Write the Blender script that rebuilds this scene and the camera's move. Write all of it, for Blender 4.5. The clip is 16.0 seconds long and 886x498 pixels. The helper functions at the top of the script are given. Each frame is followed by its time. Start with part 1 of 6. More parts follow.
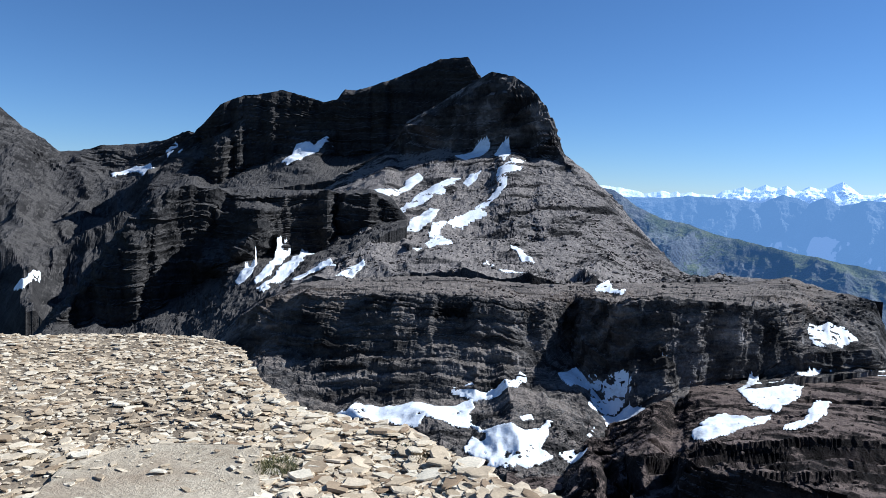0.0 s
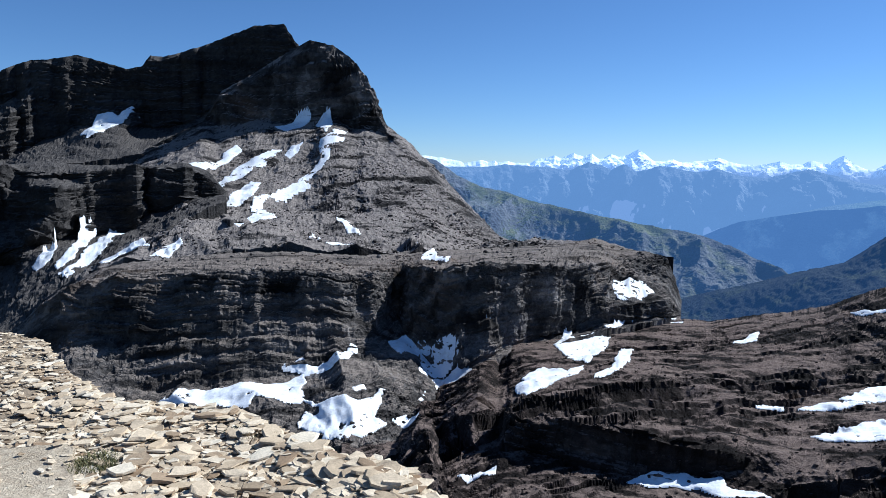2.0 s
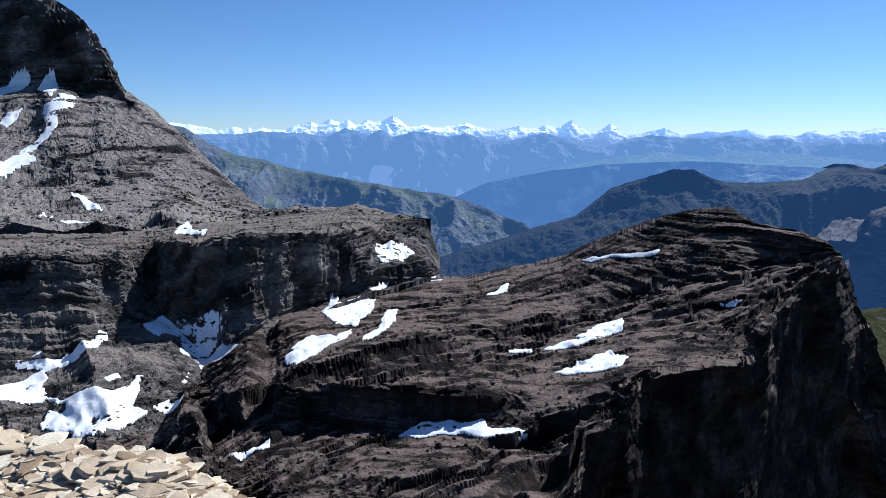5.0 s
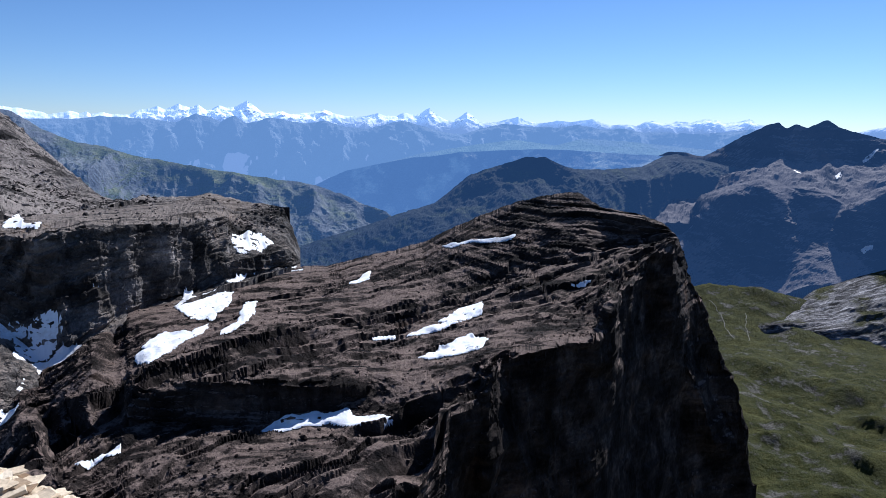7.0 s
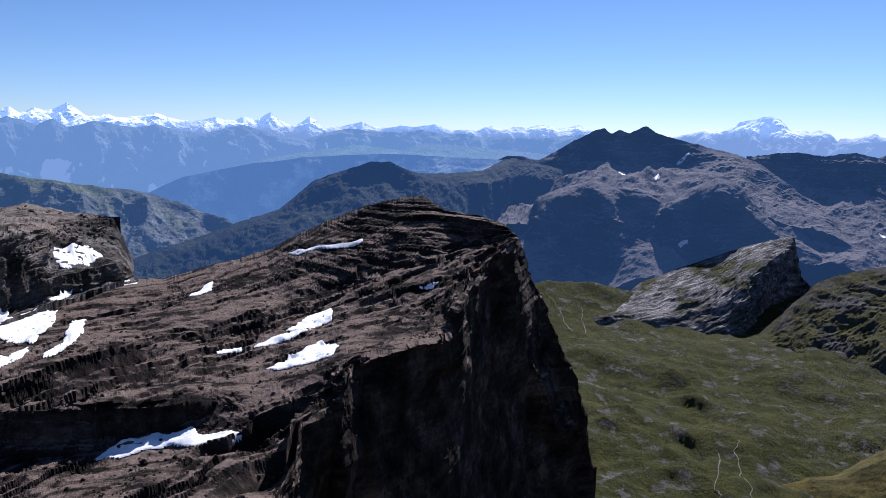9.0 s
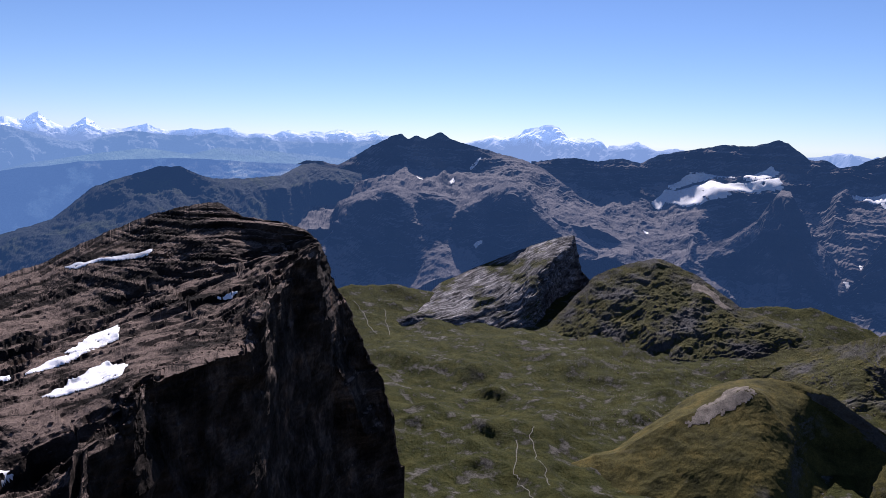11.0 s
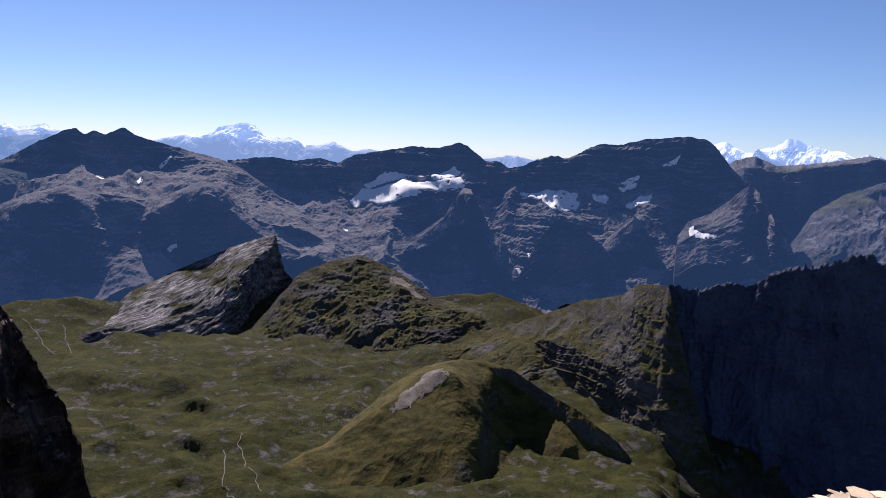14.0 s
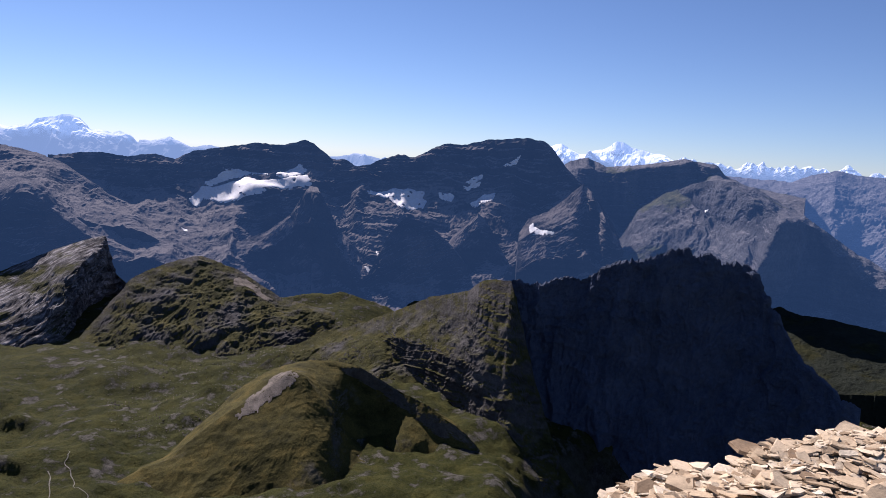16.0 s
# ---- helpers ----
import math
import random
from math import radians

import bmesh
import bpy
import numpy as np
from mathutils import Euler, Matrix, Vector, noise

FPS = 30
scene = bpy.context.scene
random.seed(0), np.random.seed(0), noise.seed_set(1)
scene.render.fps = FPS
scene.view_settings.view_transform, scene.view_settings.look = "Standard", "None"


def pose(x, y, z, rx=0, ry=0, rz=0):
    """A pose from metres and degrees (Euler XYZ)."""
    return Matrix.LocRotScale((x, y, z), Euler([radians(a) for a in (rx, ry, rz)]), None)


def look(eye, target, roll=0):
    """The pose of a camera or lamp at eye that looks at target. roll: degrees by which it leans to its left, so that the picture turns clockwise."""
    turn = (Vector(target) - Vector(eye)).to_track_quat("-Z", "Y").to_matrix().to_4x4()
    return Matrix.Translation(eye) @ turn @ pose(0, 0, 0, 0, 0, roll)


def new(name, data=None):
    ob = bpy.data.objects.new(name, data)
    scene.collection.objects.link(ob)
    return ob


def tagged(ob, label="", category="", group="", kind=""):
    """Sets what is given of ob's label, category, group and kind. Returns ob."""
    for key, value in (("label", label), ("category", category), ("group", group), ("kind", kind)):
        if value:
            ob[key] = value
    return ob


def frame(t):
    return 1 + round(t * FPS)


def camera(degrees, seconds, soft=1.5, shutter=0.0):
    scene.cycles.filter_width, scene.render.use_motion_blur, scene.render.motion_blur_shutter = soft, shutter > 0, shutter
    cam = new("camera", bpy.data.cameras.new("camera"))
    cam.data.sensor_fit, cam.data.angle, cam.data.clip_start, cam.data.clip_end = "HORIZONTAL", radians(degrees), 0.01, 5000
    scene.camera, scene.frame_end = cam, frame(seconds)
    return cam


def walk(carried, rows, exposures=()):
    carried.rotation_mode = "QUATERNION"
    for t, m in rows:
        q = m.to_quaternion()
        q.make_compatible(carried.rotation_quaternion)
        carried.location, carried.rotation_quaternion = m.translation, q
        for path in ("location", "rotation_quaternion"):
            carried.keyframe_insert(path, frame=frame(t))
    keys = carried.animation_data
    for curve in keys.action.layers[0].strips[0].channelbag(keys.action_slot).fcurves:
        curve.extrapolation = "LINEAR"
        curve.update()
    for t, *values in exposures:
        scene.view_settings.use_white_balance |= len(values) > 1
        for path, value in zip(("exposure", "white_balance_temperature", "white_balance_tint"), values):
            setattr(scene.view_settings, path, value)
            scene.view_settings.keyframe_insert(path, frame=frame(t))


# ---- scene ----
# ---- camera: one turn on the spot, eye 1.7 m above the summit ----
EYE = 1.7
cam = camera(62.98, 16.0, soft=0.5)
TURNS = [  # seconds, pitch, roll, yaw
    (0.0, 85.46, -1.96, 0.16),
    (0.5, 85.06, -1.77, -3.21),
    (1.0, 84.64, -1.47, -6.57),
    (1.5, 84.11, -1.16, -10.13),
    (2.0, 83.56, -1.01, -13.67),
    (2.5, 83.08, -0.77, -16.94),
    (3.0, 82.58, -0.62, -20.42),
    (3.5, 82.17, -0.55, -23.58),
    (4.0, 81.76, -0.44, -26.75),
    (6.5, 80.49, -0.52, -40.7),
    (7.0, 80.28, -0.77, -43.55),
    (7.5, 80.28, -0.95, -46.3),
    (8.0, 80.55, -1.02, -49.3),
    (8.5, 80.7, -0.97, -52.49),
    (9.0, 80.83, -0.93, -55.7),
    (11.5, 81.81, -1.7, -75.65),
    (12.0, 82.13, -1.86, -79.91),
    (12.5, 82.38, -2.04, -84.07),
    (13.0, 82.45, -2.12, -87.86),
    (13.5, 82.38, -2.27, -91.57),
    (14.0, 82.28, -2.43, -94.78),
    (14.5, 82.24, -2.51, -97.89),
    (15.0, 82.32, -2.69, -100.84),
    (15.5, 82.48, -2.89, -103.61),
    (16.0, 82.74, -3.21, -106.76),
]
walk(cam, [(t, pose(0, 0, EYE, rx, ry, rz)) for t, rx, ry, rz in TURNS], exposures=[(0.0, 0.745, 4820, 7), (8.0, 0.745, 5050, 15), (12.0, 0.745, 5520, 24), (16.0, 0.745, 5600, 24)])

# ---- sky and sun ----
SUN_BEARING, SUN_HEIGHT = 76.0, 38.0
world = bpy.data.worlds.new("sky")
scene.world = world
world.use_nodes = True
sky = world.node_tree.nodes.new("ShaderNodeTexSky")
sky.sky_type = "NISHITA"
sky.sun_disc = False
sky.sun_elevation = radians(SUN_HEIGHT)
sky.sun_rotation = radians(SUN_BEARING)
sky.altitude = 2900
sky.air_density = 1.0
sky.dust_density = 0.3
sky.ozone_density = 2.6
world.node_tree.links.new(sky.outputs[0], world.node_tree.nodes["Background"].inputs[0])
world.node_tree.nodes["Background"].inputs[1].default_value = 0.05
sun = new("sun", bpy.data.lights.new("sun", "SUN"))
sun.data.energy = 5.0
sun.data.angle = radians(0.53)
sun.data.color = (1.0, 0.87, 0.7)
_a, _e = radians(SUN_BEARING), radians(SUN_HEIGHT)
sun.matrix_world = look((math.sin(_a) * math.cos(_e) * 100, math.cos(_a) * math.cos(_e) * 100, math.sin(_e) * 100), (0, 0, 0))


# ---- noise on arrays of points ----
_rng = np.random.RandomState(7)
PERM = np.concatenate([_rng.permutation(256)] * 3).astype(np.int32)
VALS = (_rng.rand(256).astype(np.float32) * 2 - 1)


def vnoise(p):
    i = np.floor(p).astype(np.int32)
    f = (p - i).astype(np.float32)
    f = f * f * f * (f * (f * 6 - 15) + 10)
    i &= 255
    x0, y0, z0 = i[:, 0], i[:, 1], i[:, 2]
    x1, y1, z1 = (x0 + 1) & 255, (y0 + 1) & 255, (z0 + 1) & 255
    u, v, w = f[:, 0], f[:, 1], f[:, 2]
    out = 0
    for xa, wx in ((x0, 1 - u), (x1, u)):
        px = PERM[xa]
        for ya, wy in ((y0, 1 - v), (y1, v)):
            py = PERM[px + ya]
            out = out + wx * wy * ((1 - w) * VALS[PERM[py + z0] & 255] + w * VALS[PERM[py + z1] & 255])
    return out


def fbm(p, octaves=5, gain=0.5, ridged=False):
    total, amp, norm = 0, 1.0, 0.0
    q = p.astype(np.float64)
    for k in range(octaves):
        n = vnoise(q)
        if ridged:
            n = 1 - 2 * np.abs(n)
        total = total + amp * n
        norm += amp
        amp *= gain
        q = q * 2.03 + 17.3
    return total / norm


# ---- materials ----
def material(name):
    m = bpy.data.materials.new(name)
    m.use_nodes = True
    nt = m.node_tree
    return m, nt, nt.nodes["Principled BSDF"]


def node(nt, kind, **values):
    n = nt.nodes.new(kind)
    for key, value in values.items():
        if key in n.inputs:
            n.inputs[key].default_value = value
    return n


def noise_at(nt, vec, scale, detail=6.0, rough=0.6, stretch=None):
    if stretch:
        m = node(nt, "ShaderNodeMapping")
        m.inputs["Scale"].default_value = stretch
        nt.links.new(vec, m.inputs["Vector"])
        vec = m.outputs[0]
    n = node(nt, "ShaderNodeTexNoise", Scale=scale, Detail=detail, Roughness=rough)
    nt.links.new(vec, n.inputs["Vector"])
    return n.outputs["Fac"]


def ramp(nt, fac, *stops):
    r = nt.nodes.new("ShaderNodeValToRGB")
    els = r.color_ramp.elements
    while len(els) < len(stops):
        els.new(0.5)
    for e, (pos, col) in zip(els, stops):
        e.position = pos
        e.color = (*col, 1) if isinstance(col, tuple) else (col, col, col, 1)
    nt.links.new(fac, r.inputs[0])
    return r.outputs[0]


def mix(nt, fac, a, b, blend="MIX"):
    m = nt.nodes.new("ShaderNodeMix")
    m.data_type, m.blend_type = "RGBA", blend
    for sock, val in ((m.inputs[0], fac), (m.inputs[6], a), (m.inputs[7], b)):
        if hasattr(val, "is_output"):
            nt.links.new(val, sock)
        elif isinstance(val, tuple):
            sock.default_value = (*val, 1)
        else:
            sock.default_value = val
    return m.outputs[2]


def calc(nt, op, a, b=0.0, c=0.0):
    m = nt.nodes.new("ShaderNodeMath")
    m.operation = op
    for sock, val in zip(m.inputs, (a, b, c)):
        if hasattr(val, "is_output"):
            nt.links.new(val, sock)
        else:
            sock.default_value = val
    return m.outputs[0]


def rock(name, dark, light, size, layer=0.0, loose=None, loose_at=(0.62, 0.8), stain=None, stain_at=(0.55, 0.7), turf=None, turf_at=(0.45, 0.6),
         turf_flat=(0.6, 0.8), bump=0.9, haze_glow=0.0, tip=None, streak=0.0, grainy=0.75, outcrop=None, turf_grain=0.7, tone=(0.15, 0.31, 0.66)):
    """Bedded rock: grain and blotches of two greys, beds of the given thickness, loose scree or turf where the ground is gentle."""
    m, nt, bsdf = material(name)
    geo = nt.nodes.new("ShaderNodeNewGeometry")
    pos = geo.outputs["Position"]
    xyz = nt.nodes.new("ShaderNodeSeparateXYZ")
    nt.links.new(geo.outputs["Normal"], xyz.inputs[0])
    up = xyz.outputs[2]
    big = noise_at(nt, pos, 1 / size, 7, 0.62)
    fine = noise_at(nt, pos, 9 / size, 5, 0.7)
    grit = noise_at(nt, pos, 40 / size, 4, 0.7)
    col = ramp(nt, calc(nt, "ADD", calc(nt, "ADD", calc(nt, "MULTIPLY", big, 0.4), calc(nt, "MULTIPLY", fine, 0.35)), calc(nt, "MULTIPLY", grit, 0.25)), (0.38, dark), (0.62, light))
    if layer:
        lie = pos
        if tip:
            turn = node(nt, "ShaderNodeMapping")
            turn.inputs["Rotation"].default_value = (radians(tip[0]), radians(tip[1]), 0)
            nt.links.new(pos, turn.inputs["Vector"])
            lie = turn.outputs[0]
        beds = noise_at(nt, lie, 1.0, 4, 0.65, (0.06 / layer, 0.06 / layer, 1.0 / layer))
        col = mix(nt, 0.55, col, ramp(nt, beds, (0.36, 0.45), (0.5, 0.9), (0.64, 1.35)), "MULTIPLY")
    if outcrop:
        bear, across, along = outcrop
        turned = node(nt, "ShaderNodeMapping")
        turned.inputs["Rotation"].default_value = (0, 0, radians(bear))
        nt.links.new(pos, turned.inputs["Vector"])
        edges = noise_at(nt, turned.outputs[0], 1.0, 5, 0.62, (1 / along, 1 / across, 0.5 / across))
    if stain:
        s = noise_at(nt, pos, 0.5 / size, 6, 0.6)
        col = mix(nt, ramp(nt, s, (stain_at[0], 0.0), (stain_at[1], 0.8)), col, stain)
    # bedding streaks that also paint in dark ledge shade and bright lit lips
    if outcrop:
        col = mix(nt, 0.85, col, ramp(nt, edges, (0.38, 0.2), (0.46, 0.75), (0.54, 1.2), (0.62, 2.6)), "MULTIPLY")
    tilt = calc(nt, "ADD", up, calc(nt, "MULTIPLY", calc(nt, "SUBTRACT", big, 0.5), 0.7))
    if streak:
        chutes = noise_at(nt, pos, 1.0, 5, 0.55, (1.4 / size, 1.4 / size, 0.28 / size))
        tilt = calc(nt, "ADD", tilt, calc(nt, "MULTIPLY", calc(nt, "SUBTRACT", chutes, 0.5), streak))
    if loose:
        grain = mix(nt, grainy, loose, ramp(nt, calc(nt, "ADD", calc(nt, "MULTIPLY", fine, 0.5), calc(nt, "MULTIPLY", grit, 0.5)), (0.38, 0.3), (0.62, 1.6)), "MULTIPLY")
        if outcrop:
            tilt = calc(nt, "ADD", tilt, calc(nt, "MULTIPLY", calc(nt, "SUBTRACT", edges, 0.56), 1.1))
        col = mix(nt, ramp(nt, tilt, (loose_at[0], 0.0), (loose_at[1], 1.0)), col, grain)
    if turf:
        g = noise_at(nt, pos, 3 / size, 6, 0.65)
        grass = mix(nt, 0.9, turf, ramp(nt, g, (0.32, (0.35, 0.4, 0.4)), (0.5, (0.95, 0.95, 0.9)), (0.68, (1.65, 1.45, 1.3))), "MULTIPLY")
        grass = mix(nt, 0.6, grass, ramp(nt, grit, (0.36, 0.5), (0.64, 1.4)), "MULTIPLY")
        where = calc(nt, "MULTIPLY", ramp(nt, noise_at(nt, pos, turf_grain / size, 8, 0.65), (turf_at[0], 0.0), (turf_at[1], 1.0)),
                     ramp(nt, tilt, (turf_flat[0], 0.0), (turf_flat[1], 1.0)))
        col = mix(nt, where, col, grass)
    nt.links.new(col, bsdf.inputs["Base Color"])
    bsdf.inputs["Roughness"].default_value = 0.92
    bsdf.inputs["Specular IOR Level"].default_value = 0.06
    # haze imitated by a faint blue emission; the rock itself gives no light
    if haze_glow:
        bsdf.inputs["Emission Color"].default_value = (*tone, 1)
        bsdf.inputs["Emission Strength"].default_value = haze_glow
    b = node(nt, "ShaderNodeBump", Strength=bump, Distance=size * 0.11)
    high = calc(nt, "ADD", fine, calc(nt, "MULTIPLY", grit, 0.35))
    if outcrop:
        high = calc(nt, "ADD", high, calc(nt, "MULTIPLY", edges, 1.4))
    nt.links.new(high, b.inputs["Height"])
    nt.links.new(b.outputs[0], bsdf.inputs["Normal"])
    return m


def snowy(name, rock_col, snow_col, size, low, high, haze_glow):
    """Far glaciated range: rock below, snow on the gentle ground above a ragged line."""
    m, nt, bsdf = material(name)
    geo = nt.nodes.new("ShaderNodeNewGeometry")
    pos = geo.outputs["Position"]
    p = nt.nodes.new("ShaderNodeSeparateXYZ")
    nt.links.new(pos, p.inputs[0])
    n = nt.nodes.new("ShaderNodeSeparateXYZ")
    nt.links.new(geo.outputs["Normal"], n.inputs[0])
    big = noise_at(nt, pos, 1 / size, 8, 0.68)
    mid = noise_at(nt, pos, 5 / size, 6, 0.7)
    height = calc(nt, "ADD", p.outputs[2], calc(nt, "MULTIPLY", calc(nt, "SUBTRACT", big, 0.5), 2.6 * size))
    edge = nt.nodes.new("ShaderNodeMapRange")
    edge.inputs["From Min"].default_value, edge.inputs["From Max"].default_value = low, high
    nt.links.new(height, edge.inputs["Value"])
    patch = calc(nt, "MULTIPLY", edge.outputs[0], ramp(nt, calc(nt, "ADD", calc(nt, "MULTIPLY", n.outputs[2], 0.5), calc(nt, "MULTIPLY", mid, 0.6)), (0.53, 0.0), (0.6, 1.0)))
    ground = mix(nt, 1.0, rock_col, ramp(nt, mid, (0.3, 0.6), (0.7, 1.3)), "MULTIPLY")
    nt.links.new(mix(nt, patch, ground, snow_col), bsdf.inputs["Base Color"])
    bsdf.inputs["Roughness"].default_value = 0.95
    bsdf.inputs["Specular IOR Level"].default_value = 0.1
    # the whole range, snow too, glows pale blue in place of haze
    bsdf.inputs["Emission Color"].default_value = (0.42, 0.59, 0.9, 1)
    bsdf.inputs["Emission Strength"].default_value = haze_glow
    return m


def snow(name):
    m, nt, bsdf = material(name)
    pos = nt.nodes.new("ShaderNodeNewGeometry").outputs["Position"]
    a = noise_at(nt, pos, 0.12, 6, 0.65)
    b = noise_at(nt, pos, 0.9, 5, 0.6)
    col = ramp(nt, calc(nt, "ADD", calc(nt, "MULTIPLY", a, 0.6), calc(nt, "MULTIPLY", b, 0.4)), (0.34, (0.62, 0.60, 0.57)), (0.5, (0.82, 0.83, 0.85)), (0.7, (0.88, 0.89, 0.91)))
    nt.links.new(col, bsdf.inputs["Base Color"])
    bsdf.inputs["Roughness"].default_value = 0.7
    bsdf.inputs["Specular IOR Level"].default_value = 0.3
    bp = node(nt, "ShaderNodeBump", Strength=0.4, Distance=0.5)
    nt.links.new(b, bp.inputs["Height"])
    nt.links.new(bp.outputs[0], bsdf.inputs["Normal"])
    return m


# steep rock coloured near black to deepen cliff shade; loose debris is paler
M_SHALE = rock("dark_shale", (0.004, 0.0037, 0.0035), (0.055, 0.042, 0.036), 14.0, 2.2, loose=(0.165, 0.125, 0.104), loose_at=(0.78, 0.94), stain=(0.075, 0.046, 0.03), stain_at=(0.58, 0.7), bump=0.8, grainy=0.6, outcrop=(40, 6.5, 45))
M_WALL = rock("bedded_shale", (0.022, 0.0205, 0.0205), (0.135, 0.122, 0.112), 30.0, 4.5, loose=(0.19, 0.16, 0.136), loose_at=(0.74, 0.92), stain=(0.1, 0.072, 0.052), stain_at=(0.5, 0.62), bump=0.7, grainy=0.6, outcrop=(5, 8, 60))
M_PEAK = rock("peak_rock", (0.02184, 0.02028, 0.02028), (0.1014, 0.0897, 0.08112), 60.0, 11.0, loose=(0.225, 0.196, 0.174), loose_at=(0.66, 0.8), streak=1.2, outcrop=(5, 22, 160), bump=0.7, grainy=0.5, stain=(0.1326, 0.0819, 0.05148), stain_at=(0.62, 0.8))
M_RIDGE = rock("ridge_rock", (0.012, 0.0117, 0.012), (0.064, 0.058, 0.054), 70.0, 14.0, loose=(0.082, 0.074, 0.068), loose_at=(0.7, 0.82), streak=0.8, bump=0.6, grainy=0.5)
# faint emission paints blue haze over the slate and lifts its shade
M_SLATE = rock("far_slate", (0.01, 0.0105, 0.013), (0.05, 0.047, 0.048), 150.0, 28.0, loose=(0.112, 0.099, 0.095), loose_at=(0.66, 0.8), stain=(0.075, 0.06, 0.048), stain_at=(0.58, 0.7), haze_glow=0.066, streak=1.3, bump=0.4, grainy=0.4)
# base colour blued to stand in for haze over the shaded ridge face
M_SHADOW = rock("haze_blued_rock", (0.045, 0.058, 0.095), (0.11, 0.132, 0.19), 90.0, 0.0, bump=1.0)
# grey rock, hazy only through the blue glow added to it
M_DIST = rock("hazy_grey_rock", (0.03, 0.033, 0.04), (0.11, 0.108, 0.115), 170.0, 30.0, loose=(0.13, 0.125, 0.13), loose_at=(0.7, 0.9), turf=(0.06, 0.065, 0.04), turf_at=(0.55, 0.62), turf_flat=(0.5, 0.7), haze_glow=0.07)
M_GRASSROCK = rock("grassy_rock", (0.028, 0.0275, 0.028), (0.11, 0.105, 0.102), 110.0, 18.0, tip=(-22, -12), turf=(0.052, 0.051, 0.016), turf_at=(0.4, 0.52), turf_flat=(0.5, 0.72), bump=0.6)
M_SLABROCK = rock("slab_rock", (0.05, 0.049, 0.053), (0.24, 0.23, 0.23), 90.0, 14.0, tip=(-30, 8), turf=(0.05, 0.053, 0.018), turf_at=(0.5, 0.6), turf_flat=(0.55, 0.75), outcrop=(38, 9, 160))
M_WATER = rock("pale_gravel", (0.12, 0.115, 0.095), (0.24, 0.23, 0.2), 30.0)
M_TURF = rock("alpine_turf", (0.022, 0.021, 0.017), (0.15, 0.14, 0.122), 130.0, 0.0, turf=(0.036, 0.0395, 0.01), turf_at=(0.37, 0.455), turf_flat=(0.5, 0.8), turf_grain=3.0, bump=0.8)
M_CONE = rock("cone_turf", (0.04, 0.037, 0.032), (0.13, 0.12, 0.105), 120.0, 0.0, turf=(0.062, 0.055, 0.016), turf_at=(0.26, 0.38), turf_flat=(0.3, 0.6), bump=0.28)
# dark green wood; its blue cast is haze put in as glow
M_FOREST = rock("wooded_slope", (0.01, 0.013, 0.013), (0.035, 0.04, 0.034), 60.0, 0.0, turf=(0.035, 0.042, 0.022), turf_at=(0.52, 0.6), turf_flat=(0.3, 0.6), haze_glow=0.078)
M_WOOD = rock("dark_wood", (0.008, 0.011, 0.008), (0.028, 0.033, 0.024), 60.0, 0.0, turf=(0.026, 0.028, 0.012), turf_at=(0.5, 0.6), turf_flat=(0.3, 0.6))
# far ridges: blued base colours and blue glow imitate haze
M_HAZE = rock("hazy_slope", (0.045, 0.052, 0.06), (0.2, 0.2, 0.195), 160.0, 40.0, turf=(0.1, 0.115, 0.055), turf_at=(0.4, 0.55), turf_flat=(0.5, 0.75), haze_glow=0.11, tone=(0.16, 0.31, 0.6))
M_BLUE = rock("blue_distance", (0.03, 0.045, 0.06), (0.07, 0.09, 0.1), 300.0, 0.0, turf=(0.05, 0.075, 0.06), turf_at=(0.5, 0.56), turf_flat=(0.3, 0.6), haze_glow=0.33, tone=(0.25, 0.42, 0.68))
M_FLANK = rock("haze_blue_flank", (0.02, 0.035, 0.04), (0.13, 0.15, 0.14), 90.0, 0.0, turf=(0.34, 0.35, 0.26), turf_at=(0.52, 0.6), turf_flat=(0.1, 0.3), haze_glow=0.33, tone=(0.18, 0.32, 0.6))
M_RANGE = rock("pale_range", (0.03, 0.033, 0.04), (0.11, 0.108, 0.115), 170.0, 30.0, loose=(0.13, 0.125, 0.13), loose_at=(0.7, 0.9), haze_glow=0.16)
M_VEIL = rock("veiled_slope", (0.03, 0.045, 0.06), (0.11, 0.115, 0.12), 120.0, 0.0, haze_glow=0.37, tone=(0.27, 0.43, 0.69))
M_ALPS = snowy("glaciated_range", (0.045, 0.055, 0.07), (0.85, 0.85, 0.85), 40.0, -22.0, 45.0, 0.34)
M_SNOW = snow("old_snow")
M_TALUS = rock("bare_pale_rock", (0.05, 0.045, 0.036), (0.27, 0.235, 0.2), 22.0, 0.0, bump=0.9)


# ---- landforms ----
FLOOR = -960.0
SURFACE = {}


def sheet(name, points, mat, smooth=False, keep=None):
    """A mesh from a grid of points (rows x columns x 3)."""
    rows, cols = points.shape[:2]
    idx = np.arange(rows * cols, dtype=np.int32).reshape(rows, cols)
    quads = np.stack([idx[:-1, :-1], idx[:-1, 1:], idx[1:, 1:], idx[1:, :-1]], -1).reshape(-1, 4)
    if keep is not None:
        quads = quads[keep.reshape(-1)]
    me = bpy.data.meshes.new(name)
    me.vertices.add(rows * cols)
    me.vertices.foreach_set("co", points.reshape(-1).astype(np.float32))
    me.loops.add(quads.size)
    me.loops.foreach_set("vertex_index", quads.reshape(-1))
    me.polygons.add(len(quads))
    me.polygons.foreach_set("loop_start", np.arange(0, quads.size, 4, dtype=np.int32))
    me.polygons.foreach_set("use_smooth", np.full(len(quads), smooth))
    me.materials.append(mat)
    me.update(calc_edges=True)
    return new(name, me)


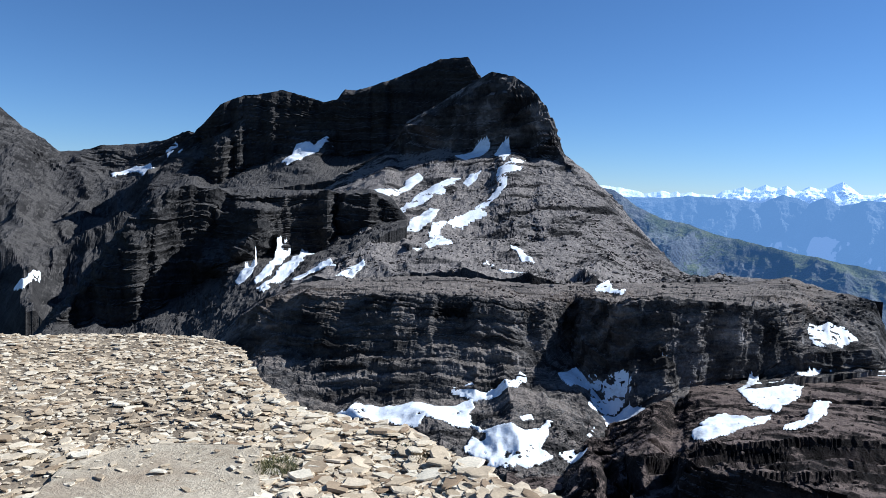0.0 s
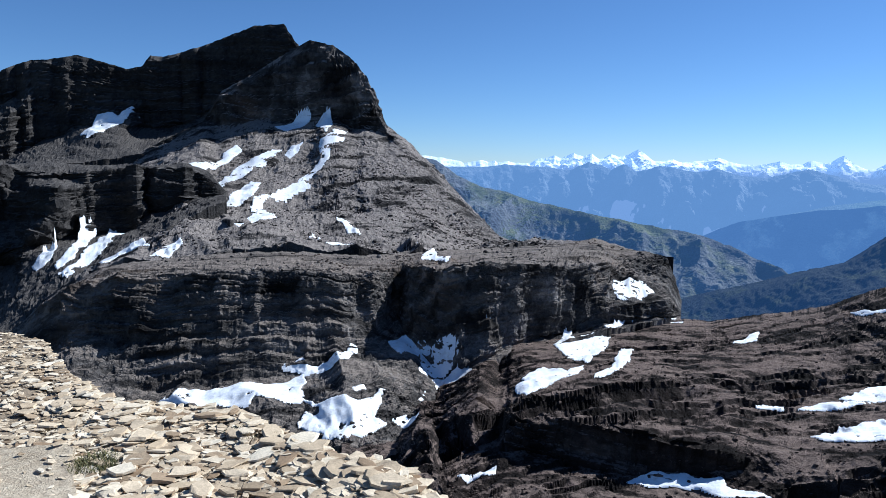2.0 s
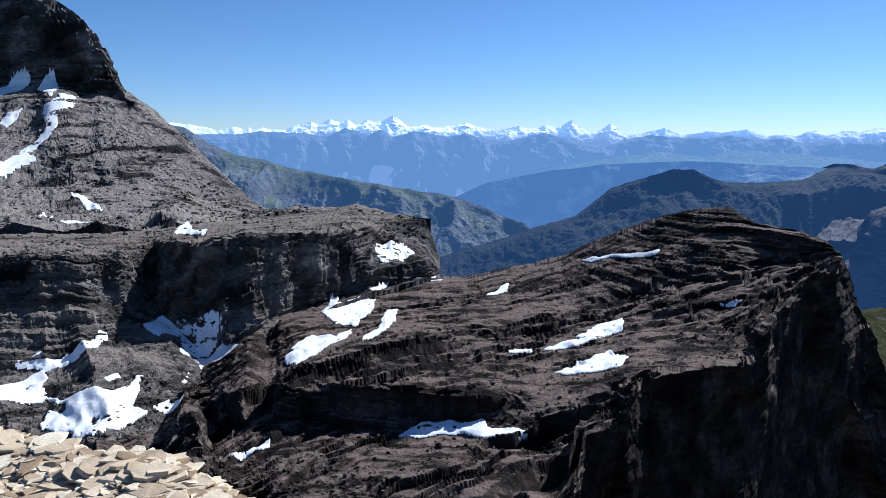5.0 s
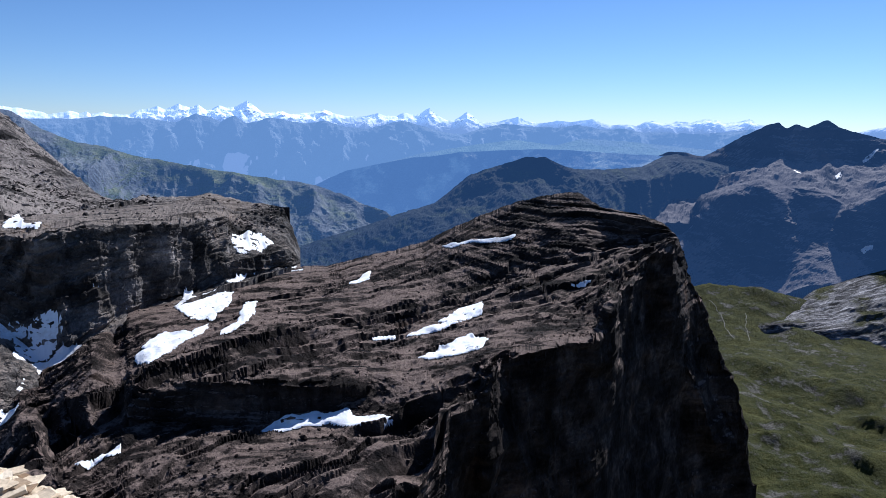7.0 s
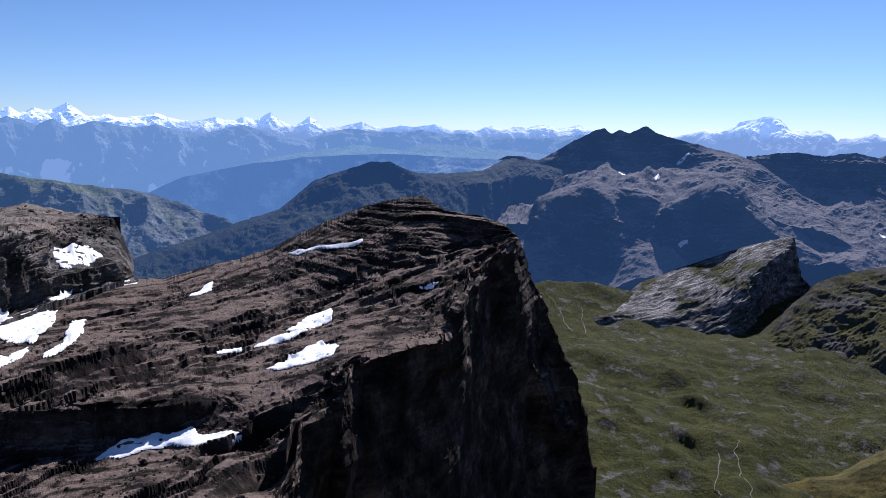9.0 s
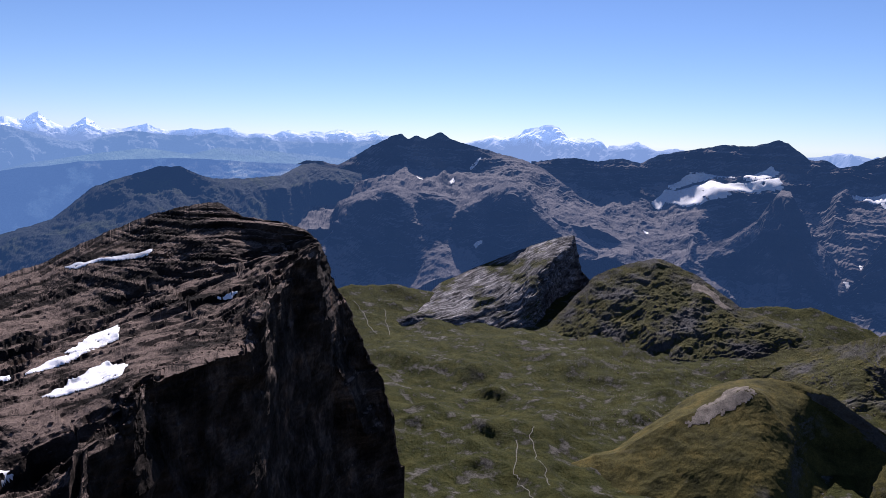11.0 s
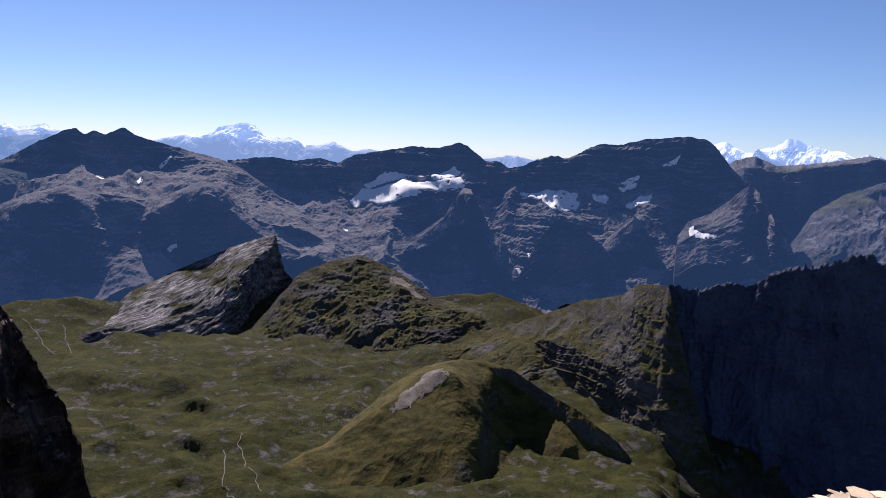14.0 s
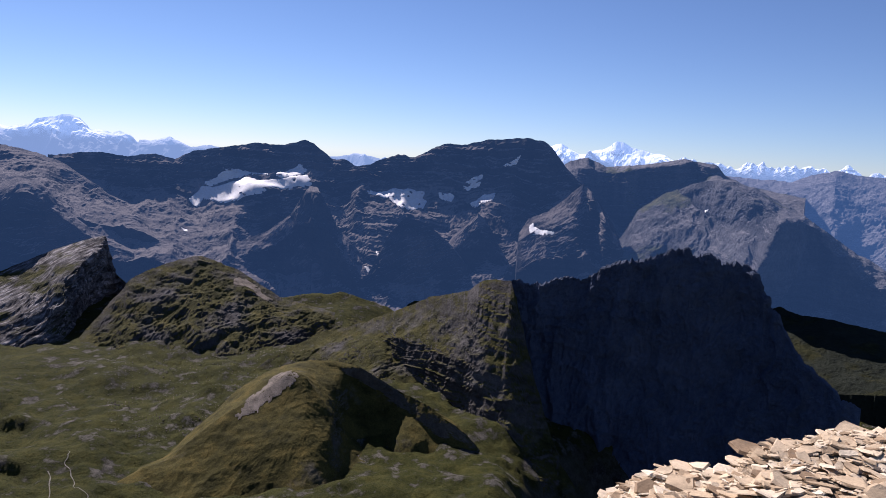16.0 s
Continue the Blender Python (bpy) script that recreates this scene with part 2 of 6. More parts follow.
def normals(p):
    du, dv = np.gradient(p, axis=1), np.gradient(p, axis=0)
    n = np.cross(du, dv)
    n /= np.maximum(np.linalg.norm(n, axis=2), 1e-9)[..., None]
    return n


def beds(z, thick, sharp=3.0):
    """Ledges: 1 at the top of a bed, falling away below it."""
    f = z / thick - np.floor(z / thick)
    return f ** sharp


def inside(poly, b, e):
    """Which of the points (bearing, elevation) lie inside an outline."""
    got = np.zeros(b.shape, bool)
    for (b1, e1), (b2, e2) in zip(poly, poly[1:] + poly[:1]):
        if e1 != e2:
            got ^= ((e1 > e) != (e2 > e)) & (b < (b2 - b1) * (e - e1) / (e2 - e1) + b1)
    return got


def cut_cliffs(r, z, bs, cliffs, spines, lean, seed):
    """Reshape a smooth slope, seen from the summit: the outlined cliffs stand up steeply and the ground between them lies back in turn; lean: how
    steeply; spines (depth, width to either side, crest line) push ribs forward. Returns the new distances and heights."""
    el = np.arctan2(z - EYE, r)
    e, b = np.degrees(el), np.broadcast_to(bs[None], r.shape)
    q = np.stack([b.ravel(), e.ravel(), np.full(b.size, seed)], -1)
    m = np.zeros(r.shape)
    if cliffs:
        jb, je = b + 0.5 * fbm(q / 0.9, 5, 0.6).reshape(b.shape), e + 0.3 * fbm(q / 0.7 + 50, 5, 0.6).reshape(b.shape)
        for poly in cliffs:
            m = np.maximum(m, inside(poly, jb, je))
        for _ in range(2):
            m[1:-1] = (m[:-2] + 2 * m[1:-1] + m[2:]) / 4
            m[:, 1:-1] = (m[:, :-2] + 2 * m[:, 1:-1] + m[:, 2:]) / 4
    dr, de = np.diff(r, axis=0), np.diff(el, axis=0)
    mm, mid, t = (m[1:] + m[:-1]) / 2, (r[1:] + r[:-1]) / 2, np.tan((el[1:] + el[:-1]) / 2)
    ok = (de > 1e-7) & (dr > 0)
    mm = np.where(ok, mm, 0)
    up = np.clip(mid * (1 + t * t) * de / (math.tan(radians(lean)) - t), 0, np.maximum(dr, 0))
    rest = np.where(ok, (1 - mm) * dr, 0)
    k = np.clip(np.sum(mm * (dr - up), 0) / np.maximum(np.sum(rest, 0), 1e-3), 0, 5)
    win = np.hanning(15) / np.hanning(15).sum()
    k = 1 + np.convolve(np.pad(k, 7, mode="edge"), win, "valid")
    dr = np.where(ok, mm * up + (1 - mm) * dr * k[None], dr)
    out = np.concatenate([r[:1], r[:1] + np.cumsum(dr, 0)])
    wide = max(3, int((0.7 if lean > 60 else 1.8) / np.median(np.diff(bs)))) | 1
    win = np.hanning(wide + 2)[1:-1] / np.hanning(wide + 2).sum()
    shift = np.pad(out - r, ((0, 0), (wide // 2, wide // 2)), mode="edge")
    out = r + sum(w * shift[:, i:i + r.shape[1]] for i, w in enumerate(win))
    for deep, left, right, line in spines:
        l = np.array(sorted(line, key=lambda v: v[1]))
        side = b - np.interp(e, l[:, 1], l[:, 0]) + 0.25 * fbm(q / 0.8 + 31, 4).reshape(b.shape)
        reach = np.clip(1 - np.abs(side) / np.where(side < 0, left, right), 0, 1)
        ends = np.clip((e - l[0, 1] + 1.2) / 1.2, 0, 1) * np.clip((l[-1, 1] + 0.4 - e) / 0.8, 0, 1)
        out = out - deep * reach * ends
    return out, EYE + out * np.tan(el)


def landform(name, label, category, mat, lines, relief=10.0, size=80.0, layer=0.0, ledge=0.0, ribs=0.0, crest=0.35, step=0.088, dip=(0.0, 0.0), kind="", octaves=7,
             soften=1.0, tail=0.6, gentle=0.35, parts=(), base=None, sink=0.0, spurs=None, steps=0.0, teeth=None, rough=None, strata=None, cliffs=(), spines=(), lean=78, benches=None):
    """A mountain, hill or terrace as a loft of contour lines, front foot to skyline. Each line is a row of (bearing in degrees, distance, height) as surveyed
    from the summit; the fourth side and the feet run down to the valley floor. parts: a name for each strip between two lines. relief: metres of craggy relief at the scale size; layer and ledge: thickness and
    overhang of its beds; ribs: depth of the gullies; steps: height of its ledges; teeth: jags of the skyline; rough: small-scale roughness; strata: height, spacing and slant of the ledges that cross its gentle ground; spurs: height and spacing of the ribs that run down its flanks; gentle: share of the relief on flat ground; crest: share of the relief on the skyline."""
    # strips between the lines; the feet belong to the first part and the far side to the last
    b0, b1 = min(l[0][0] for l in lines), max(l[-1][0] for l in lines)
    bs = np.concatenate([[b0 - tail], np.arange(b0, b1, step), [b1, b1 + tail]])
    tab = []
    for l in lines:
        a = np.array(l, float)
        tab.append(np.stack([np.interp(bs, a[:, 0], a[:, 1]), np.interp(bs, a[:, 0], a[:, 2])]))
    k = max(1, int(round(0.5 / step * soften)))
    win = np.hanning(k + 2)[1:-1] if k > 1 else np.ones(1)
    win = win / win.sum()
    for i, s in enumerate(tab):
        pad = np.pad(s, ((0, 0), (k, k)), mode="edge")
        w = win if i < len(tab) - 1 else np.ones(1)
        tab[i] = np.stack([np.convolve(q, w, "same")[k:-k] for q in pad])
    tab[0][1] -= sink
    jag = np.stack([np.radians(bs) / 0.013, np.full(len(bs), 3.7), np.full(len(bs), len(label) * 1.9)], -1)
    teeth = 0.0016 * np.mean(tab[-1][0]) if teeth is None else teeth
    jags = teeth * (fbm(jag, 5, 0.6) + 0.7 * fbm(jag * 1.7 + 9, 4, 0.55, True) - 0.3)
    foot, top = tab[0], tab[-1]
    drop = foot[1] - FLOOR
    tab.insert(0, np.stack([foot[0] - np.minimum(0.3 * foot[0], 0.3 * drop), np.full(len(bs), FLOOR)]))
    fall = top[1] - FLOOR if base is None else 6 * (top[1] - base)
    tab.append(np.stack([top[0] + np.minimum(0.08 * top[0], 0.3 * fall), top[1] - (0.45 if base is None else 0.04) * fall]))
    tab.append(np.stack([top[0] + np.minimum(0.2 * top[0], 0.9 * fall), np.full(len(bs), FLOOR if base is None else base)]))
    strips, weight, flank, cuts = [], [], [], [0]
    for i in range(len(tab) - 1):
        (ra, za), (rb, zb) = tab[i], tab[i + 1]
        span = np.degrees(np.abs(np.arctan2(zb - EYE, rb) - np.arctan2(za - EYE, ra)))
        seen = 1 <= i < len(tab) - 3
        n = int(np.clip(np.percentile(span, 80) / step, 8, 95)) if seen else 8
        f = np.linspace(0, 1, n, endpoint=False)[:, None]
        strips.append(np.stack([ra + (rb - ra) * f, za + (zb - za) * f], -1))
        w = np.ones((n, len(bs)))
        if i == len(tab) - 4:
            w *= 1 - (1 - crest) * np.clip((f - 0.75) / 0.25, 0, 1)
        if i == len(tab) - 3:
            w *= crest + (1 - crest) * f
        weight.append(w)
        flank.append(np.ones((n, 1)) * (1 - f if i == len(tab) - 4 else 1.0) * (f if i == len(tab) - 3 else 1.0))
        cuts.append(cuts[-1] + n)
    strips.append(np.stack([tab[-1][0], tab[-1][1]], -1)[None])
    weight.append(np.ones((1, len(bs))))
    flank.append(np.ones((1, 1)))
    rz, w = np.concatenate(strips), np.concatenate(weight)
    lo, hi = cuts[1], cuts[len(lines)]
    start = cuts[len(lines) - 1]
    near_top = np.clip((np.arange(start, hi + 1) - start) / (hi - start) * 5 - 4, 0, 1)
    rz[start:hi + 1, :, 1] += near_top[:, None] * jags[None]
    rz[hi + 1:cuts[len(lines) + 1], :, 1] += jags[None]
    before = rz[lo:hi, :, 0].copy()
    if cliffs or spines:
        far, high = cut_cliffs(rz[lo:hi + 1, :, 0], rz[lo:hi + 1, :, 1], bs, cliffs, spines, lean, len(label) * 3.1)
        rz[hi + 1:, :, 0] += (far[-1] - rz[hi, :, 0])[None]
        rz[lo:hi + 1, :, 0], rz[lo:hi + 1, :, 1] = far, high
    after = rz[lo:hi, :, 0].copy()
    if benches:
        thick, deep = benches
        r, z = rz[lo:hi + 1, :, 0], rz[lo:hi + 1, :, 1]
        back = np.clip(np.gradient(r, axis=0) / np.maximum(np.gradient(z, axis=0), 0.02), 0.0, 3.0)
        for _ in range(8):
            back[1:-1] = (back[:-2] + 2 * back[1:-1] + back[2:]) / 4
            back[:, 1:-1] = (back[:, :-2] + 2 * back[:, 1:-1] + back[:, 2:]) / 4
        for t, k in ((thick, 1.0), (thick * 0.41, 0.9), (thick * 0.17, 0.8)):
            x, y = r * np.sin(np.radians(bs)), r * np.cos(np.radians(bs))
            flat = np.stack([x.ravel(), y.ravel(), z.ravel()], -1)
            u = (z + dip[0] * x + dip[1] * y + t * 1.3 * fbm(flat / (t * 26) + len(label), 4).reshape(r.shape)) / t
            i = np.floor(u)
            where = np.stack([x.ravel() / (t * 9), y.ravel() / (t * 9), i.ravel() * 5.7], -1)
            act = np.clip(0.5 + 1.6 * vnoise(where + len(label)).reshape(r.shape), 0, 1)
            edge = np.clip(np.minimum(bs - b0, b1 - bs) / 1.0, 0, 1)[None] * np.clip((len(r) - 1 - np.arange(len(r))) / 6, 0, 1)[:, None]
            rz[lo:hi + 1, :, 0] = r = r - edge * act * t * k * np.clip(back, 0.15, deep) * (u - i - 0.5)
    a = np.radians(bs)[None, :]
    p = np.stack([rz[..., 0] * np.sin(a), rz[..., 0] * np.cos(a), rz[..., 1]], -1)
    shape = p.shape[:2]
    flat = p.reshape(-1, 3)
    n = normals(p)
    for _ in range(6):
        n[1:-1] = (n[:-2] + 2 * n[1:-1] + n[2:]) / 4
        n[:, 1:-1] = (n[:, :-2] + 2 * n[:, 1:-1] + n[:, 2:]) / 4
    n /= np.maximum(np.linalg.norm(n, axis=2), 1e-9)[..., None]
    seed = sum(ord(c) for c in name + label) * 1.37
    w = w * np.clip(np.minimum(bs - b0, b1 - bs) / 1.2, 0.05, 1)[None]
    lift = w * np.concatenate(flank)
    steep = np.clip((0.85 - np.abs(n[..., 2])) / 0.35, 0, 1)
    w = w * np.clip(gentle + (1 - gentle) * (1.1 - np.abs(n[..., 2])) * 1.6, 0, 1)
    d = relief * fbm(flat / size + seed, octaves, 0.52).reshape(shape)
    d += 0.6 * relief * fbm(flat / (size * 0.45) + seed + 40, max(octaves - 2, 2), 0.55, True).reshape(shape)
    rough = 0.018 * size if rough is None else rough
    small = rough * (fbm(flat / (size * 0.085) + seed, 3, 0.6, True) + 0.8 * fbm(flat / (size * 0.2) + seed + 7, 2)).reshape(shape)
    if ribs:
        across = np.broadcast_to(a * np.mean(top[0]), shape)
        q = np.stack([across.ravel(), 0.3 * flat[:, 2], 0.12 * rz[..., 0].ravel()], -1) / (size * 0.6)
        q[:, 0] += 0.35 * fbm(flat / (size * 0.7) + seed + 3, 3)
        d += ribs * steep * (fbm(q + seed, 6, 0.52, True).reshape(shape) - 0.2)
    if layer:
        warp = layer * (2.0 * fbm(flat / (size * 3) + 9 + seed, 3) + 0.4 * fbm(flat / (size * 0.5) + seed, 3)).reshape(shape)
        zz = p[..., 2] + p[..., 0] * dip[0] + p[..., 1] * dip[1] + warp
        act = 0.35 + 0.65 * np.clip(0.5 + 1.6 * fbm(flat / (size * 0.8) + 70 + seed, 3).reshape(shape), 0, 1)
        d += ledge * act * steep * (beds(zz, layer) + 0.5 * beds(zz + 0.37 * layer, layer * 0.41) - 0.4)
    p = p + n * (d * w + small * np.clip(lift + 0.25, 0, 1))[..., None]
    if spurs:
        amp, wide = spurs
        q = np.stack([np.broadcast_to(a * np.mean(top[0]), shape).ravel(), 0.55 * rz[..., 0].ravel(), 0.3 * flat[:, 2]], -1) / wide
        q[:, 0] += 0.5 * fbm(flat / (wide * 1.3) + seed + 21, 3)
        p[..., 2] += amp * lift * (fbm(q + seed + 55, 6, 0.48, True).reshape(shape) - 0.25)
    if steps:
        for thick in (steps, steps * 0.37):
            flat = p.reshape(-1, 3)
            zz = p[..., 2] + p[..., 0] * dip[0] + p[..., 1] * dip[1] + thick * (1.6 * fbm(flat / (size * 2.5) + seed + 60, 3) + 0.35 * fbm(flat / (size * 0.3) + seed + 80, 3)).reshape(shape)
            f = zz / thick - np.floor(zz / thick)
            rise = np.clip((f - 0.86) / 0.14, 0, 1)
            act = np.clip(0.45 + 1.8 * fbm(flat / (size * 1.2) + 33 + seed, 3).reshape(shape), 0, 1)
            p[..., 2] += w * act * (1 - 0.9 * steep) * thick * (rise - f + 0.35)
    if strata:
        high, apart, slant = strata
        for k in (1.0, 0.43, 0.19):
            flat = p.reshape(-1, 3)
            run = (rz[..., 0] / apart - slant * bs[None]) / k + 1.1 * fbm(flat / (apart * k * 4 + 8) + seed + 12 + 5 * k, 4).reshape(shape)
            run += 0.22 * fbm(flat / (apart * 0.5 * k + 2) + seed + 14, 3).reshape(shape)
            i = np.floor(run)
            f = run - i
            tall = (0.5 + 0.5 * VALS[PERM[(i.astype(np.int64) + 37) & 255] & 255]) ** 1.5 * 2.0
            where = np.stack([p[..., 0].ravel() / (apart * k * 1.6), p[..., 1].ravel() / (apart * k * 1.6), i.ravel() * 7.3], -1)
            act = np.clip(0.45 + 1.7 * vnoise(where + seed).reshape(shape), 0, 1)
            p[..., 2] += lift * act * (1 - steep) * high * k ** 0.75 * tall * (np.clip((f - 0.85) / 0.15, 0, 1) - f)
    p[:, 0, 2] = p[:, -1, 2] = FLOOR if base is None else np.minimum(p[:, 0, 2], base)
    front = p[cuts[1]:cuts[len(lines)]]
    if not parts:
        made = [tagged(sheet(name, p, mat), label, category, kind=kind)]
        SURFACE[made[0].name] = (bs, front, before, after)
        return made
    thing = tagged(new(name), label, category, kind=kind)
    thing.location = p[cuts[1], len(bs) // 2]
    made = []
    ends = [0] + cuts[2:len(parts) + 1] + [len(p) - 1]
    for part_name, lo, hi in zip(parts, ends, ends[1:]):
        ob = sheet(part_name, p[lo:hi + 1] - np.array(thing.location), mat)
        ob.parent = thing
        made.append(ob)
    SURFACE[made[0].name] = (bs, front, before, after)
    return made


# the valley floor, one sheet to the horizon
gb = np.concatenate([np.arange(-180, -36, 3.0), np.arange(-36, 54, 1.0), np.arange(54, 145, 0.24), np.arange(145, 181, 3.0)])
gr = np.concatenate([np.geomspace(20, 1050, 14), np.geomspace(1100, 3200, 160), np.geomspace(3250, 4950, 20)])
gbb, grr = np.meshgrid(np.radians(gb), gr)
gp = np.stack([grr * np.sin(gbb), grr * np.cos(gbb), np.full(gbb.shape, -600.0)], -1)
gflat = gp.reshape(-1, 3)
hum = fbm(gflat / 420 + 3, 6, 0.5).reshape(gbb.shape)
knob = fbm(gflat * np.array([1, 0.75, 1]) / 190 + 11, 6, 0.52, True).reshape(gbb.shape)
mask = np.clip((fbm(gflat / 520 + 31, 3).reshape(gbb.shape) + 0.3) * 2.2, 0, 1)
lie = gflat * np.array([1, 1, 0])
rim_b = np.degrees(gbb)
gp[..., 2] += 44 * hum + 20 * mask * knob + np.clip((2300 - grr) / 400, 0, 1) * 24 * fbm(lie / 130 + 71, 5, 0.5).reshape(gbb.shape) + 3.4 * fbm(lie / 26, 4).reshape(gbb.shape)
gp[..., 2] += 4 * (0.3 + 0.7 * mask) * fbm(lie / 70 + 44, 5, 0.55, True).reshape(gbb.shape) + np.clip((grr - 2450) / 300, 0, 1) * 30
fan = np.clip(1.6 - np.abs(rim_b - 65) / 5, 0, 1) + np.clip(1.6 - np.abs(rim_b - 97) / 5, 0, 1)
gp[..., 2] += fan * (55 * np.clip((grr - 2200) / 330, 0, 1) - 260 * np.clip((grr - 2560) / 90, 0, 1))
carve = np.clip(1 - np.abs(np.degrees(gbb) - 125) / 13, 0, 1) * np.clip((1750 - grr) / 350, 0, 1)
gp[..., 2] -= 340 * carve * carve * (3 - 2 * carve)
for kb, kr, high, wide, turn in ((75.96, 1701, 22, 34, 288), (75.32, 1431, 17, 28, 288), (70.69, 1527, 24, 30, 285), (69.7, 1443, 16, 26, 285), (67.56, 1923, 16, 50, 275), (72.6, 1887, 12, 18, 288), (84.48, 1411, 13, 26, 300), (83.16, 1287, 10, 26, 300), (87.16, 1594, 16, 34, 310), (89.41, 1726, 14, 26, 310), (80.41, 1992, 9, 26, 285), (77.64, 1770, 8, 22, 288), (91.94, 1745, 10, 26, 310)):
    dx, dy = gp[..., 0] - kr * math.sin(radians(kb)), gp[..., 1] - kr * math.cos(radians(kb))
    along = dx * math.sin(radians(turn)) + dy * math.cos(radians(turn))
    side = dx * math.cos(radians(turn)) - dy * math.sin(radians(turn))
    along = along + 14 * fbm(gflat / 40 + 8, 3).reshape(gbb.shape)
    gp[..., 2] += high * np.exp(-(side / (1.5 * wide)) ** 2) * np.where(along < 0, np.exp(-(along / (2.2 * wide)) ** 2), np.clip(1 - along / (0.8 * wide), 0, 1))
ground = sheet("ground", gp, M_TURF, smooth=True)
SURFACE["ground"] = (gb, gp[14:174], grr[14:174], grr[14:174])
tagged(ground, "green alpine valley floor with turf, boulders and bare rock", "valley", kind="structure")

# the cliff's black is partly shade put into the shale's colour
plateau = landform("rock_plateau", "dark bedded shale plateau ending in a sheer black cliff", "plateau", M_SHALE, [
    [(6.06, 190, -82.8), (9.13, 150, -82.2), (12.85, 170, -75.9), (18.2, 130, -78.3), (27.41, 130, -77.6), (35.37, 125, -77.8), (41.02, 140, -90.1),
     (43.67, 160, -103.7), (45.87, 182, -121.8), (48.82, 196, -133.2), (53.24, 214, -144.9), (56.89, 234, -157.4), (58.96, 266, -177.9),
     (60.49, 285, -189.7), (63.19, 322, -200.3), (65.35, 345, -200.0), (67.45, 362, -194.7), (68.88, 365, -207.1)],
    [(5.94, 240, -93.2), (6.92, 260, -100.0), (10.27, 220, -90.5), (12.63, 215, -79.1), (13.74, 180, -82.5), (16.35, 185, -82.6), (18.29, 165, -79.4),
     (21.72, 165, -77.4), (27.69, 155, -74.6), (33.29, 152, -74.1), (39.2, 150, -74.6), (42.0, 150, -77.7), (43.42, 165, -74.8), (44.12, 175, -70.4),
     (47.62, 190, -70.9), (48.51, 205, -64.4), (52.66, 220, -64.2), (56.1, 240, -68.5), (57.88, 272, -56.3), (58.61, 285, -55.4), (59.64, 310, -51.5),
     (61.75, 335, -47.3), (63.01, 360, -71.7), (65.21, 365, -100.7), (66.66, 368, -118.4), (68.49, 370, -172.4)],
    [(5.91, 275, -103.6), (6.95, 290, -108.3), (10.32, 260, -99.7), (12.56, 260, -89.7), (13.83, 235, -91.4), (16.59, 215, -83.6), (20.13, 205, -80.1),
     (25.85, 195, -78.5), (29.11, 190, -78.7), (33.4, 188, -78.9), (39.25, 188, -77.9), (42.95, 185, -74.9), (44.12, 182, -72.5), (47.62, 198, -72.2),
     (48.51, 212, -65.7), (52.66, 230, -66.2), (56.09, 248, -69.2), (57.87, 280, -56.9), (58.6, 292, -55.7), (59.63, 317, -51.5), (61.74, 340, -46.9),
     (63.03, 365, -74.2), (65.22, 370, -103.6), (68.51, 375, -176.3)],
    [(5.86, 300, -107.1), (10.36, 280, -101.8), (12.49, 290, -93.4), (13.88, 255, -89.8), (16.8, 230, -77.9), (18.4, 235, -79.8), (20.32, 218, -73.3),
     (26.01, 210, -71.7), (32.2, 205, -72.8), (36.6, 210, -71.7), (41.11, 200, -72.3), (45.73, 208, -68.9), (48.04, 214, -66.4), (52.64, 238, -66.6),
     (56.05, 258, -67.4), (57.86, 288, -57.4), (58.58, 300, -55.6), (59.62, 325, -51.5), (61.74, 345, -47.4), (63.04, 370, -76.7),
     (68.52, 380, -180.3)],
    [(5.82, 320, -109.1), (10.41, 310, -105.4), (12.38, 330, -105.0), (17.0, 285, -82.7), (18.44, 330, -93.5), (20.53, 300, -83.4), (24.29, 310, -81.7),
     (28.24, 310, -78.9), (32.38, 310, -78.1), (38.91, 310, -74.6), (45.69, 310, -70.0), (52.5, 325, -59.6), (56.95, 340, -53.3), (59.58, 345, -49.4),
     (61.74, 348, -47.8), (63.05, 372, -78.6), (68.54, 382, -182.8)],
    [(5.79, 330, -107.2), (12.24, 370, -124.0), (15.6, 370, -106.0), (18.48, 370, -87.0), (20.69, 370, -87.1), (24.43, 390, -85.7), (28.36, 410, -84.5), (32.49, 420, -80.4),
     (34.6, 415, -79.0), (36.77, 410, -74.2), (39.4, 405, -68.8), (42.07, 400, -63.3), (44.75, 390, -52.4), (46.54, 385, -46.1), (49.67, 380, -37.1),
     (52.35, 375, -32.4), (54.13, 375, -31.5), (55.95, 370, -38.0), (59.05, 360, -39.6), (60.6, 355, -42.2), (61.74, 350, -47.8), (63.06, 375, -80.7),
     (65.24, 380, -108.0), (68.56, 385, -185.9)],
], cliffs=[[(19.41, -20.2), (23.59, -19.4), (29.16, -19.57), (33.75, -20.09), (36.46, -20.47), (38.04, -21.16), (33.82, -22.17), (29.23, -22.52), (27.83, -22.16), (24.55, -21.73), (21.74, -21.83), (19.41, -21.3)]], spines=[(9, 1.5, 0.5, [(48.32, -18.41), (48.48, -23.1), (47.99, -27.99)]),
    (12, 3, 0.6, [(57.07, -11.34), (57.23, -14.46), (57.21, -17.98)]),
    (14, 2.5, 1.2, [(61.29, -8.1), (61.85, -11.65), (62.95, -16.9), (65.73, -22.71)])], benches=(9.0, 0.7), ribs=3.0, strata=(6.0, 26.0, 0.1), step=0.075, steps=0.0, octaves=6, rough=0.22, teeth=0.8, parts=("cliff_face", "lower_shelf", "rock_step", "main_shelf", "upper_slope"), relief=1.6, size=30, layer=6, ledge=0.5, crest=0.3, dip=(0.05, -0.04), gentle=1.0)
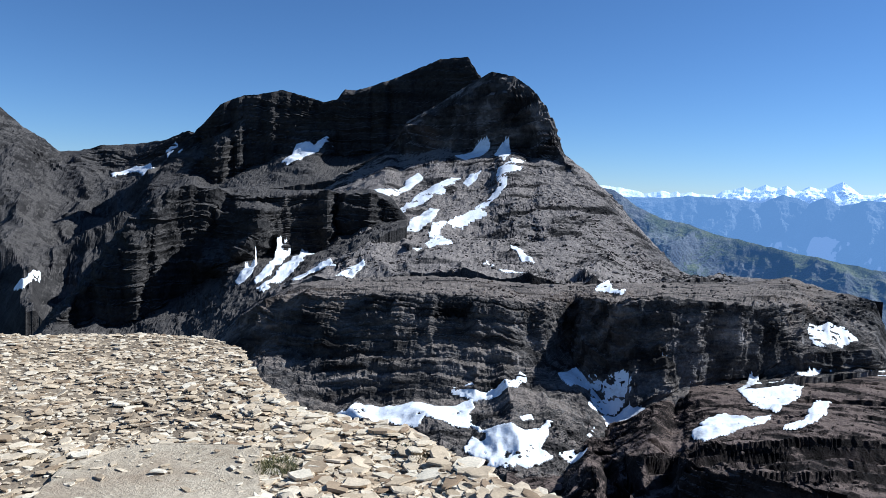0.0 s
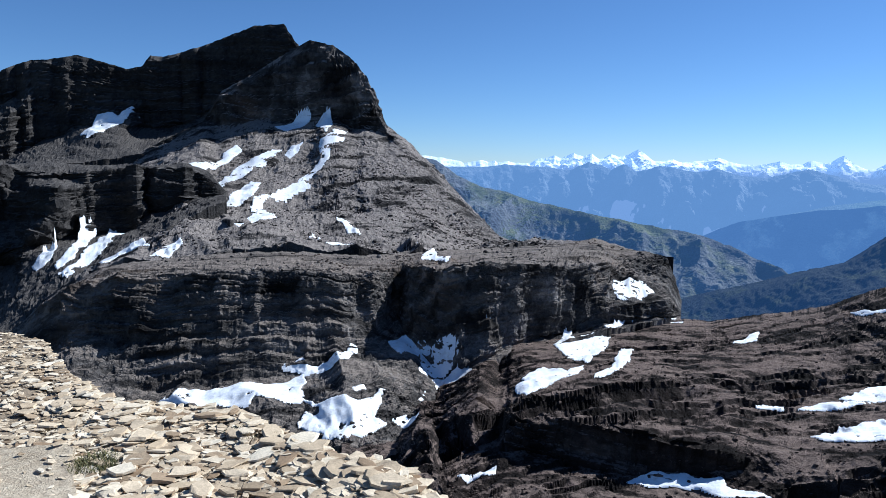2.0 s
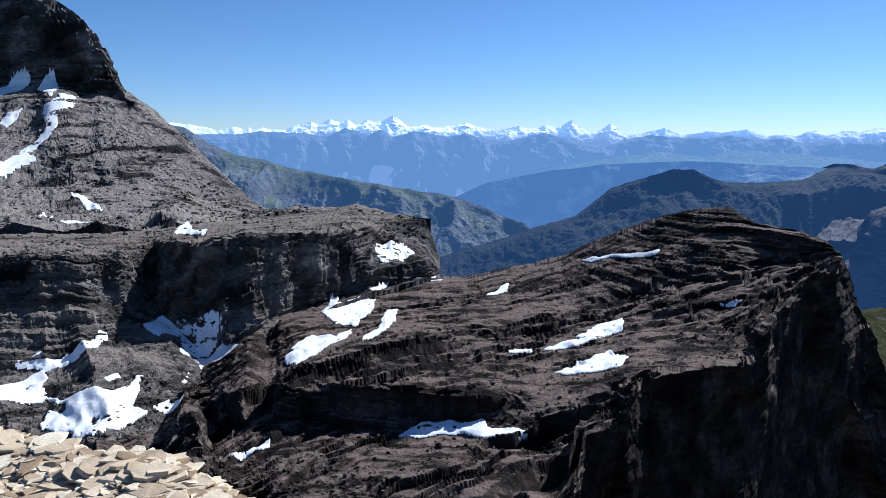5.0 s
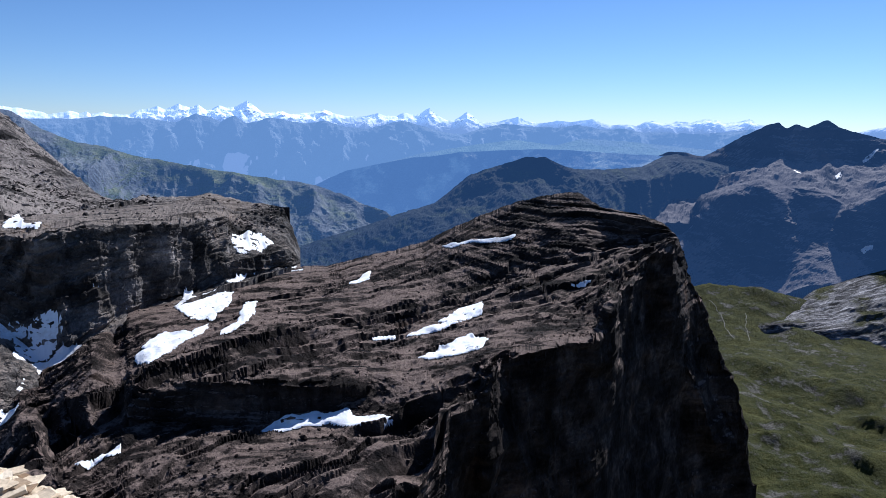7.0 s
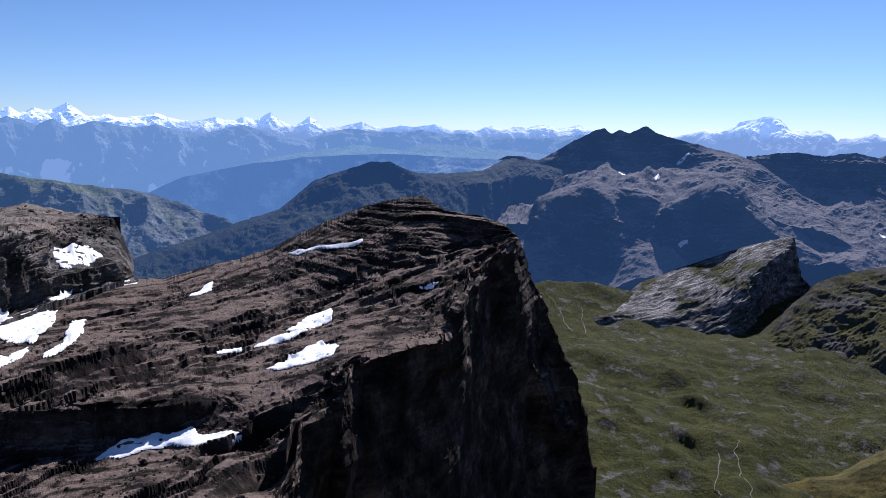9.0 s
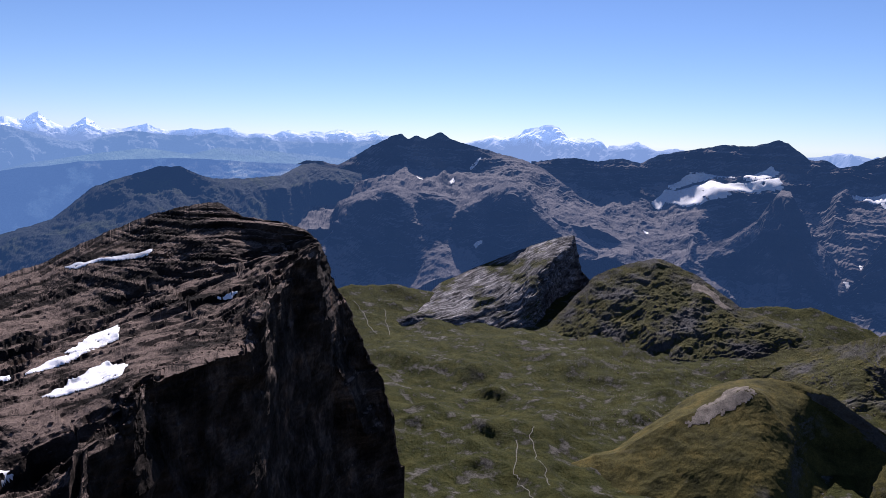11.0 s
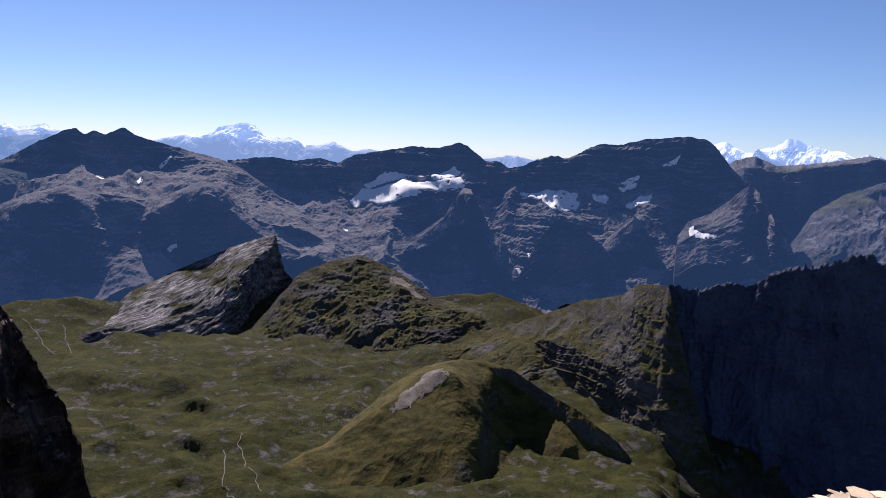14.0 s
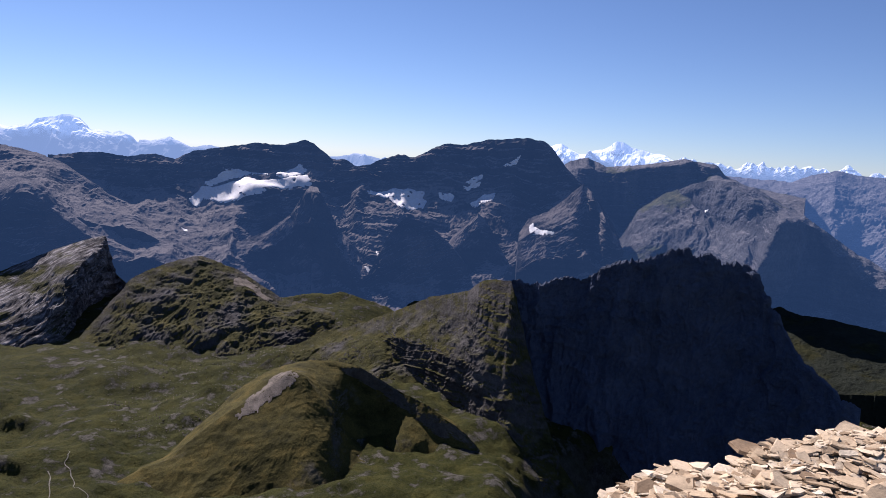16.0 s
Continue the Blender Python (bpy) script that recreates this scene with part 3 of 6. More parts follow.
terrace = landform("rock_terrace", "grey brown rock terrace with a ledged wall", "rock terrace", M_WALL, [
    [(-18.67, 230, -91.9), (-12.26, 240, -94.2), (-7.84, 255, -92.5), (-3.29, 258, -93.7), (0.44, 250, -98.5), (3.21, 248, -98.2), (5.96, 246, -97.6),
     (9.56, 250, -96.8), (12.99, 285, -102.5), (13.04, 262, -94.4), (16.6, 305, -98.5), (20.26, 328, -89.2), (23.92, 355, -81.0), (27.58, 378, -79.5),
     (30.75, 405, -79.7), (32.34, 425, -82.7)],
    [(-18.72, 330, -91.5), (-15.81, 330, -89.8), (-12.37, 330, -90.5), (-7.93, 325, -95.2), (-3.41, 320, -93.6), (1.14, 318, -90.7),
     (3.85, 322, -88.3), (6.5, 332, -82.1), (10.12, 330, -86.7), (12.96, 302, -100.6), (13.02, 312, -104.7), (16.62, 322, -98.8), (20.27, 345, -89.7),
     (23.92, 372, -81.9), (27.57, 392, -79.9), (30.75, 420, -80.3), (32.33, 440, -82.1)],
    [(-18.73, 360, -91.7), (-15.83, 360, -86.9), (-12.42, 362, -79.4), (-8.03, 352, -75.1), (-3.54, 345, -74.0), (0.99, 342, -72.5),
     (5.48, 346, -68.0), (8.65, 352, -73.6), (10.37, 385, -73.8), (10.6, 356, -82.7), (14.05, 335, -97.0), (16.7, 340, -90.5), (20.28, 361, -85.2),
     (23.92, 380, -82.1), (26.4, 388, -74.5), (27.56, 388, -70.2), (30.73, 418, -71.6), (32.32, 445, -79.5)],
    [(-18.73, 390, -90.5), (-16.69, 390, -79.0), (-15.45, 400, -69.0), (-13.34, 385, -59.0), (-10.76, 375, -53.0), (-8.13, 370, -52.1),
     (-3.66, 362, -51.8), (0.85, 358, -51.2), (5.35, 358, -50.5), (8.46, 365, -50.5), (10.65, 392, -52.9), (12.05, 368, -47.3), (14.19, 355, -44.7),
     (18.55, 360, -47.2), (23.02, 380, -48.5), (26.0, 402, -50.3), (27.53, 440, -54.4), (31.12, 466, -54.6), (32.31, 460, -78.6)],
    [(-18.74, 500, -108.9), (-16.69, 500, -96.0), (-14.62, 480, -75.8), (-11.65, 470, -60.6), (-8.15, 455, -55.5), (-3.71, 445, -51.7),
     (0.79, 440, -50.0), (5.3, 440, -52.1), (9.73, 440, -52.1), (11.24, 470, -53.0), (14.21, 490, -54.7), (18.57, 510, -53.9), (23.02, 515, -51.4),
     (25.71, 520, -46.1), (27.51, 500, -49.6), (31.11, 470, -51.4), (32.3, 465, -77.6)],
], benches=(6.0, 0.5), steps=0.0, ledge=1.0, ribs=5.0, rough=0.7, strata=(3.0, 30.0, 0.1), teeth=0.8, spurs=(4, 45), parts=("basin_floor", "lower_wall", "upper_wall", "terrace_top"), relief=2.6, size=40, layer=7.5, soften=2.5, crest=0.25, step=0.088)
dome = landform("domed_peak", "dark domed rock peak above pale scree slopes", "mountain", M_PEAK, [
    [(-20.75, 620, -143.9), (-16.69, 620, -121.9), (-14.62, 600, -95.1), (-11.64, 520, -70.1), (-8.15, 480, -60.5), (-3.7, 470, -56.6),
     (0.8, 460, -54.2), (5.3, 450, -53.3), (9.73, 450, -53.3), (14.03, 470, -53.6), (18.36, 520, -52.8), (20.79, 560, -57.8), (26.61, 560, -52.3),
     (31.56, 520, -57.0)],
    [(-20.76, 760, -153.8), (-15.9, 760, -97.5), (-12.53, 740, -77.7), (-8.2, 740, -62.4), (-6.03, 740, -41.5), (-3.8, 740, -46.4), (0.67, 730, -41.0),
     (5.16, 720, -44.0), (9.57, 700, -43.1), (13.92, 690, -53.1), (18.34, 680, -65.5), (20.35, 640, -66.2), (25.71, 640, -60.1), (31.57, 600, -69.8)],
    [(-20.76, 1000, -173.0), (-14.69, 1100, -74.8), (-8.32, 1140, 8.7), (-4.4, 1130, 40.2), (-1.33, 1120, 61.0), (1.74, 1115, 79.9),
     (4.39, 1105, 85.0), (6.42, 1090, 59.9), (8.62, 1060, 51.3), (11.09, 920, 13.0), (13.78, 800, -23.6), (15.98, 740, -47.2), (18.33, 730, -67.8),
     (20.34, 720, -79.2), (25.72, 700, -82.5), (31.59, 680, -90.0)],
    [(-20.78, 1150, -147.8), (-14.7, 1200, -63.5), (-8.33, 1220, 18.6), (-4.43, 1215, 63.6), (-3.16, 1200, 102.5), (-1.41, 1190, 117.6),
     (0.34, 1180, 128.7), (2.53, 1165, 137.4), (4.71, 1140, 144.3), (6.5, 1120, 125.5), (7.85, 1110, 104.0), (8.57, 1080, 74.4), (9.28, 1030, 46.3),
     (11.51, 960, 18.8), (13.75, 850, -16.1), (15.53, 780, -41.3), (18.33, 760, -70.1), (20.34, 730, -79.2), (25.72, 712, -81.1), (31.59, 695, -95.4)],
    [(-20.78, 1170, -150.4), (-14.7, 1215, -64.3), (-8.34, 1230, 23.4), (-4.44, 1225, 68.8), (-3.18, 1225, 116.8), (-0.57, 1220, 149.1),
     (1.58, 1205, 178.1), (3.3, 1175, 194.2), (5.07, 1160, 186.4), (6.64, 1140, 162.3), (7.79, 1120, 130.3), (8.53, 1105, 91.2), (9.25, 1080, 60.8),
     (11.48, 1010, 27.4), (13.72, 910, -8.5), (15.5, 840, -38.3), (18.32, 795, -71.6), (20.34, 740, -80.3), (25.72, 720, -82.1), (31.6, 700, -98.3)],
], cliffs=[[(-4.63, 3.21), (-2.07, 5.54), (0.08, 6.6), (3.56, 7.37), (6.65, 7.24), (7.23, 5.32), (7.18, 3.67), (4.52, 3.86), (2.32, 3.36), (-1.61, 3.15), (-3.77, 2.64)]], benches=(16.0, 0.7), strata=(2.0, 60.0, 0.15), rough=1.0, spurs=(9, 110), parts=("rubble_shelf", "scree_slope", "cliff_face", "summit_dome"), relief=6, size=95, layer=20, ledge=7, ribs=5, crest=0.3, step=0.09)
knoll = landform("rock_knoll", "flat-topped grey rock knoll with a shaded face", "rock", M_PEAK, [
    [(-7.69, 560, -79.6), (-6.15, 560, -70.5), (-3.7, 560, -66.4), (-1.01, 560, -64.7), (1.69, 560, -63.8), (3.02, 580, -61.0)],
    [(-7.71, 600, -76.0), (-6.26, 590, -67.4), (-3.71, 588, -67.5), (-1.91, 590, -67.2), (-0.12, 600, -66.8), (1.66, 640, -63.0), (3.0, 660, -61.9)],
    [(-7.72, 640, -76.1), (-6.33, 610, -58.8), (-5.54, 605, -53.3), (-3.77, 600, -48.6), (-1.97, 605, -50.3), (-0.14, 612, -60.9), (1.65, 660, -60.9),
     (2.99, 690, -62.1)],
    [(-7.74, 720, -74.6), (-6.44, 680, -57.2), (-5.11, 680, -52.5), (-2.89, 680, -47.5), (-0.65, 690, -47.4), (1.38, 700, -52.7), (2.97, 720, -60.3)],
], cliffs=[[(-6.2, -4.85), (-3.28, -4.08), (0.25, -4.91), (0.8, -6.1), (-1.49, -6.8), (-5.85, -6.69)]], step=0.1, parts=("scree_slope", "rock_face", "rock_top"), relief=4, size=50, ribs=4, crest=0.3)
crag = landform("crag", "shaded grey cliff band above a scree slope", "cliff", M_RIDGE, [
    [(-29.69, 500, -127.8), (-22.71, 500, -129.7), (-19.54, 500, -123.8), (-16.67, 500, -113.4), (-14.58, 500, -102.2), (-11.62, 540, -85.5),
     (-8.17, 610, -65.4), (-5.57, 660, -47.0), (-2.93, 700, -32.5)],
    [(-29.66, 700, -135.5), (-27.19, 720, -123.5), (-22.72, 730, -103.5), (-19.18, 740, -89.2), (-15.91, 750, -79.1), (-12.55, 760, -62.3),
     (-9.96, 765, -62.1), (-8.22, 770, -53.0), (-6.05, 775, -34.5), (-2.94, 780, -30.3)],
    [(-29.65, 770, -143.8), (-27.18, 780, -109.0), (-24.98, 780, -70.8), (-23.49, 780, -45.5), (-21.58, 780, -15.2), (-20.41, 785, -9.1),
     (-19.22, 785, -6.3), (-16.8, 785, -6.4), (-14.73, 785, -4.3), (-12.62, 785, -6.9), (-8.3, 788, -7.4), (-5.67, 790, -3.7), (-4.32, 790, -10.5),
     (-2.95, 790, -28.3)],
    [(-29.65, 790, -147.6), (-27.18, 800, -111.9), (-24.98, 800, -72.6), (-23.49, 800, -43.9), (-21.58, 800, -11.6), (-20.41, 800, -5.2),
     (-19.23, 810, -1.8), (-16.8, 810, -2.4), (-14.74, 815, 0.4), (-12.63, 815, -2.2), (-8.31, 810, -2.6), (-5.68, 810, 1.1), (-4.33, 805, -6.9),
     (-2.95, 800, -28.0)],
], cliffs=[[(-28.61, -10.53), (-24.62, -6.12), (-21.77, -3.24), (-19.62, -0.89), (-16.78, -2.3), (-17.99, -4.45), (-19.59, -6.16), (-16.74, -7.01), (-20.77, -9.49), (-23.11, -10.82)],
    [(-20.75, -1.03), (-16.74, -0.46), (-14.07, -1.73), (-14.48, -3.82), (-17.54, -4.23), (-18.69, -6.65), (-21.6, -7.94), (-23.66, -7.65), (-21.87, -4.59)],
    [(-12.89, -2.55), (-9.24, -1.13), (-5.02, -2.35), (-5.87, -3.32), (-8.4, -4.22), (-9.24, -5.08), (-12.91, -5.5), (-14.49, -5.07)]], spines=[(60, 3.0, 2.0, [(-14.45, -1.32), (-14.67, -3.82), (-16.82, -6.28)])], benches=(16.0, 0.7), step=0.112, spurs=(12, 110), parts=("scree_slope", "cliff_face", "cliff_top"), relief=5, size=80, layer=16.0, ledge=5, ribs=10, crest=0.25)
summit_ridge = landform("summit_ridge", "long dark bedded summit ridge with a square top", "mountain", M_RIDGE, [
    [(-24.61, 1100, -124.2), (-20.79, 1150, -63.1), (-15.56, 1200, -14.3), (-12.21, 1220, 1.7), (-9.2, 1220, 8.6), (-4.84, 1230, 35.7),
     (-1.31, 1240, 53.0), (2.65, 1250, 78.5), (7.47, 1250, 92.9)],
    [(-24.61, 1300, -109.8), (-21.96, 1450, -27.9), (-18.83, 1500, 17.6), (-15.58, 1480, 31.7), (-12.66, 1460, 50.9), (-9.68, 1440, 75.2),
     (-6.66, 1420, 99.0), (-3.15, 1410, 112.6), (0.36, 1400, 136.3), (2.54, 1400, 159.4), (7.41, 1410, 136.7)],
    [(-24.61, 1350, -104.4), (-21.97, 1530, -1.9), (-18.85, 1620, 84.0), (-15.63, 1580, 133.3), (-12.72, 1540, 140.1), (-9.73, 1520, 136.7),
     (-6.71, 1490, 160.4), (-3.22, 1470, 179.0), (0.26, 1455, 213.6), (2.48, 1440, 202.2), (7.42, 1430, 133.2)],
    [(-24.61, 1380, -101.9), (-22.73, 1500, -24.1), (-20.81, 1630, 61.5), (-19.05, 1650, 109.2), (-17.27, 1600, 167.2), (-15.65, 1590, 186.7),
     (-12.75, 1570, 201.1), (-9.55, 1545, 179.9), (-8.56, 1535, 184.8), (-8.06, 1530, 205.7), (-7.19, 1530, 204.6), (-6.32, 1520, 210.1),
     (-4.16, 1500, 229.3), (-0.69, 1480, 266.8), (1.41, 1470, 272.3), (2.21, 1455, 237.2), (3.83, 1445, 181.9), (7.43, 1435, 128.2)],
], cliffs=[[(-14.0, 5.59), (-10.04, 6.11), (-6.76, 7.54), (-0.83, 9.51), (2.2, 9.63), (-3.35, 3.91), (-6.74, 2.07), (-10.05, 2.37), (-8.41, 4.75), (-12.05, 4.56), (-13.25, 1.83), (-17.85, -0.37), (-19.28, 1.19)]], benches=(22.0, 0.7), spurs=(16, 200), rough=1.4, step=0.1, parts=("scree_slope", "lower_cliff", "summit_crest"), relief=8, size=130, layer=24.0, ledge=9, ribs=8, crest=0.25)
west_mountain = landform("scree_mountain", "grey scree mountain with dark rock bands", "mountain", M_RIDGE, [
    [(-33.63, 1000, -215.7), (-31.67, 1000, -191.6), (-28.61, 1000, -185.0), (-25.36, 1050, -148.4), (-22.34, 1100, -100.7), (-16.77, 1150, -78.9),
     (-13.42, 1200, -81.2)],
    [(-33.51, 1600, -123.0), (-31.58, 1600, -91.4), (-28.55, 1600, -90.9), (-25.71, 1600, -67.6), (-23.11, 1600, -43.3), (-20.8, 1600, -18.3),
     (-16.8, 1600, -2.8), (-13.48, 1600, 0.4)],
    [(-33.42, 2100, 56.5), (-31.52, 2080, 70.9), (-29.54, 2080, 43.1), (-28.01, 2050, 24.2), (-25.34, 2000, 20.8), (-22.35, 1950, 38.5),
     (-19.64, 1900, 69.2), (-16.83, 1880, 93.7), (-13.52, 1880, 99.0)],
    [(-33.4, 2200, 129.8), (-31.5, 2150, 111.3), (-29.53, 2150, 95.0), (-28.0, 2150, 57.6), (-25.33, 2100, 61.4), (-22.35, 2000, 72.3),
     (-19.64, 1930, 105.3), (-16.84, 1890, 108.1), (-13.53, 1890, 106.6)],
    [(-33.36, 2300, 223.8), (-31.48, 2250, 182.6), (-30.19, 2250, 135.0), (-28.85, 2250, 108.6), (-28.0, 2250, 75.6), (-26.41, 2200, 81.9),
     (-25.33, 2150, 92.8), (-23.11, 2100, 99.7), (-20.82, 2000, 113.9), (-19.65, 1950, 131.7), (-19.05, 1900, 125.4), (-16.84, 1900, 122.7),
     (-13.53, 1900, 114.3)],
], benches=(30.0, 0.7), spurs=(60, 300), rough=2.0, step=0.1, parts=("scree_slope", "upper_scree", "rock_band", "summit_crest"), relief=16, size=200, layer=40.0, ledge=14, ribs=10, crest=0.25)
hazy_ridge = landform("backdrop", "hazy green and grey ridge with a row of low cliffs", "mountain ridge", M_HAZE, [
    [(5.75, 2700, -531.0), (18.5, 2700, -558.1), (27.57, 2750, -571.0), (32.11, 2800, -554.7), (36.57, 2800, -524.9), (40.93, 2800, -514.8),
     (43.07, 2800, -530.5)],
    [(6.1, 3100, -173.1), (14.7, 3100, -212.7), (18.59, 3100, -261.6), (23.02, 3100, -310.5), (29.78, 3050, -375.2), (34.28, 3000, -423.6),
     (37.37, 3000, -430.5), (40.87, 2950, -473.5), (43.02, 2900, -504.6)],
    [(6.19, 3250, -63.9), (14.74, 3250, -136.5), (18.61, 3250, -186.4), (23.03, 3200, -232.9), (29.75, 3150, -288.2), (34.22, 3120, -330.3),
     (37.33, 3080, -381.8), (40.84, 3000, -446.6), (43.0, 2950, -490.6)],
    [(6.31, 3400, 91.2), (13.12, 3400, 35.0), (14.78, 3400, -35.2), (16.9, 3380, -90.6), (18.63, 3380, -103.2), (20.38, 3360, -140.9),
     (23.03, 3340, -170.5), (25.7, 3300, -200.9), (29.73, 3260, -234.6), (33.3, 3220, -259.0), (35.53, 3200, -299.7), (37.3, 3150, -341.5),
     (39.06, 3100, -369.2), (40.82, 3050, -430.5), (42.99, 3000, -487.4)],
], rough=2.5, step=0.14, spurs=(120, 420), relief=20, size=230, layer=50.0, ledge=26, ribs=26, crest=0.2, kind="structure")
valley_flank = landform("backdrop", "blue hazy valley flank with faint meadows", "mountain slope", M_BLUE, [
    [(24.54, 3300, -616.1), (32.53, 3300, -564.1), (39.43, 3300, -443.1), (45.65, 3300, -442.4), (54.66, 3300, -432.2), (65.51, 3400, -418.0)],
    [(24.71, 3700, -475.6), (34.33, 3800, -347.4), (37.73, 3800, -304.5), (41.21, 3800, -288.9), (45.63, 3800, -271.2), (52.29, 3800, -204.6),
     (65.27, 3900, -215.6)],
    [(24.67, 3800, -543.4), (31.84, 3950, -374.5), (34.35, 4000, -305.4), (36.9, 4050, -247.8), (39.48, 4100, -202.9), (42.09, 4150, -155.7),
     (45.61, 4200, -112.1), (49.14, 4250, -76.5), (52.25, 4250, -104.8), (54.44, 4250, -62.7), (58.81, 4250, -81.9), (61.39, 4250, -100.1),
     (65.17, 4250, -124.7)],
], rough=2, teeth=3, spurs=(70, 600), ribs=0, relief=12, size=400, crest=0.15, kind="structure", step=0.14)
# its deep blue is painted haze, from base colour and glow
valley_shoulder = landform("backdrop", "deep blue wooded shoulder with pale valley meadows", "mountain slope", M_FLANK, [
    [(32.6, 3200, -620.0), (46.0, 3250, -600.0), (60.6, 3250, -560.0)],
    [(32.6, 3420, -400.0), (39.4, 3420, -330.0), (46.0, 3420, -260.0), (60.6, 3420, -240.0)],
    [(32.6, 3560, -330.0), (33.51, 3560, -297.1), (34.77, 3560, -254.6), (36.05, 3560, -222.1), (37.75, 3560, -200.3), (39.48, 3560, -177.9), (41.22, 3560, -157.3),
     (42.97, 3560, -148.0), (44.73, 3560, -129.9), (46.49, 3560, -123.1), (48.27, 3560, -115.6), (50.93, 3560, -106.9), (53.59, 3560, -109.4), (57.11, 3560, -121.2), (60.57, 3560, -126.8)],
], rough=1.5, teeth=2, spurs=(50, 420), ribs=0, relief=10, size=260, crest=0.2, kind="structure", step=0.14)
# the hill's blue is the haze glow of its material
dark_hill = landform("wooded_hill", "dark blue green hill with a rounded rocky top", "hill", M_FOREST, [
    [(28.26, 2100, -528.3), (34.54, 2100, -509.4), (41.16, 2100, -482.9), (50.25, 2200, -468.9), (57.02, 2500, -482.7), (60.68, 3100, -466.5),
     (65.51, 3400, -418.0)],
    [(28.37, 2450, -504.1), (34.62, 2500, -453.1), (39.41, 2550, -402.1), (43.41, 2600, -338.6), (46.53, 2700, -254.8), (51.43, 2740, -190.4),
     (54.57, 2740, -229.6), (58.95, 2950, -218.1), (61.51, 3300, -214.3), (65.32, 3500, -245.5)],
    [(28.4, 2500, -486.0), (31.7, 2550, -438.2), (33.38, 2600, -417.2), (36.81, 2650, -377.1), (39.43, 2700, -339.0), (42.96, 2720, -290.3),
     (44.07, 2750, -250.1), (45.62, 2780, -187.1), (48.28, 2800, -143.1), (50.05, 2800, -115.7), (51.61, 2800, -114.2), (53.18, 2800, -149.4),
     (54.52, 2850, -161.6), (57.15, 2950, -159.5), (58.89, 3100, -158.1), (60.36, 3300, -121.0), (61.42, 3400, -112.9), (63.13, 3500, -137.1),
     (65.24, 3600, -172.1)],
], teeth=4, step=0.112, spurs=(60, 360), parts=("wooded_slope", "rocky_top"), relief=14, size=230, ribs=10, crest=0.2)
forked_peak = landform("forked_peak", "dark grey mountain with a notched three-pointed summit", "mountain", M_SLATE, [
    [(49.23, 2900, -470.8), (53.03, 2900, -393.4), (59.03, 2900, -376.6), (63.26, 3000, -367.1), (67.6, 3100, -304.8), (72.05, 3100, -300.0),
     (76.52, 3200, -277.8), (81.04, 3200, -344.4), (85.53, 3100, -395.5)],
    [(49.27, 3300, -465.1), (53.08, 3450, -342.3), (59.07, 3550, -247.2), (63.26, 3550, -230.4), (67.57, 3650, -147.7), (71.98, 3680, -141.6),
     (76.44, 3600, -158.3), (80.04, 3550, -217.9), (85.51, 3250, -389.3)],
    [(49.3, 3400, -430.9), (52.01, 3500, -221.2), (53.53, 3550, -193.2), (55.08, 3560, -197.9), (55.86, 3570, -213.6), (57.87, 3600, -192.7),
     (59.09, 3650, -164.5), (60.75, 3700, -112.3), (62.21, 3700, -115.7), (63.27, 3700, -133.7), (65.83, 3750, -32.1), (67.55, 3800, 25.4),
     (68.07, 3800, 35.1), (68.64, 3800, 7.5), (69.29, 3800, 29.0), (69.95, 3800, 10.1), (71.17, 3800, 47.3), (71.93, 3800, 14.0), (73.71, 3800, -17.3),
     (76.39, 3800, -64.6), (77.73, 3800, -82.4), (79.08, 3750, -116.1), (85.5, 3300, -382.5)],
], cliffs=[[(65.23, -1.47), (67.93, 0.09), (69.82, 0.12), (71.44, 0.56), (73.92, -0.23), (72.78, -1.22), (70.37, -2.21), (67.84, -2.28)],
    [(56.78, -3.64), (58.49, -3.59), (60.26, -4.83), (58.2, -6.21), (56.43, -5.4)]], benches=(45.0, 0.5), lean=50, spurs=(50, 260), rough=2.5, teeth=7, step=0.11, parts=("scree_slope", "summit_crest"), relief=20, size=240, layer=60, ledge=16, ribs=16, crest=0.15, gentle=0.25)
